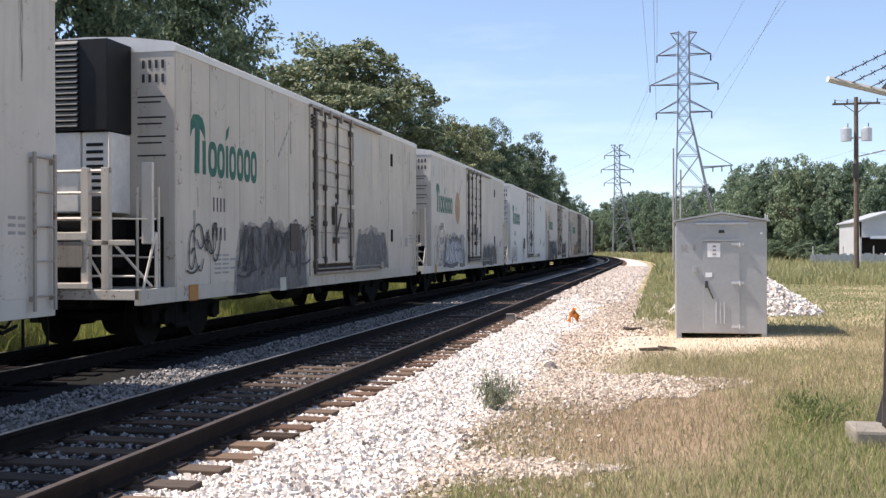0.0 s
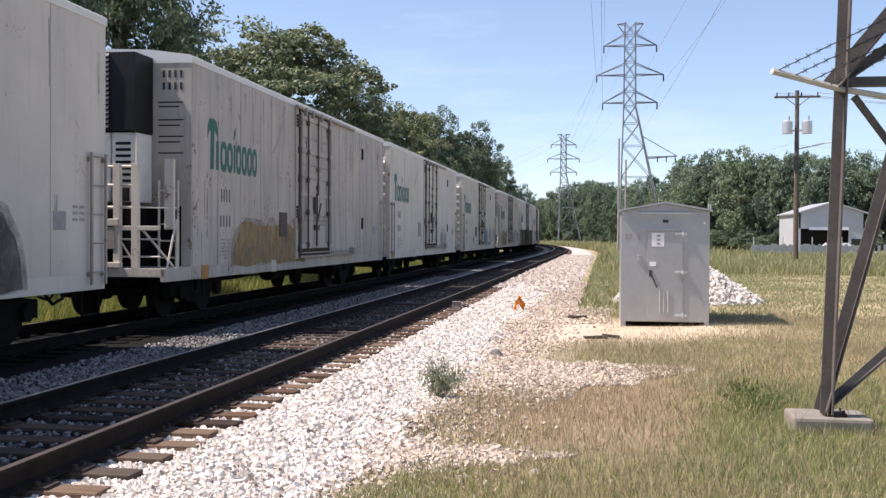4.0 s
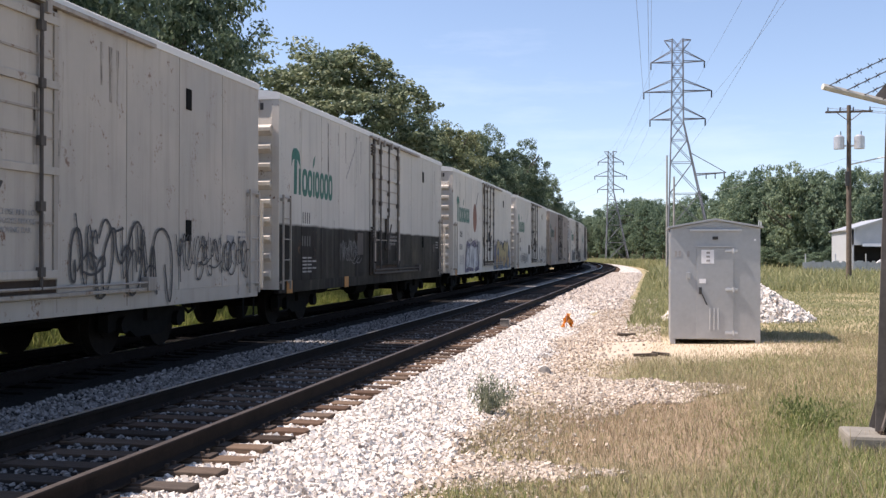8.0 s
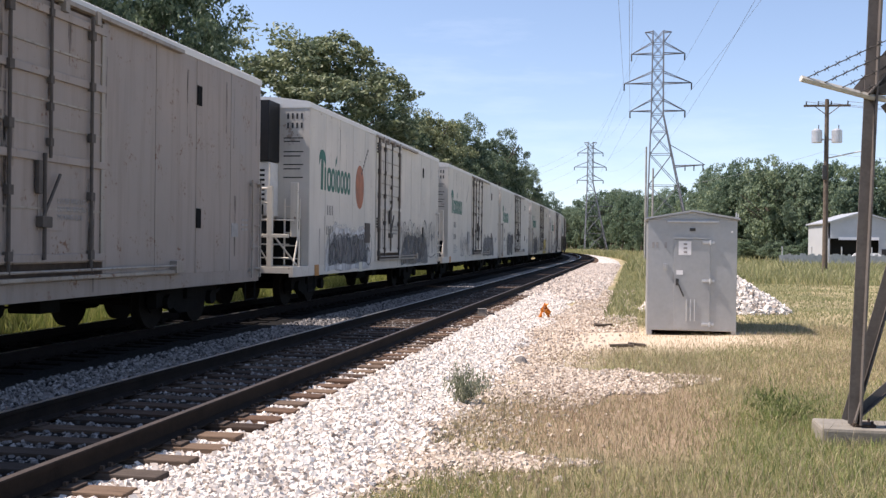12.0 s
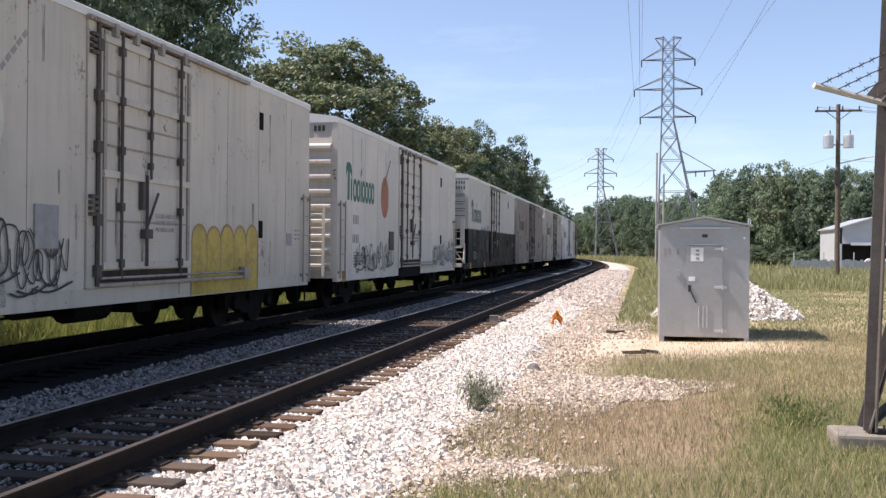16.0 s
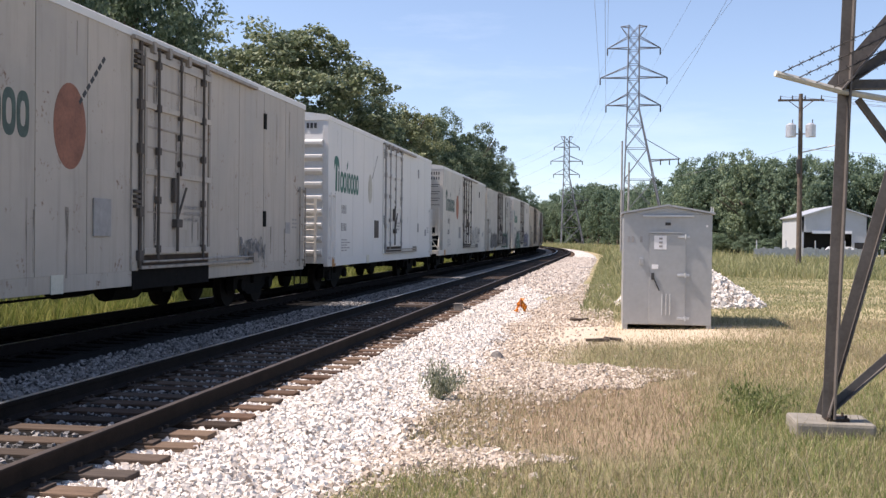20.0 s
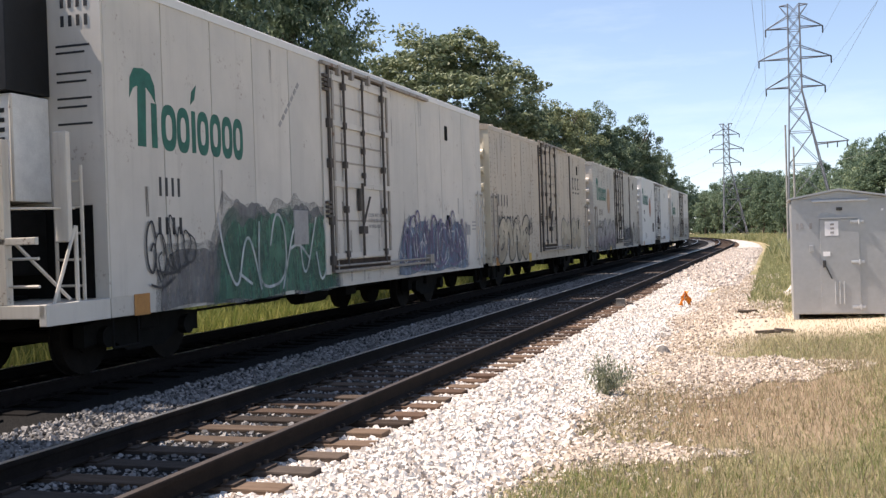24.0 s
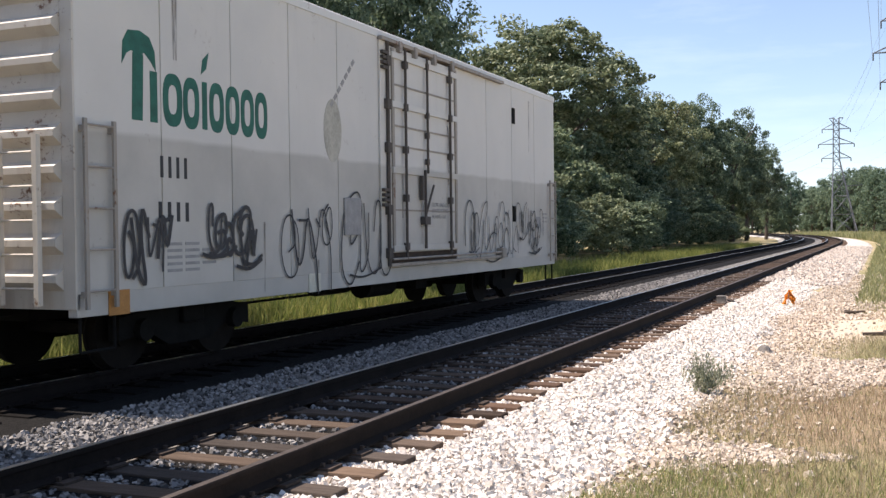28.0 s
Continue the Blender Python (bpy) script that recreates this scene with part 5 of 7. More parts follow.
def parked_car(x, y, turn, mat, label):
    c = empty("parked_car", pose(x, y, GROUND_Z, 0, 0, turn), label, "car")
    bm = bmesh.new()
    prism(bm, [(-2.2, 0.35), (2.2, 0.35), (2.2, 0.85), (1.2, 0.95), (0.7, 1.42), (-1.2, 1.42), (-1.9, 0.95), (-2.2, 0.9)], -0.85, 0.85)
    part("body", bm, mat, c)
    for sy in (-1.35, 1.35):
        for sx in (-0.8, 0.8):
            bm = bmesh.new()
            rod(bm, (sx - 0.1, sy, 0.32), (sx + 0.1, sy, 0.32), 0.32, 16)
            part("wheel", bm, "black_steel", c)


parked_car(25.2, 97.0, 80, "sticker_white", "white car parked behind the fence by the shed")


# ---------------------------------------------------------------- the train
SIDE = 1.52
TOP, SILL = 4.79, 0.72


def spec(kind):
    """Length over couplers, y of the near and far ends of the body, from the middle."""
    if kind == "box":
        return 16.9, -7.55, 7.55
    if kind == "reefer":
        return 18.2, -6.95, 9.08
    return 18.2, -8.0, 8.0


def core(y0, y1, top=TOP):
    def build(bm):
        box(bm, -SIDE + 0.02, SIDE - 0.02, y0 + 0.02, y1 - 0.02, 0.95, top - 0.09)
        box(bm, -SIDE + 0.01, -SIDE + 0.12, y0, y1, SILL, 0.96, 0.008)
        box(bm, SIDE - 0.12, SIDE - 0.004, y0, y1, SILL, 0.96, 0.008)
    return build


def panel(w, top):
    def build(bm):
        box(bm, SIDE - 0.03, SIDE, 0.009, w - 0.009, 0.955, top - 0.10, 0.006)
    return build


def roof_rib(top):
    def build(bm):
        box(bm, -SIDE - 0.02, SIDE + 0.022, -0.03, 0.03, top - 0.10, top + 0.02)
    return build


def roof(y0, y1, top):
    def build(bm):
        prof = [(-SIDE - 0.015, top - 0.15), (-SIDE - 0.015, top - 0.035), (-SIDE + 0.05, top), (-0.7, top + 0.10), (0, top + 0.13), (0.7, top + 0.10), (SIDE - 0.05, top), (SIDE + 0.015, top - 0.035), (SIDE + 0.015, top - 0.15)]
        a = [bm.verts.new((x, y0, z)) for x, z in prof]
        b = [bm.verts.new((x, y1, z)) for x, z in prof]
        for i in range(len(prof)):
            j = (i + 1) % len(prof)
            bm.faces.new((a[i], a[j], b[j], b[i]))
        bm.faces.new(a[::-1]), bm.faces.new(b)
        bmesh.ops.recalc_face_normals(bm, faces=bm.faces)
    return build


def ribbed_end(rows, top, depth=0.12):
    """A pressed end sheet with horizontal ribs, facing -y at y = 0."""
    def build(bm):
        prof = [(0.0, 0.80)]
        step = (top - 0.55 - 0.95) / rows
        for k in range(rows):
            z = 0.95 + k * step
            prof += [(0.0, z + 0.10 * step), (-depth, z + 0.34 * step), (-depth, z + 0.52 * step), (-0.02, z + 0.70 * step)]
        prof += [(0.0, top - 0.5), (0.0, top - 0.02), (0.06, top - 0.02), (0.06, 0.80)]
        half = SIDE - 0.16
        a = [bm.verts.new((-half, y, z)) for y, z in prof]
        b = [bm.verts.new((half, y, z)) for y, z in prof]
        for i in range(len(prof)):
            j = (i + 1) % len(prof)
            bm.faces.new((a[i], a[j], b[j], b[i]))
        bm.faces.new(a[::-1]), bm.faces.new(b)
        for s in (-1, 1):
            box(bm, min(s * half, s * SIDE) + 0.004, max(s * half, s * SIDE) - 0.004, -0.015, 0.05, 0.80, top - 0.03, 0.004)
        bmesh.ops.recalc_face_normals(bm, faces=bm.faces)
    return build


def ladder(width, z0, z1, rungs):
    def build(bm):
        for x in (-width / 2, width / 2):
            box(bm, x - 0.03, x + 0.03, -0.03, 0.03, z0, z1)
        for k in range(rungs):
            z = z0 + (z1 - z0) * (k + 0.5) / rungs
            rod(bm, (-width / 2, 0, z), (width / 2, 0, z), 0.014, 6)
    return build


def stirrup(bm):
    for y in (0.0, 0.5):
        rod(bm, (0, y, 0.0), (0, y, -0.36), 0.018, 6)
    rod(bm, (0, 0, -0.36), (0, 0.5, -0.36), 0.018, 6)


def wheelset(bm):
    rod(bm, (-1.0, 0, 0.457), (1.0, 0, 0.457), 0.075, 10)
    for x in (-0.7525, 0.7525):
        rod(bm, (x - 0.065, 0, 0.457), (x + 0.065, 0, 0.457), 0.457, 28)
        s = 1 if x > 0 else -1
        rod(bm, (x - s * 0.065, 0, 0.457), (x - s * 0.095, 0, 0.457), 0.482, 28)
        rod(bm, (x + s * 0.06, 0, 0.457), (x + s * 0.10, 0, 0.457), 0.2, 16)


def side_frame(bm):
    for s in (-1, 1):
        x = s * 1.0
        prof = [(-1.25, 0.36), (-1.25, 0.62), (-0.75, 0.68), (-0.32, 0.80), (0.32, 0.80), (0.75, 0.68), (1.25, 0.62), (1.25, 0.36), (0.75, 0.42), (0.40, 0.24), (-0.40, 0.24), (-0.75, 0.42)]
        prism(bm, prof, x - 0.08, x + 0.08)
        for y in (-0.89, 0.89):
            rod(bm, (x + s * 0.06, y, 0.46), (x + s * 0.17, y, 0.46), 0.13, 12)
        for y in (-0.16, 0.0, 0.16):
            rod(bm, (x, y, 0.28), (x, y, 0.60), 0.07, 8)
    box(bm, -1.15, 1.15, -0.2, 0.2, 0.48, 0.74, 0.02)


def underframe(y0, y1):
    def build(bm):
        box(bm, -0.36, 0.36, y0 + 0.3, y1 - 0.3, 0.62, 1.0)
        for y in np.linspace(y0 + 3.6, y1 - 3.6, 6):
            box(bm, -1.35, 1.35, y - 0.08, y + 0.08, 0.74, 0.96)
        rod(bm, (0.75, -0.6, 0.62), (0.75, 0.4, 0.62), 0.2, 12)
        rod(bm, (-0.8, 0.5, 0.6), (-0.8, 1.6, 0.6), 0.24, 12)
        box(bm, 0.45, 0.95, 1.2, 1.7, 0.48, 0.8, 0.02)
        rod(bm, (0.5, y0 + 3.5, 0.55), (0.5, y1 - 3.5, 0.58), 0.02, 5)
    return build


def coupler(bm):
    """Points to +y from the end of the frame at y = 0 to the pulling face."""
    box(bm, -0.18, 0.18, -0.5, 0.35, 0.68, 0.98, 0.02)
    box(bm, -0.10, 0.10, 0.3, 0.82, 0.75, 0.92, 0.02)
    box(bm, -0.17, 0.14, 0.72, 1.06, 0.70, 0.97, 0.05)
    rod(bm, (0.22, 0.3, 0.75), (0.30, 0.6, 0.42), 0.025, 6)
    rod(bm, (0.30, 0.6, 0.42), (0.28, 0.95, 0.50), 0.025, 6)


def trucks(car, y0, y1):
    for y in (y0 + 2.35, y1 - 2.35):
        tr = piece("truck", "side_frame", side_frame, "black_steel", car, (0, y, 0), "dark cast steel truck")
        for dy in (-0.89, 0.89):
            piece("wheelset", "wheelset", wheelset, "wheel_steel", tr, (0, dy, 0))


def marks(bm, y, z, n, h, w, gap):
    for k in range(n):
        box(bm, SIDE, SIDE + 0.004, y + k * (w + gap), y + k * (w + gap) + w, z, z + h)


def sign_shapes():
    """The maker's sign as plain shapes: a stem under a drooping cap, a leaf, bars and upright rings; (outline, hole)."""
    out = [([(0.17, 2.78), (0.37, 2.78), (0.40, 3.50), (0.20, 3.50)], None),
           ([(0.0, 3.36), (0.02, 3.60), (0.12, 3.73), (0.34, 3.75), (0.52, 3.70), (0.62, 3.56), (0.64, 3.34), (0.54, 3.44), (0.42, 3.52), (0.30, 3.47), (0.18, 3.52), (0.09, 3.48)], None),
           ([(1.58, 3.42), (1.70, 3.50), (1.76, 3.70), (1.62, 3.60)], None),
           ([(0.52, 2.78), (0.66, 2.78), (0.66, 3.34), (0.52, 3.34)], None),
           ([(1.60, 2.78), (1.71, 2.78), (1.71, 3.34), (1.60, 3.34)], None)]
    k = 24

    def loop(c, r, low, high, power):
        pts = []
        for i in range(k):
            p, q = math.cos(i * math.tau / k), math.sin(i * math.tau / k)
            pts.append((c + r * math.copysign(abs(p) ** 0.8, p), (low + high) / 2 + (high - low) / 2 * math.copysign(abs(q) ** power, q)))
        return pts

    for c, r in ((0.97, 0.20), (1.36, 0.175), (1.93, 0.17), (2.31, 0.17), (2.68, 0.17), (3.04, 0.165)):
        out.append((loop(c, r, 2.76, 3.36, 0.7), loop(c, r * 0.45, 2.90, 3.23, 0.7)))
    squeeze = 0.86
    return [([(y * squeeze, z) for y, z in shape], [(y * squeeze, z) for y, z in hole] if hole else None) for shape, hole in out]


SIGN = sign_shapes()


def ring_prism(bm, outer, inner, x0, x1):
    rows = [[bm.verts.new((x, y, z)) for y, z in loop] for loop, x in ((outer, x0), (outer, x1), (inner, x1), (inner, x0))]
    k = len(outer)
    for a, b in zip(rows, rows[1:]):
        for i in range(k):
            bm.faces.new((a[i], a[(i + 1) % k], b[(i + 1) % k], b[i]))
    bmesh.ops.recalc_face_normals(bm, faces=bm.faces)


def add_sign(car, y, dark, rise=0.0, straw=0.0, green="mark_green"):
    for k, (shape, hole) in enumerate(SIGN):
        def build(bm):
            if hole:
                ring_prism(bm, shape, hole, SIDE, SIDE + 0.004)
            else:
                prism(bm, shape, SIDE, SIDE + 0.0046 - 0.0003 * (k % 2))
        piece("sign_shape", ("sign", k), build, green, car, (0, y, rise), "green shape of the maker's sign")
    def stripe(bm):
        prism(bm, [(0.0, 0.0), (0.05, -0.04), (0.126, 0.04), (0.076, 0.08)], SIDE, SIDE + 0.005)
    for k in range(7):
        piece("straw_stripe", "straw", stripe, dark, car, (0, straw + 3.88 + 0.109 * k, 3.40 + 0.114 * k))


def door_panel(bm):
    """A plug door 2.8 wide, its lower near corner at the origin of y."""
    box(bm, SIDE - 0.01, SIDE + 0.045, 0.0, 2.80, 1.20, 4.55, 0.01)


def door_bar(z):
    def build(bm):
        box(bm, SIDE + 0.045, SIDE + 0.085, 0.03, 2.77, z - 0.05, z + 0.05, 0.006)
    return build


def thin_bar(bm):
    box(bm, SIDE + 0.045, SIDE + 0.062, 0.06, 2.74, -0.014, 0.014)


def door_rod(bm):
    rod(bm, (SIDE + 0.10, 0, 1.08), (SIDE + 0.10, 0, 4.56), 0.024, 6)
    for z in (1.3, 2.1, 2.9, 3.6, 4.3):
        box(bm, SIDE + 0.06, SIDE + 0.13, -0.05, 0.05, z - 0.06, z + 0.06)


def short_rod(bm):
    rod(bm, (SIDE + 0.10, 0, 2.55), (SIDE + 0.10, 0, 4.56), 0.022, 6)
    for z in (2.75, 3.2, 3.55, 4.4):
        box(bm, SIDE + 0.06, SIDE + 0.12, -0.04, 0.04, z - 0.05, z + 0.05)


def door_latch(bm):
    rod(bm, (SIDE + 0.11, 1.22, 1.25), (SIDE + 0.11, 1.22, 2.6), 0.025, 6)
    rod(bm, (SIDE + 0.12, 1.15, 1.75), (SIDE + 0.12, 1.55, 2.35), 0.022, 6)
    box(bm, SIDE + 0.07, SIDE + 0.13, 1.06, 1.15, 2.08, 2.5, 0.01)
    box(bm, SIDE + 0.05, SIDE + 0.15, 1.12, 1.34, 1.66, 1.80, 0.01)


def latch_plate(bm):
    box(bm, SIDE + 0.045, SIDE + 0.058, 1.15, 1.72, 1.62, 2.58, 0.004)


def door_stile(bm):
    box(bm, SIDE + 0.045, SIDE + 0.07, -0.045, 0.045, 1.22, 4.53, 0.006)


def door_jamb(bm):
    box(bm, SIDE - 0.01, SIDE + 0.02, 2.82, 2.93, 1.0, 4.6, 0.006)


def door_frame(bm):
    box(bm, SIDE - 0.01, SIDE + 0.03, -0.32, -0.10, 0.96, 4.68, 0.006)


def door_hinge(bm):
    rod(bm, (SIDE + 0.06, -0.10, 1.0), (SIDE + 0.06, -0.10, 4.6), 0.03, 6)
    for z in (1.2, 1.9, 2.9, 3.6, 4.3):
        box(bm, SIDE + 0.02, SIDE + 0.10, -0.18, -0.04, z - 0.08, z + 0.08)
    for z in (1.95, 4.15):
        for k in range(4):
            box(bm, SIDE + 0.03, SIDE + 0.09, -0.30, -0.12, z + 0.08 * k, z + 0.05 + 0.08 * k)


def upper_track(bm):
    box(bm, SIDE, SIDE + 0.09, -0.35, 5.3, 4.60, 4.66, 0.005)
    for y in (0.3, 0.9, 1.7, 2.5):
        box(bm, SIDE + 0.01, SIDE + 0.12, y - 0.05, y + 0.05, 4.48, 4.66)


def lower_track(bm):
    box(bm, SIDE, SIDE + 0.10, -0.1, 5.4, 0.98, 1.03, 0.005)
    rod(bm, (SIDE + 0.10, -0.05, 1.10), (SIDE + 0.10, 5.2, 1.10), 0.02, 6)
    box(bm, SIDE, SIDE + 0.13, 5.0, 5.25, 0.98, 1.18, 0.01)


def door_shadow_gap(bm):
    box(bm, SIDE - 0.02, SIDE + 0.008, -0.05, 2.85, 1.0, 4.6)


def door_sill(bm):
    box(bm, SIDE - 0.10, SIDE + 0.012, -0.25, 2.85, 0.66, 0.99)


def stroke(bm, pts, w, x):
    """A flat brush line through points in y, z."""
    left, right = [], []
    for i, (y, z) in enumerate(pts):
        ya, za = pts[max(0, i - 1)]
        yb, zb = pts[min(len(pts) - 1, i + 1)]
        d = math.hypot(yb - ya, zb - za) or 1.0
        ny, nz = -(zb - za) / d * w / 2, (yb - ya) / d * w / 2
        left.append(bm.verts.new((x + 0.00002 * i, y + ny, z + nz)))
        right.append(bm.verts.new((x + 0.00002 * i, y - ny, z - nz)))
    for i in range(len(pts) - 1):
        bm.faces.new((left[i], right[i], right[i + 1], left[i + 1]))


GLYPHS = (
    ((0.0, 0.1, 0.05, 0.9, 0.5, 1.1, 0.95, 0.85, 0.9, 0.0, 0.55, -0.1, 0.5, 0.45),),
    ((0.0, 0.0, 0.3, 1.2, 0.6, -0.2, 0.95, 1.0), (0.1, 0.5, 0.5, 0.65, 0.9, 0.4)),
    ((0.9, 0.7, 0.6, 1.1, 0.05, 0.8, 0.1, 0.1, 0.7, -0.1, 1.0, 0.35, 0.55, 0.6, 0.35, 0.35),),
    ((0.0, 0.6, 0.3, 1.1, 0.55, 0.5, 0.3, -0.1, 0.85, 0.1, 1.0, 0.9),),
    ((0.1, -0.1, 0.0, 0.5, 0.4, 1.1, 0.6, 0.4, 0.9, 0.2, 1.05, 1.0), (0.4, 0.8, 0.75, 0.9)),
    ((0.5, 1.0, 0.05, 0.75, 0.1, 0.1, 0.6, 0.0, 0.95, 0.4, 0.85, 0.9, 0.5, 1.0, 0.3, 0.6, 0.6, 0.35),),
)


def smoothed(pts, rounds=2):
    for _ in range(rounds):
        out = [pts[0]]
        for (a, b), (c, d) in zip(pts, pts[1:]):
            out += [(a * 0.75 + c * 0.25, b * 0.75 + d * 0.25), (a * 0.25 + c * 0.75, b * 0.25 + d * 0.75)]
        pts = out + [pts[-1]]
    return pts


def sign_lines(rng, y, z, w, h, rounds=2):
    """An abstract sign of a few curved lines in a cell; turned and mirrored at will, it reads as nothing."""
    lean, flip, turn = rng.uniform(-0.2, 0.3), rng.random() < 0.5, rng.random() < 0.35
    lines = []
    for line in rng.choice(GLYPHS):
        pts = []
        for a, b in zip(line[::2], line[1::2]):
            a, b = a + rng.uniform(-0.1, 0.1), b + rng.uniform(-0.08, 0.08)
            a = 1 - a if flip else a
            b = 1 - b if turn else b
            pts.append((y + w * (a + lean * (b - 0.5)), z + h * b))
        lines.append(smoothed(pts, rounds))
    return lines


def tag_strokes(car, rng, y0, y1, z0, z1, mat, width, cells):
    bm = bmesh.new()
    y = y0
    k = 0
    while y < y1 - 0.08:
        h = (z1 - z0) * rng.uniform(0.45, 0.95)
        w = min(h * rng.uniform(0.4, 0.8), (y1 - y0) / 2.2)
        z = z0 + rng.random() * (z1 - z0 - h)
        for line in sign_lines(rng, y, z, w, h):
            stroke(bm, line, width * rng.uniform(0.75, 1.25), SIDE + 0.0232 + 0.0012 * (k % 4))
            k += 1
        if rng.random() < 0.25:
            stroke(bm, smoothed([(y - 0.1, z - 0.05), (y + w * 0.6, z - 0.12), (y + w * 1.6, z + 0.02)]), width, SIDE + 0.0285)
        y += w * rng.uniform(0.42, 0.8)
        part("graffiti", bm, mat, car, "sprayed scrawl, drawn as plain lines")
        bm = bmesh.new()
    bm.free()


def piece_fill(car, rng, y0, y1, z0, z1, fill, line, cells, inner=None):
    """A big sprayed piece: thick rounded strokes with an outline, the lower part in a second colour."""
    bm, bo, bi = bmesh.new(), bmesh.new(), bmesh.new()
    cells = int(cells * 1.5)
    step = (y1 - y0) / cells
    k = 0
    for c in range(cells):
        w = step * 1.0
        thick = min(0.34, step * 0.5)
        for pts in sign_lines(rng, y0 + c * step, z0 + 0.18, w, z1 - z0 - 0.34, 3):
            stroke(bo, pts, thick + 0.10, SIDE + 0.0090 + 0.0011 * (k % 3))
            stroke(bm, pts, thick, SIDE + 0.0130 + 0.0011 * (k % 3))
            k += 1
        # a drawn flourish above
        a = y0 + (c + 0.5) * step
        stroke(bo, smoothed([(a - 0.25 * step, z1 - 0.1), (a, z1 + rng.uniform(0.05, 0.3)), (a + 0.2 * step, z1 - 0.15)]), 0.035, SIDE + 0.0125)
    if inner:
        cut = (z0 + z1) / 2 - 0.08
        low = [f for f in bm.faces if f.calc_center_median().z < cut + 0.12 * math.sin(f.calc_center_median().y * 5)]
        for f in low:
            bi.faces.new([bi.verts.new(v.co) for v in f.verts])
        bmesh.ops.delete(bm, geom=low, context="FACES")
    for k in range(int((y1 - y0) * 3)):
        a, b = rng.uniform(y0, y1), rng.uniform(z0 + 0.1, z1 - 0.1)
        stroke(bo, smoothed([(a, b), (a + rng.uniform(-0.15, 0.15), b + rng.uniform(0.1, 0.3)), (a + rng.uniform(-0.1, 0.25), b + rng.uniform(0, 0.2))]), 0.02, SIDE + 0.0175)
    part("graffiti", bm, fill, car, "large sprayed piece of plain rounded strokes")
    part("graffiti_outline", bo, line, car)
    if inner:
        part("graffiti_fill", bi, inner, car)
    else:
        bi.free()


def sprayed_field(car, rng, y0, y1, z0, z1, fill, line, cells, inner=None):
    """A soft sprayed field with curved lines drawn over it."""
    drip_patch(car, rng, y0, y1, z0, z1, fill)
    if inner:
        drip_patch(car, rng, y0 + 0.25, y1 - 0.3, z0 + 0.15, z1 - 0.25, inner)
    bm = bmesh.new()
    step = (y1 - y0) / cells
    k = 0
    for c in range(cells):
        for pts in sign_lines(rng, y0 + c * step + 0.1, z0 + 0.15, step * 1.05, z1 - z0 - 0.35, 3):
            stroke(bm, pts, 0.045, SIDE + 0.0205 + 0.0012 * (k % 3))
            k += 1
    part("graffiti", bm, line + "_thin", car, "sprayed curved lines")


def bubble(car, rng, y0, y1, z0, z1, fill, line, humps):
    """A sprayed field with a row of rounded humps along its top and outlines between them."""
    bm, bo = bmesh.new(), bmesh.new()
    w = (y1 - y0) / humps
    top = z1 - 0.3
    for k in range(humps):
        c = y0 + (k + 0.5) * w
        h = 0.3 * rng.uniform(0.8, 1.1)
        arch = [(c + w * 0.5 * math.cos(math.pi * i / 10), top + h * math.sin(math.pi * i / 10)) for i in range(11)]
        bm.faces.new([bm.verts.new((SIDE + 0.005, a, b)) for a, b in arch + [(c - w * 0.5, z0), (c + w * 0.5, z0)]])
        stroke(bo, arch, 0.05, SIDE + 0.0072)
        if k:
            stroke(bo, smoothed([(c - w * 0.5, top), (c - w * 0.45, top - 0.35), (c - w * 0.55, top - 0.6)]), 0.04, SIDE + 0.0070)
        stroke(bo, smoothed([(c - 0.1, z0 + 0.5), (c, z0 + 0.62), (c + 0.1, z0 + 0.5)]), 0.03, SIDE + 0.0071)
    for y in (y0, y1):
        stroke(bo, [(y, z0), (y, top)], 0.05, SIDE + 0.0074)
    part("graffiti", bm, fill, car, "large sprayed field with rounded humps")
    part("graffiti_outline", bo, line, car)


def soft_blob(rng, y0, y1, z0, z1, rough):
    """An uneven field: outline in y, z with a wavy top."""
    waves = [(rng.uniform(0.6, 1.4) * f, rng.random() * 6.28, rough / f ** 0.6) for f in (1.5, 3, 6, 11)]
    k = 64
    top, low = [], []
    for i in range(k + 1):
        f = i / k
        y = y0 + (y1 - y0) * f
        shoulder = min(1.0, (min(f, 1 - f) * 2) / 0.22) ** 0.45
        wob = sum(a * math.sin(w * (y - y0) * 2.2 + p) for w, p, a in waves)
        zt = z0 + (z1 - z0) * max(0.05, (0.86 + wob) * shoulder)
        top.append((y, zt))
        low.append((y, z0 + 0.03 * math.sin(y * 3.1 + waves[0][1])))
    return top, low


COATS = {}


def drip_patch(car, rng, y0, y1, z0, z1, mat, lift=0.003):
    """Patch of cover paint with a ragged edge, a thin film of overspray round it."""
    COATS[car.name] = COATS.get(car.name, 0) + 1
    lift += 0.0022 * (COATS[car.name] - 1) if lift < 0.005 else 0.0
    for name, grow, kind, x in (("overspray", 0.12, "_haze", lift), ("paint_patch", 0.0, "_thin", lift + 0.0012)):
        bm = bmesh.new()
        top, low = soft_blob(rng, y0 - grow, y1 + grow, z0, z1 + grow, 0.055)
        hi = [bm.verts.new((SIDE + x, a, b)) for a, b in top]
        lo = [bm.verts.new((SIDE + x, a, b)) for a, b in low]
        for i in range(len(top) - 1):
            bm.faces.new((lo[i], lo[i + 1], hi[i + 1], hi[i]))
        part(name, bm, mat + kind, car, "thin uneven patch of cover paint")


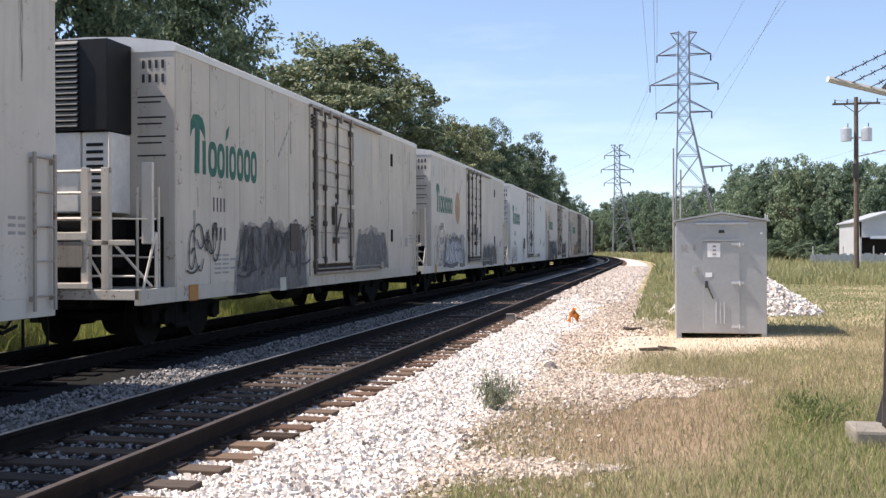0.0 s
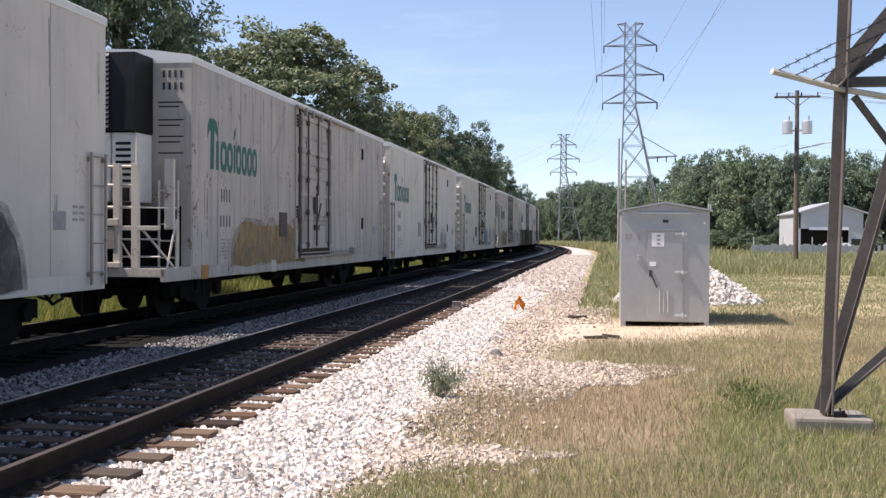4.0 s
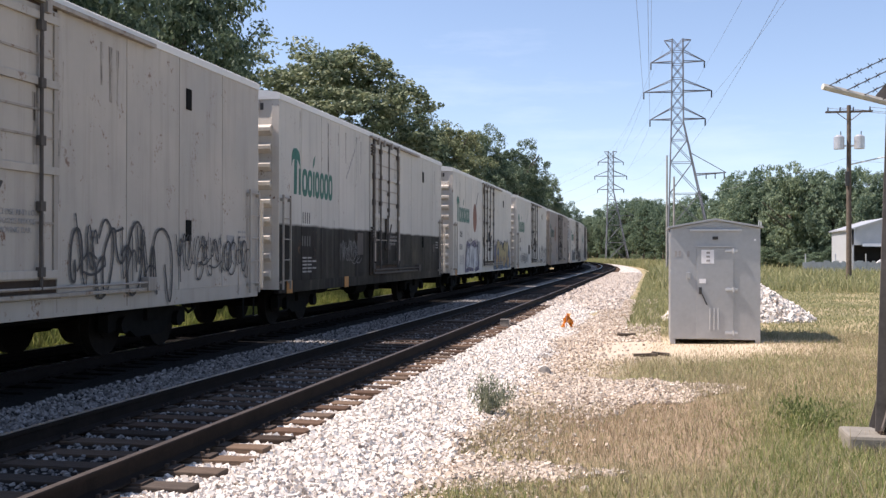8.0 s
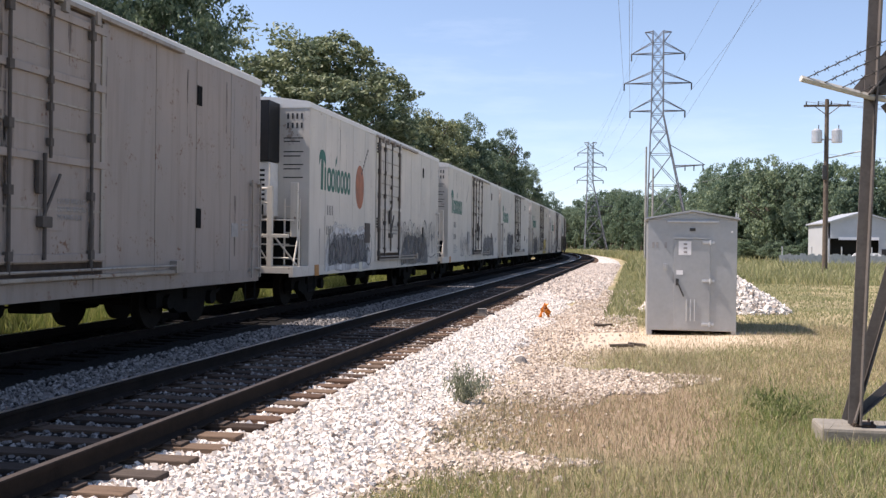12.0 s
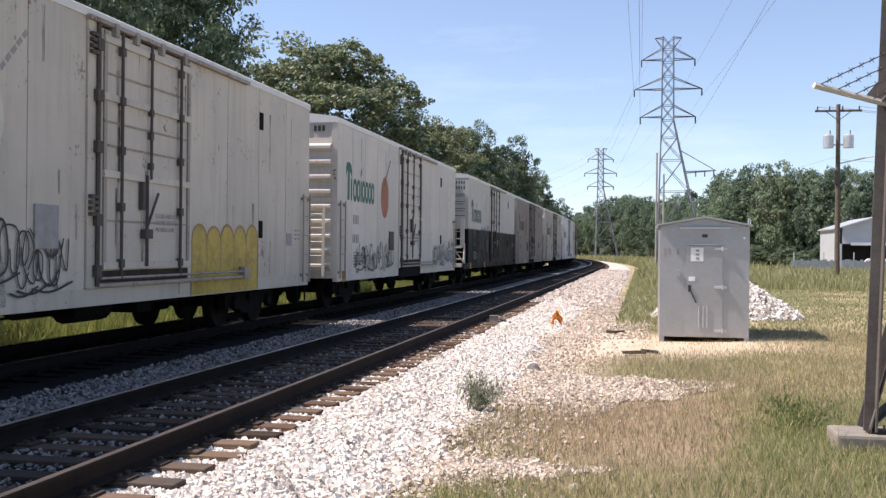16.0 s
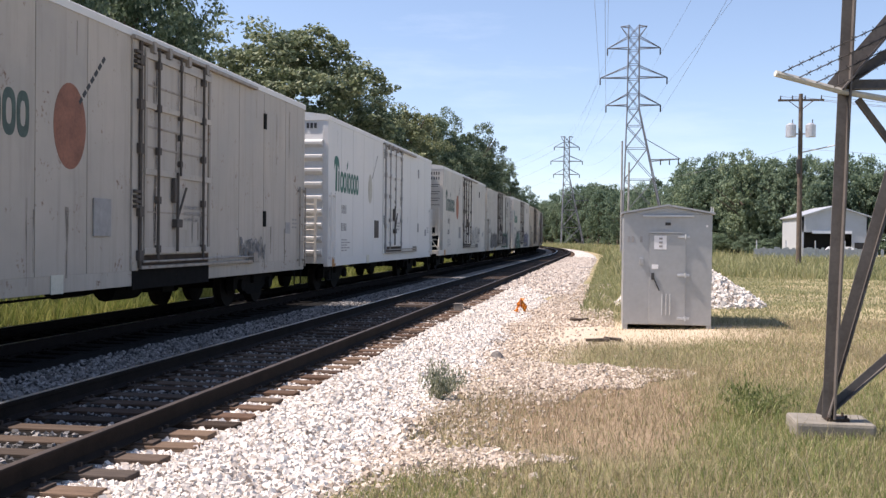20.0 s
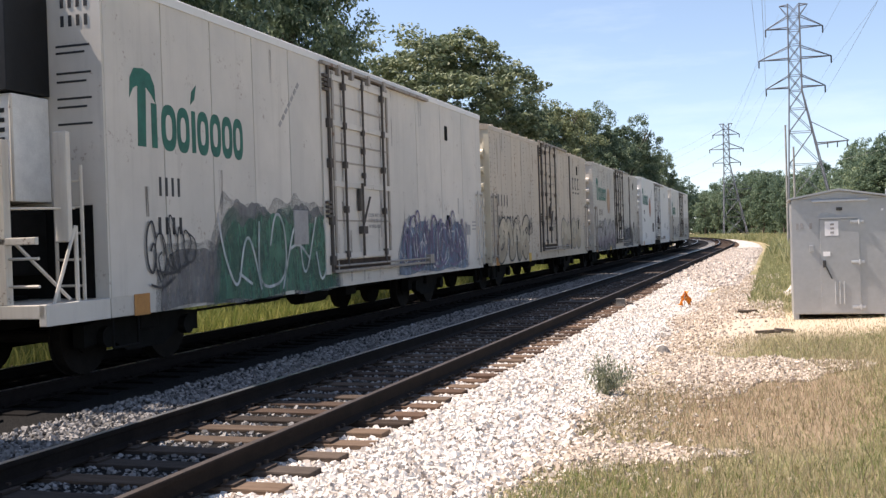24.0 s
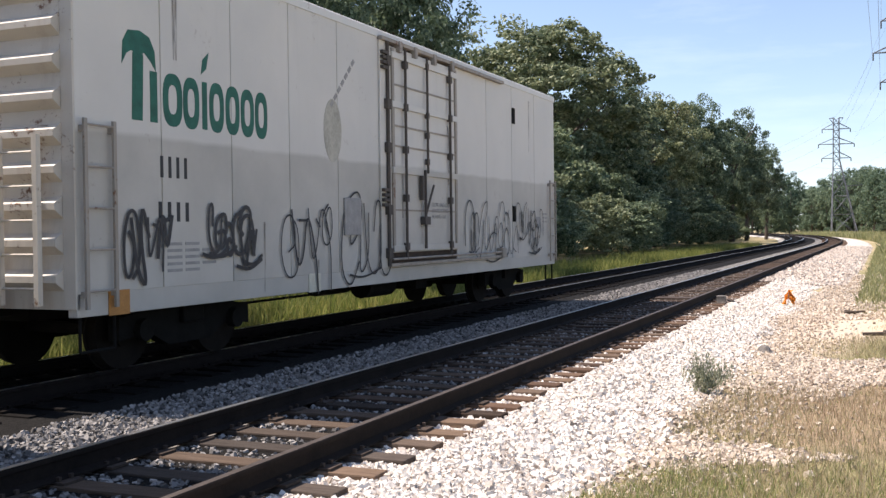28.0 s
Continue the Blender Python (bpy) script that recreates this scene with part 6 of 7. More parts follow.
def lettering(car, text, y, z, size, mat, leading=1.05):
    for k, line in enumerate(text):
        cu = bpy.data.curves.new("stencil", "FONT")
        cu.body, cu.size, cu.extrude = line, size, 0.0015
        cu.materials.append(MATS[mat])
        ob = new("stencil", cu)
        ob.parent = car
        ob.matrix_basis = Matrix.Translation((SIDE + 0.062, y, z - k * size * leading)) @ Euler((radians(90), 0, radians(90))).to_matrix().to_4x4()


LABELS = {
    "paint_white": "white insulated rail car with streaked paint", "paint_clean": "clean bright white insulated rail car",
    "paint_cream": "cream-white insulated rail car with stained paint", "paint_dull": "dull warm-grey insulated rail car with stains", "paint_grimy": "grimy rail car with brown streaked sides",
    "paint_brown": "dull brown-grey insulated rail car", "paint_brown_dark": "dark brown-grey insulated rail car with rust stains", "paint_two_tone": "rail car, white above and dark grey below", "paint_two_tone_low": "stained rail car, white above and dark brown below",
    "paint_band": "white rail car with a greyer lower half", "paint_tan": "tan riveted rail boxcar with rust stains", "paint_off_white": "dirty off-white riveted rail boxcar",
}


def common_ends(car, kind, y0, y1, paint, length, top):
    for s, y in ((-1, y0), (1, y1)):
        cy = (length / 2 - 1.06) * s
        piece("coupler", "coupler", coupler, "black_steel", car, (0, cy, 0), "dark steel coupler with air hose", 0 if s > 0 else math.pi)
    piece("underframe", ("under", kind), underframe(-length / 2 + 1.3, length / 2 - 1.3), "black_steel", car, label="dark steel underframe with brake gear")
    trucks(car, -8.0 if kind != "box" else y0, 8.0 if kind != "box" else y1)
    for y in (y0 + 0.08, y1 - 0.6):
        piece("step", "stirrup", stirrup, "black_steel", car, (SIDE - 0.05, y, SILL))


def reefer_end(car, y0, paint):
    """The open end platform with the cooling unit."""
    bm = bmesh.new()
    box(bm, -SIDE + 0.01, SIDE - 0.01, y0 - 0.02, y0 + 0.05, 0.95, TOP - 0.08)
    part("end_wall", bm, paint, car, "flat pale end wall")
    # Thin near-black sheet over the lower end wall.
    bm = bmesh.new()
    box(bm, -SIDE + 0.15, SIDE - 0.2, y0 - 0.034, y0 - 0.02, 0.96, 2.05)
    part("end_recess", bm, "black_steel", car, "near-black sheet over the lower part of the end wall")
    def housing(bm):
        box(bm, -0.95, 0.78, -0.75, -0.03, 3.35, TOP - 0.06, 0.01)
    def louvres(bm):
        for k in range(16):
            z = 3.40 + k * 0.083
            prism_x = [(-0.80, z), (-0.752, z + 0.05), (-0.752, z + 0.062), (-0.80, z + 0.012)]
            lo = [bm.verts.new((-0.92, y, q)) for y, q in prism_x]
            hi = [bm.verts.new((0.30, y, q)) for y, q in prism_x]
            for i in range(4):
                bm.faces.new((lo[i], lo[(i + 1) % 4], hi[(i + 1) % 4], hi[i]))
    def lower_unit(bm):
        box(bm, -0.95, 0.28, -0.70, -0.03, 2.1, 3.33, 0.03)
        box(bm, 0.30, 0.76, -0.66, -0.03, 2.1, 3.33, 0.02)
    def slots(bm):
        for k in range(7):
            box(bm, 0.38, 0.66, -0.672, -0.662, 2.45 + k * 0.11, 2.50 + k * 0.11)
        box(bm, 0.38, 0.64, -0.70, -0.66, 2.12, 2.36, 0.02)
    def fuel_tank(bm):
        box(bm, -0.9, 0.7, -0.95, -0.05, 1.25, 2.0, 0.05)
    def deck(bm):
        box(bm, -SIDE + 0.02, SIDE - 0.02, -1.12, -0.02, 0.80, 0.95, 0.01)
    def sill_apron(bm):
        box(bm, SIDE - 0.10, SIDE, -1.12, -0.02, SILL, 0.955, 0.008)
    def post(bm):
        box(bm, -0.06, 0.06, -1.12, -1.02, 0.95, 2.75, 0.006)
    for x in (-1.3, -0.55, 0.62, 0.95):
        piece("railing_post", ("m", "post"), post, "paint_railing", car, (x, y0, 0), "cream steel railing post")
    def corner_guard(bm):
        box(bm, SIDE - 0.26, SIDE - 0.08, -0.62, -0.54, 1.62, 2.86, 0.02)
        rod(bm, (SIDE - 0.08, -0.5, 0.95), (SIDE - 0.08, -0.5, 1.8), 0.025, 6)
        rod(bm, (SIDE - 0.08, -0.9, 0.95), (SIDE - 0.08, -0.5, 1.8), 0.02, 6)
    def rails(bm):
        for z in (2.0, 2.38, 2.7):
            rod(bm, (-1.35, -1.07, z), (0.95, -1.07, z), 0.028, 6)
        for z in (1.15, 1.45):
            rod(bm, (0.62, -1.07, z), (1.4, -1.07, z), 0.018, 6)
        for z in (1.12, 1.42, 1.72, 2.02, 2.32):
            rod(bm, (1.02, -0.30, z), (1.38, -0.30, z), 0.016, 6)
        for x in (1.02, 1.38):
            rod(bm, (x, -0.30, 0.95), (x, -0.30, 2.5), 0.022, 6)
        rod(bm, (0.95, -1.07, 1.75), (1.42, -0.6, 0.98), 0.022, 6)
        rod(bm, (0.62, -1.07, 1.5), (0.95, -1.07, 1.0), 0.018, 6)
        rod(bm, (0.80, -0.72, 2.1), (0.80, -0.72, 3.3), 0.02, 6)
        rod(bm, (0.95, -1.07, 2.0), (SIDE - 0.08, -0.5, 2.0), 0.016, 6)
    def walkway(bm):
        box(bm, -0.52, 0.60, -1.13, -1.10, 1.28, 1.66, 0.01)

    def gate_beam(bm):
        box(bm, -1.35, 0.66, -1.14, -1.03, 1.68, 1.80, 0.01)
        box(bm, -0.62, 0.70, -1.16, -1.04, 0.96, 1.05, 0.01)
        box(bm, 0.66, 1.40, -1.12, -1.06, 1.60, 1.68, 0.01)

    def side_plate(bm):
        box(bm, -1.42, -1.16, -1.18, -1.13, 1.62, 2.90, 0.02)
    for nm, b, m, lab in (("unit_housing", housing, "louvre_black", "black cooling unit housing"), ("lower_unit", lower_unit, "unit_white", "white engine casing"), ("fuel_tank", fuel_tank, "black_steel", ""),
                          ("platform", deck, "paint_railing", ""), ("apron", sill_apron, paint, ""), ("corner_guard", corner_guard, "paint_railing", ""),
                          ("railing", rails, "paint_railing", "thin pale handrails"), ("gate_beam", gate_beam, "paint_railing", ""), ("side_plate", side_plate, "paint_railing", ""), ("back_board", walkway, "paint_hardware", "")):
        ob = piece(nm, ("m", nm), b, m, car, (0, y0, 0), lab)
        if nm == "unit_housing":
            piece("louvre_grille", ("m", "louvres"), louvres, "seam_grey", ob)
        if nm == "lower_unit":
            piece("vent", ("m", "slots"), slots, "louvre_black", ob)
    def end_print(bm):
        for z, n in ((4.38, 4), (4.16, 4)):
            for k in range(n):
                box(bm, 0.96 + k * 0.11, 1.005 + k * 0.11, -0.026, -0.02, z, z + 0.13)
        for z in (3.92, 3.84, 3.6, 3.5, 3.3, 3.2, 3.0):
            box(bm, 0.88, 1.36 - 0.1 * (z * 10 % 3) / 3, -0.026, -0.02, z, z + 0.025)
    piece("end_marking", ("m", "notes"), end_print, "mark_black", car, (0, y0, 0), "printed marks as plain bars")


def side_ladder(bm):
    """A short ladder standing off the side, 0.42 wide, from the sill up."""
    for y in (0.0, 0.42):
        box(bm, SIDE + 0.045, SIDE + 0.075, y - 0.022, y + 0.022, 0.80, 2.72)
        for z in (0.95, 2.62):
            box(bm, SIDE - 0.005, SIDE + 0.05, y - 0.03, y + 0.03, z - 0.03, z + 0.03)
    for z in (0.98, 1.40, 1.82, 2.24, 2.66):
        rod(bm, (SIDE + 0.06, 0.0, z), (SIDE + 0.06, 0.42, z), 0.014, 6)


def rust_streaks(car, rng, door_y, y0, y1, amount):
    """Stains that run down from the door's ironwork, the panel seams and the roof's edge."""
    bm = bmesh.new()
    for k in range(amount):
        if rng.random() < 0.6:
            y, top = door_y + rng.choice((-0.2, -0.1, 0.45, 0.5, 1.36, 2.36, 2.4, 2.87)) + rng.gauss(0, 0.06), rng.uniform(1.6, 4.4)
        else:
            y, top = rng.uniform(y0 + 0.15, y1 - 0.2), rng.choice((rng.uniform(4.2, 4.6), rng.uniform(1.1, 2.6)))
        long, w = rng.uniform(0.3, 1.3), rng.uniform(0.03, 0.11)
        low = max(0.78, top - long)
        out = 0.0012 + 0.00035 * (k % 9)
        x = SIDE + out if not door_y - 0.02 < y < door_y + 2.82 else SIDE + 0.0455 + out
        a = [bm.verts.new((x, y + dy, z)) for dy, z in ((-w / 2, top), (w / 2, top), (w * 0.3, low), (-w * 0.3, low))]
        bm.faces.new(a)
    tagged(part("rust_stain", bm, "rust_streak", car, "dark rusty stains running down"), kind="stuff")


# shifts along single cars, in metres: door, sign, fruit, straw, marks
SHIFTS = {
    1: (0.0, -0.2, 0.0, -0.2, -0.05), 10: (0.0, 0.0, 0.35, 0.3, 0.0), 17: (-0.27, 0.0, 0.25, 0.0, 0.0), 19: (0.0, 0.4, 0.5, 0.55, 0.3),
    20: (0.1, 0.45, 0.5, 0.6, 0.3), 21: (0.0, -0.15, 0.42, 0.55, 0.0), 24: (-0.2, -0.22, 0.0, -0.15, -0.35), 26: (0.0, 0.07, -0.22, 0.0, 0.0),
    27: (-0.18, -0.40, -0.36, -0.05, -0.60), 28: (0.0, 0.0, 0.75, 0.55, -0.1),
}
DARK_SILL = (17, 19, 20, 27)
STAINS = {"paint_clean": 10, "paint_band": 14, "paint_white": 34, "paint_two_tone": 30, "paint_cream": 46, "paint_dull": 50, "paint_brown": 50, "paint_two_tone_low": 60}


def rail_car(kind, paint, orange, index, art):
    length, y0, y1 = spec(kind)
    top = 4.63 if kind == "box" else TOP
    names = {"box": "boxcar", "reefer": "refrigerator_car", "plain": "insulated_car"}
    car = empty(names[kind], pose(FAR_TRACK, 0, 0), LABELS[paint] + {"reefer": " with end cooling unit", "plain": " with ribbed end", "box": ""}[kind], "rail car", "cars of the train")
    piece("body", ("core", kind), core(y0, y1, top), paint, car)
    shift_door, shift_sign, shift_fruit, shift_straw, shift_marks = SHIFTS.get(index, (0.0,) * 5)
    door_y = y0 + {"box": 6.45, "reefer": 6.5, "plain": 6.97}[kind] + shift_door
    narrow = 0.82 if kind == "box" else 1.0
    a, b = door_y - 0.32 * narrow, door_y + 2.93 * narrow
    for start, stop, k in ((y0, a, 5), (b, y1, 4)):
        w = (stop - start) / k
        for i in range(k):
            piece("side_panel", ("panel", round(w, 3), top), panel(w, top), paint, car, (0, start + i * w, 0))
        piece("side_panel", ("panel", 16 if kind != "box" else 15), panel(y1 - y0, top), paint, car, (0, y1, 0), turn=math.pi) if start == y0 else None
    piece("roof", ("roof", kind), roof(y0 - 0.03, y1 + 0.03, top), "paint_roof" if kind != "box" else paint, car, label="low arched roof")
    if kind == "box":
        for k in range(14):
            piece("roof_rib", "roof_rib", roof_rib(top), paint, car, (0, y0 + 0.35 + 1.05 * k, 0))
    common_ends(car, kind, y0, y1, paint, length, top)
    hardware = "paint_hardware" if paint not in ("paint_clean",) else paint
    if kind == "reefer":
        reefer_end(car, y0, paint)
    else:
        end = {"paint_clean": "paint_clean", "paint_brown": "paint_end_brown", "paint_brown_dark": "paint_end_brown", "paint_tan": "paint_end_cream"}.get(paint, "paint_end")
        piece("ribbed_end", ("end", kind), ribbed_end(9 if kind == "plain" else 7, top, 0.12 if kind == "plain" else 0.17), end, car, (0, y0, 0), "pressed steel end with wide ribs")
        piece("ladder", ("ladder", kind), ladder(0.5, 0.85, 2.55, 5), "paint_railing", car, (0.98, y0 - 0.22, 0), "steel end ladder")
        piece("ladder", ("ladder", kind), ladder(0.5, 0.85, 2.55, 5), hardware, car, (-0.98, y0 - 0.22, 0), "steel end ladder")
        def end_bars(bm):
            for k in range(8):
                if k != 4:
                    box(bm, 0.38 + 0.105 * k, 0.45 + 0.105 * k, -0.018, -0.012, top - 0.36, top - 0.22)
        piece("end_marking", ("endbars", kind), end_bars, "mark_black", car, (0, y0 - 0.004, 0), "printed marks as plain bars")
        def crossover(bm):
            box(bm, -0.75, 0.7, -0.5, -0.18, 0.98, 1.03)
            rod(bm, (-0.75, -0.3, 1.7), (0.73, -0.3, 1.7), 0.02, 6)
            rod(bm, (-0.3, -0.35, 1.5), (-0.3, -0.15, 1.5), 0.28, 16)
        piece("brake_platform", "crossover", crossover, hardware, car, (0, y0, 0), "narrow end platform with a brake wheel")
    piece("ribbed_end", ("end", "plain"), ribbed_end(9, TOP), "paint_end", car, (0, y1, 0), turn=math.pi) if kind != "box" else piece("ribbed_end", ("end", "box"), ribbed_end(7, top, 0.17), "paint_end", car, (0, y1, 0), turn=math.pi)
    for y in ((y0 + 0.08, y1 - 0.52) if index != 27 and kind != "reefer" else (y1 - 0.52,)):
        piece("side_ladder", "side_ladder", side_ladder, hardware if kind != "reefer" else paint, car, (0, y, 0), "weathered steel side ladder")
    # the plug door
    clean = paint == "paint_clean"
    before = set(car.children)
    piece("door_frame", "door_frame", door_frame, paint, car, (0, door_y, 0), "worn door frame")
    piece("hinge", "door_hinge", door_hinge, "plate_dark" if not clean else "mark_grey", car, (0, door_y, 0), "dark greasy door hinge")
    door = piece("door", "door_panel", door_panel, paint, car, (0, door_y, 0), "sliding plug door")
    for z in (1.27, 2.55, 3.62, 4.42):
        piece("door_bar", ("door_bar", z), door_bar(z), paint, door)
    for z in (1.9, 2.95, 3.28, 3.95):
        piece("door_seam", "thin_bar", thin_bar, "paint_hardware" if not clean else paint, door, (0, 0, z))
    for y in (0.48, 2.36):
        piece("locking_rod", "door_rod", door_rod, "plate_dark" if not clean else "mark_grey", door, (0, y, 0), "rusty locking rod")
    piece("locking_rod", "short_rod", short_rod, "plate_dark" if not clean else "mark_grey", door, (0, 1.36, 0), "rusty locking rod")
    for y in (0.08, 2.72):
        piece("door_stile", "door_stile", door_stile, "paint_hardware" if not clean else paint, door, (0, y, 0))
    piece("latch_plate", "latch_plate", latch_plate, paint, door)
    piece("latch", "door_latch", door_latch, "plate_dark", door, label="lever latch of the door")
    piece("door_jamb", "door_jamb", door_jamb, paint, car, (0, door_y, 0))
    piece("door_gap", "door_gap", door_shadow_gap, "dark_rust", car, (0, door_y, 0))
    if index in DARK_SILL:
        piece("door_sill", "door_sill", door_sill, "black_steel", car, (0, door_y, 0), "dark greasy sill under the door")
    piece("upper_track", "upper_track", upper_track, "paint_hardware", car, (0, door_y, 0))
    dark_low = paint.startswith("paint_two_tone")
    piece("lower_track", "lower_track", lower_track, "plate_dark" if dark_low else "paint_hardware", car, (0, door_y, 0))
    if kind == "box":
        for ob in set(car.children) - before:
            ob.scale.y = narrow

        def door_post(bm):
            box(bm, SIDE, SIDE + 0.035, -0.05, 0.05, 0.96, top - 0.12, 0.006)
        for y in (door_y - 0.32, door_y + 5.05):
            piece("door_post", "door_post", door_post, "plate_dark", car, (0, y, 0), "dark rusted upright beside the door")
    # plates, vents and reflectors
    def slot(bm):
        box(bm, SIDE, SIDE + 0.02, -0.09, 0.09, -0.17, 0.17, 0.006)
    def plate_box(bm):
        box(bm, SIDE, SIDE + 0.03, -0.26, 0.26, -0.28, 0.28, 0.01)
    def card(bm):
        box(bm, SIDE, SIDE + 0.008, -0.16, 0.16, -0.13, 0.13)
    piece("vent_slot", "slot", slot, "black_steel" if paint != "paint_clean" else "mark_grey", car, (0, y0 + 13.05, 4.02), "dark narrow vent")
    piece("vent_slot", "slot", slot, "black_steel" if paint != "paint_clean" else "mark_grey", car, (0, y0 + 13.05, 1.9), "dark narrow vent")
    if kind != "box":
        piece("card_holder", "plate_box", plate_box, "plate_dark" if index % 2 or dark_low else "mark_grey", car, (0, door_y - 1.25, 1.78), "framed waybill board")
        piece("placard", "card", card, "plate_dark" if dark_low else "mark_grey", car, (0, y1 - 1.3, 1.72))
    piece("reflector", "card", card, "reflector_orange", car, (0, y0 + 0.6, 0.84), "amber reflector strip")
    piece("reflector", "card", card, "reflector_yellow" if kind == "box" else "reflector_orange" if dark_low else "mark_pale", car, (0, y0 + 4.6, 0.84))
    rows = ((1.40, 2.18, 4, 0.24, 0.050, 0.09), (1.36, 1.69, 4, 0.22, 0.058, 0.10))
    if kind == "box":
        rows = ((0.84, 2.39, 4, 0.33, 0.075, 0.245), (0.82, 1.82, 6, 0.30, 0.075, 0.245)) if index != 26 else ((1.48, 2.32, 4, 0.28, 0.07, 0.22), (1.40, 1.80, 6, 0.29, 0.07, 0.15))
    if index == 27:
        rows = ((1.56, 2.60, 4, 0.23, 0.048, 0.077), (1.51, 2.12, 4, 0.21, 0.058, 0.10))
    for y, z, many, h, w, gap in rows:
        def stencil(bm):
            box(bm, SIDE, SIDE + 0.004, 0, w, 0, h)
        for k in range(many):
            piece("reporting_mark", ("bar", w, h), stencil, "mark_black" if kind == "box" or index in (10, 24, 27, 28) else "mark_dark_grey", car, (0, y0 + shift_marks + y + k * (w + gap), z), "stencilled mark as a plain bar")
    bm = bmesh.new()
    for k in range(5):
        marks(bm, y0 + 1.4, 1.42 - 0.075 * k, 2 + k % 2, 0.035, 0.26, 0.06)
    for k in range(3):
        marks(bm, y1 - 0.95, 1.9 - 0.09 * k, 2, 0.04, 0.14, 0.05)
    tagged(part("small_print", bm, "mark_grey", car, "rows of small print as plain bars"), kind="stuff")
    if kind != "box" or art == "boxlogo":
        add_sign(car, y0 + 0.70 + shift_sign, "mark_grey" if orange in ("mark_pale", "mark_stain", "mark_orange_faded", "") else "mark_black", {26: 0.22, 27: 0.38}.get(index, 0.0), y0 + 0.66 + shift_straw, "mark_green_faded" if paint in ("paint_brown", "paint_brown_dark", "paint_two_tone", "paint_dull") or index in (20, 22) else "mark_green")
    if kind == "box" and art != "boxlogo":
        def logo(bm):
            for k in range(3):
                y = y1 - 3.0 + k * 0.52
                prism(bm, [(y, 3.25), (y + 0.22, 3.25), (y + 0.22, 3.33), (y + 0.09, 3.33), (y + 0.09, 3.62), (y + 0.22, 3.62), (y + 0.22, 3.72), (y, 3.72)], SIDE, SIDE + 0.004)
                box(bm, SIDE, SIDE + 0.004, y, y + 0.24, 3.08, 3.16)
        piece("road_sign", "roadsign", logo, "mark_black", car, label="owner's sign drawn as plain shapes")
    if orange:
        bm = bmesh.new()
        prism(bm, oval(y0 + 4.42 + shift_fruit, 3.03, 0.43 if orange != "mark_stain" else 0.26, 0.60 if orange != "mark_stain" else 0.46, 28), SIDE, SIDE + 0.004)
        part("sign_fruit", bm, orange, car, "faded oval fruit shape" if orange in ("mark_pale", "mark_stain", "mark_orange_faded") else "round orange fruit shape")
    if kind == "box":
        def rivets(bm):
            for k in range(13):
                y = 0.55 + k * (y1 - y0 - 1.1) / 12
                if a - y0 - 0.1 < y < b - y0 + 0.1:
                    continue
                for i in range(26):
                    z = 1.0 + i * 0.135
                    box(bm, SIDE, SIDE + 0.010, y - 0.011, y + 0.011, z, z + 0.022)
            for k in range(26):
                z = 1.0 + k * 0.135
                box(bm, SIDE, SIDE + 0.012, 0.05, 0.075, z, z + 0.025)
        tagged(piece("rivets", "rivets", rivets, "seam_grey", car, (0, y0, 0)), kind="stuff")
    lettering(car, ("CLOSE AND LOCK", "DOORS BEFORE", "MOVING CAR"), door_y + 1.58, 1.98, 0.10, "mark_grey")
    rust_streaks(car, random.Random(700 + index), door_y, y0, y1, STAINS.get(paint, 70))
    return car, y0, y1, door_y


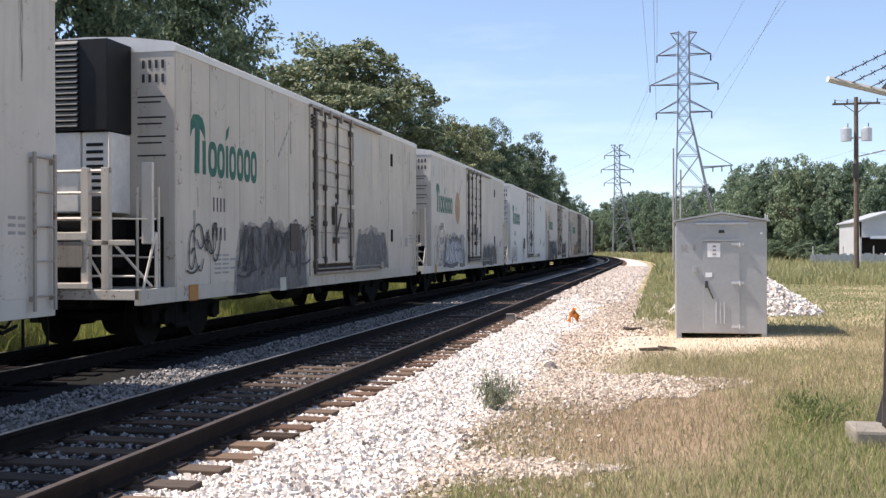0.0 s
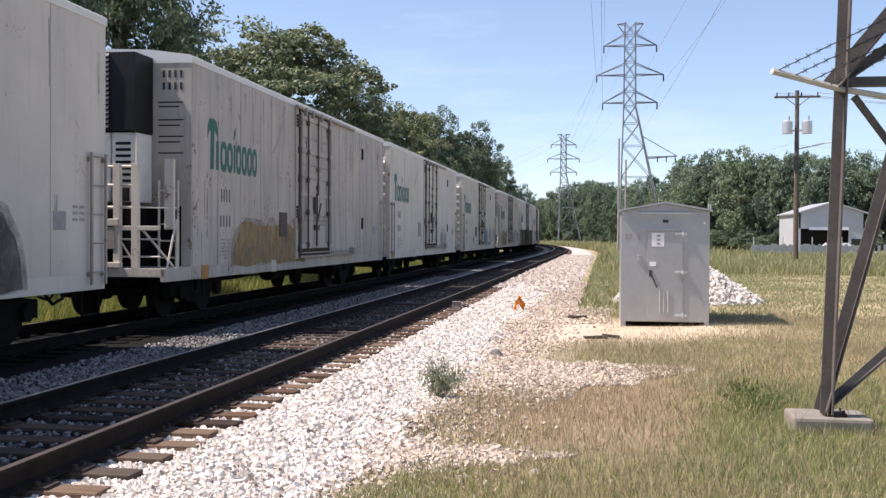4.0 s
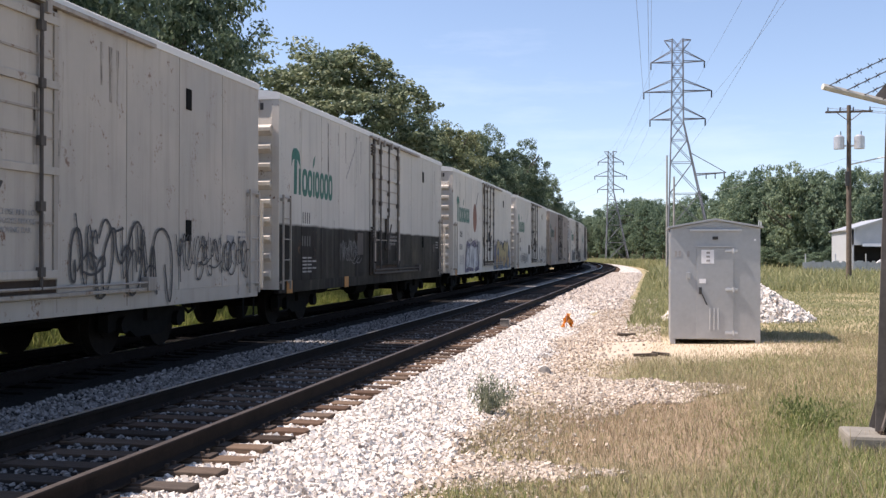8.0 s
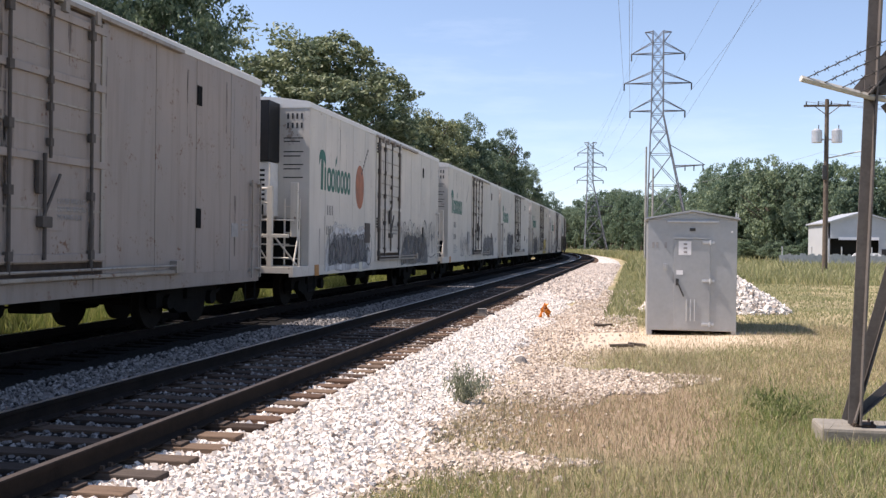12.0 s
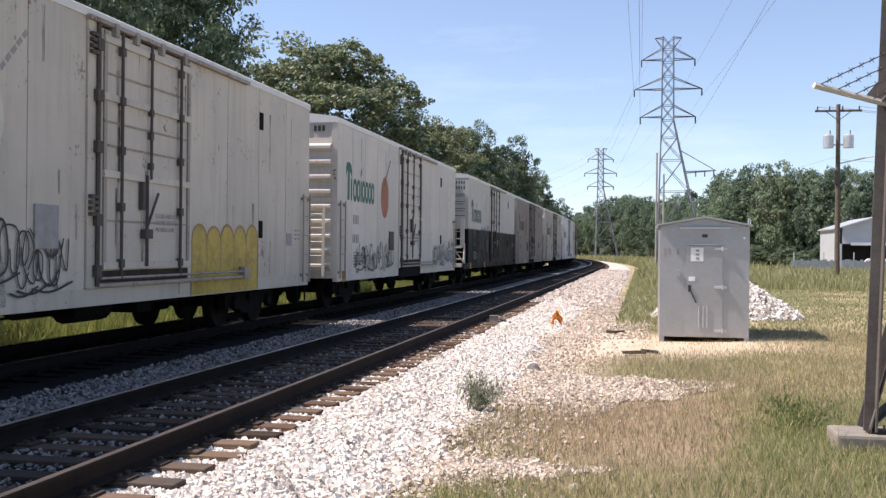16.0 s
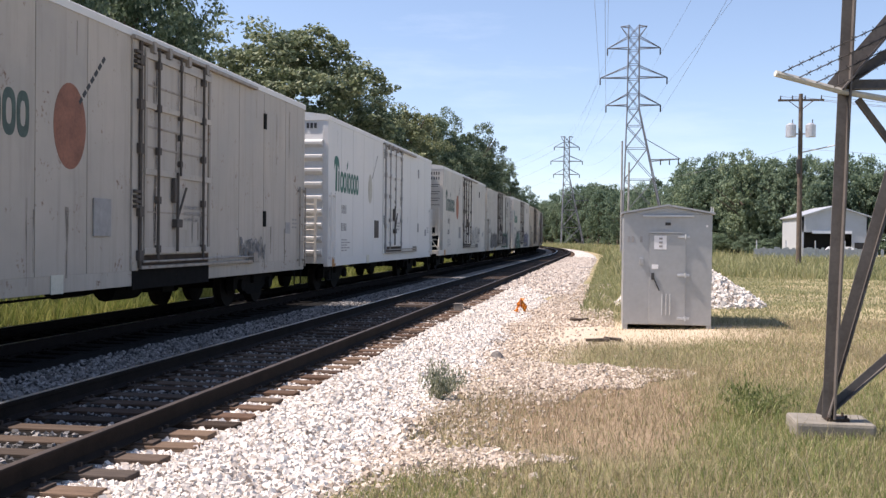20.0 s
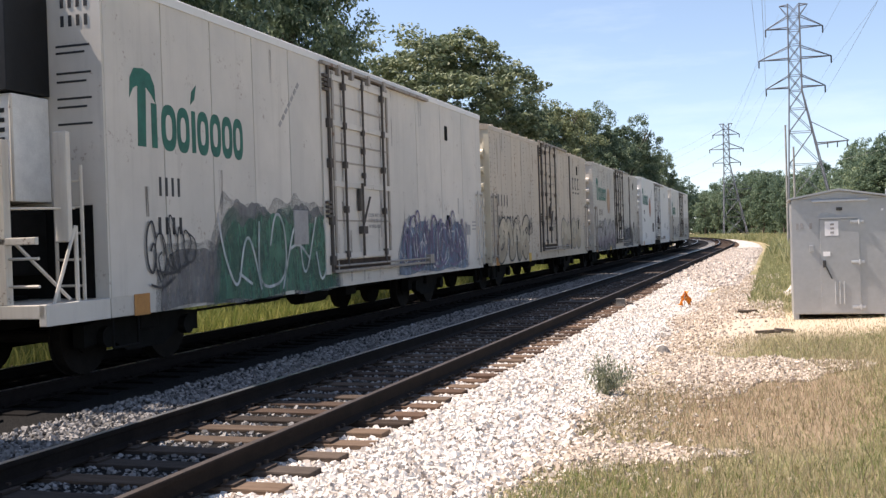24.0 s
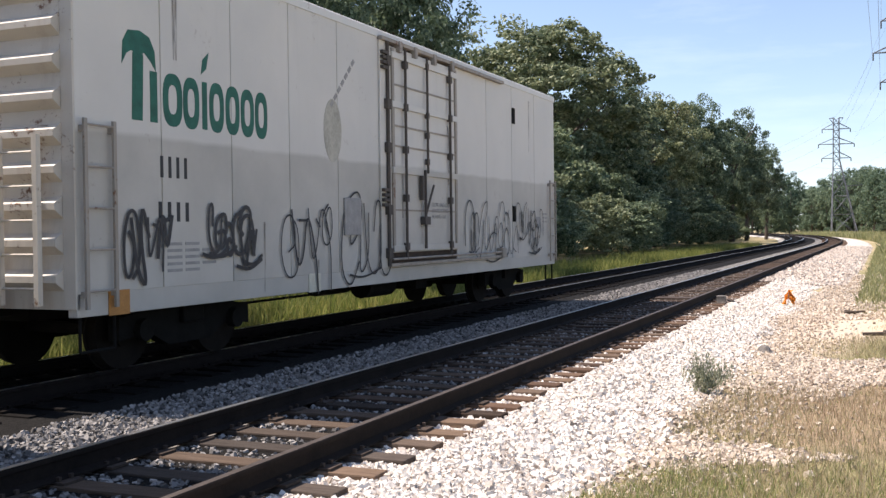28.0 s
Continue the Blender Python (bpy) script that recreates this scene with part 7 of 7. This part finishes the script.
# kind, paint, fruit, art, nearest to the head of the train first
CONSIST = [
    ("plain", "paint_white", "", ()),
    ("reefer", "paint_cream", "", (("patch", 2.3, 6.0, 0.75, 2.15, "spray_grey"), ("tags", 2.4, 5.9, 1.0, 2.1, "spray_black", 6), ("tags", 0.4, 1.4, 1.2, 2.0, "spray_black", 2), ("patch", 9.6, 12.6, 1.0, 2.1, "spray_grey"))),
    ("reefer", "paint_white", "mark_orange_faded", (("field", 1.9, 5.8, 0.85, 2.1, "spray_grey", "spray_blue", 5, "spray_white"), ("tags", 0.3, 1.8, 1.0, 2.3, "spray_grey", 3), ("patch", 9.8, 13.6, 0.8, 1.7, "spray_grey"), ("tags", 9.8, 14.0, 0.9, 1.8, "spray_grey", 5))),
    ("reefer", "paint_clean", "", (("tags", 0.3, 2.0, 0.9, 1.6, "spray_grey", 3), ("tags", 4.3, 5.0, 1.0, 2.0, "spray_black", 2))),
    ("plain", "paint_white", "", (("patch", 0.3, 6.6, 0.74, 2.15, "spray_soot"), ("field", 0.6, 6.4, 0.9, 2.0, "spray_grey", "spray_black", 8, None), ("patch", 10.0, 13.8, 0.80, 2.0, "spray_soot"), ("tags", 0.2, 1.2, 3.0, 4.2, "spray_pink", 1))),
    ("reefer", "paint_grimy", "", (("patch", 2.0, 7.0, 0.9, 1.9, "spray_ochre"),)),
    ("plain", "paint_white", "mark_pale", (("tags", 10.8, 12.5, 1.0, 1.8, "spray_grey", 2),)),
    ("plain", "paint_cream", "mark_pale", (("patch", 9.5, 11.7, 0.95, 2.0, "spray_teal"), ("tags", 4.2, 4.8, 1.1, 1.5, "spray_black", 1), ("tags", 11.9, 13.4, 1.3, 1.9, "spray_black", 3, 0.025), ("tags", 13.6, 15.8, 1.1, 2.1, "spray_black", 4, 0.02))),
    ("reefer", "paint_dull", "mark_pale", (("patch", 1.9, 5.2, 0.85, 2.0, "spray_ochre"), ("tags", 0.3, 1.9, 1.0, 1.8, "spray_black", 3), ("tags", 9.6, 12.4, 0.85, 2.0, "spray_black", 7, 0.035), ("tags", 12.6, 15.6, 1.1, 1.9, "spray_black", 7, 0.025))),
    ("plain", "paint_two_tone_low", "", (("tags", 4.0, 5.6, 1.3, 1.9, "spray_grey", 2, 0.02),)),
    ("plain", "paint_white", "mark_orange_dull", (("field", 2.5, 5.8, 0.8, 2.2, "spray_violet", "spray_grey", 4, "spray_white"), ("patch", 9.9, 15.5, 0.8, 2.2, "spray_blue"), ("fill", 10.7, 15.0, 0.85, 2.1, "spray_old_gold", "spray_black", 3, "spray_ochre"), ("tags", 10.0, 10.8, 1.3, 2.1, "spray_violet", 2))),
    ("plain", "paint_white", "", (("tags", 11.0, 15.8, 1.0, 2.1, "spray_black", 6), ("tags", 2.0, 5.0, 1.0, 1.6, "spray_grey", 3))),
    ("plain", "paint_brown", "mark_orange_dull", ()),
    ("reefer", "paint_white", "mark_orange", (("field", 1.3, 5.6, 0.8, 2.0, "spray_white", "spray_black", 6, "spray_grey"), ("patch", 9.6, 14.0, 0.8, 1.9, "spray_grey"), ("tags", 9.4, 15.0, 1.0, 2.3, "spray_black", 8))),
    ("reefer", "paint_white", "", (("tags", 3.0, 6.0, 1.0, 1.9, "spray_grey", 5), ("patch", 10.0, 14.0, 0.9, 2.0, "spray_grey"))),
    ("plain", "paint_white", "mark_pale", (("field", 3.0, 5.8, 0.85, 2.3, "spray_grey", "spray_black", 4, None), ("tags", 2.4, 3.0, 1.2, 2.0, "spray_black", 1))),
    ("plain", "paint_cream", "mark_pale", (("patch", 1.8, 4.8, 0.8, 2.2, "spray_grey"), ("bubble", 9.95, 12.9, 0.74, 1.95, "spray_yellow", "spray_ochre", 5), ("tags", 0.3, 6.0, 1.0, 1.9, "spray_black", 6))),
    ("plain", "paint_white", "mark_orange", (("tags", 1.5, 5.6, 0.9, 1.7, "spray_black", 7), ("tags", 11.5, 15.5, 1.0, 1.8, "spray_black", 6))),
    ("reefer", "paint_two_tone", "", (("tags", 2.6, 5.6, 1.3, 2.6, "spray_black", 5, 0.07),)),
    ("plain", "paint_brown_dark", "mark_orange_dull", ()),
    ("plain", "paint_dull", "mark_orange_dull", (("tags", 11.5, 13.0, 1.0, 1.5, "spray_grey", 1),)),
    ("plain", "paint_clean", "mark_stain", ()),
    ("reefer", "paint_white", "mark_orange", (("tags", 9.6, 13.0, 1.2, 2.2, "spray_grey", 3),)),
    ("box", "paint_off_white", "", (("field", 8.9, 13.5, 0.85, 2.0, "spray_green", "spray_black", 6, "spray_grey"), ("field", 2.0, 6.0, 0.9, 1.9, "spray_grey", "spray_black", 4, None))),
    ("reefer", "paint_white", "", (("patch", 1.0, 3.0, 0.74, 1.6, "spray_grey"), ("patch", 2.2, 6.6, 0.72, 2.3, "spray_grey"), ("field", 2.4, 6.4, 0.74, 2.1, "spray_green", "spray_white", 4, None), ("tags", 0.7, 1.6, 1.1, 2.0, "spray_black", 3), ("field", 9.6, 14.6, 0.8, 2.0, "spray_blue", "spray_white", 6, None), ("tags", 9.8, 14.4, 0.95, 2.1, "spray_violet", 5, 0.05))),
    ("box", "paint_tan", "", (("fill", 0.7, 4.5, 0.80, 2.05, "spray_tan", "spray_black", 3, "spray_dust"), ("tags", 4.2, 4.9, 1.6, 2.1, "spray_black", 2, 0.03), ("fill", 9.7, 13.6, 1.0, 2.1, "spray_tan", "spray_grey", 3, "spray_dust"))),
    ("box", "paint_off_white", "mark_orange_faded", (("patch", 0.3, 6.1, 0.74, 1.9, "spray_grey"), ("fill", 0.5, 2.4, 0.85, 1.8, "spray_smoke", "spray_black", 2, "spray_mauve"), ("fill", 2.5, 6.0, 0.85, 2.1, "spray_smoke", "spray_black", 3, "spray_mauve"), ("patch", 8.9, 12.6, 0.8, 1.9, "spray_grey"), ("tags", 8.9, 14.6, 0.9, 1.95, "spray_black", 9))),
    ("plain", "paint_clean", "mark_orange", ()),
    ("plain", "paint_band", "mark_stain", (("tags", 0.62, 1.3, 1.05, 1.9, "spray_black", 4, 0.045), ("tags", 2.1, 3.1, 1.15, 1.9, "spray_black", 5, 0.045), ("tags", 3.7, 5.0, 0.8, 2.0, "spray_black", 4, 0.032), ("tags", 5.35, 6.8, 0.75, 2.1, "spray_black", 4, 0.032), ("tags", 10.2, 14.8, 1.0, 2.15, "spray_black", 7, 0.026))),
]

TRAIN = []
place = 0.0
for index, (kind, paint, orange, art) in enumerate(CONSIST):
    car, y0, y1, door_y = rail_car(kind, paint, orange, index, "boxlogo" if index == 26 else "")
    rng = random.Random(100 + index)
    for what, a, b, z0, z1, mat, *more in art:
        if what == "patch":
            drip_patch(car, rng, y0 + a, y0 + b, z0, z1, mat)
        elif what == "tags":
            tag_strokes(car, rng, y0 + a, y0 + b, z0, z1, mat, more[1] if len(more) > 1 else 0.03, more[0])
        elif what == "field":
            sprayed_field(car, rng, y0 + a, y0 + b, z0, z1, mat, more[0], more[1], more[2])
        elif what == "bubble":
            bubble(car, rng, y0 + a, y0 + b, z0, z1, mat, more[0], more[1])
        else:
            piece_fill(car, rng, y0 + a, y0 + b, z0, z1, mat, more[0], more[1], more[2])
    length = spec(kind)[0]
    if index == 1:
        head = place
    TRAIN.append((car, place + length / 2))
    place += length

# seconds and metres that the train has run; at 0 the near coupler of the second car stands at 12.38 m
RUN = ((0, 0.0), (3, 52.55), (6, 104.75), (9, 157.45), (12, 210.3), (15, 263.3), (18, 315.75), (21, 368.8), (24, 421.9), (25, 439.35), (26, 457.15), (27, 475.15), (28, 493.35))


def motions():
    for car, mid in TRAIN:
        rows = []
        for (t0, r0), (t1, r1) in zip(RUN, RUN[1:]):
            for k in range(t1 - t0):
                rows.append((t0 + k, r0 + (r1 - r0) * k / (t1 - t0)))
        rows.append(RUN[-1])
        keys = []
        for t, run in rows:
            px, py, a = along(12.38 + mid - head - run, FAR_TRACK)
            keys.append((t, pose(px, py, 0, 0, 0, math.degrees(a))))
        walk(car, keys)


motions()
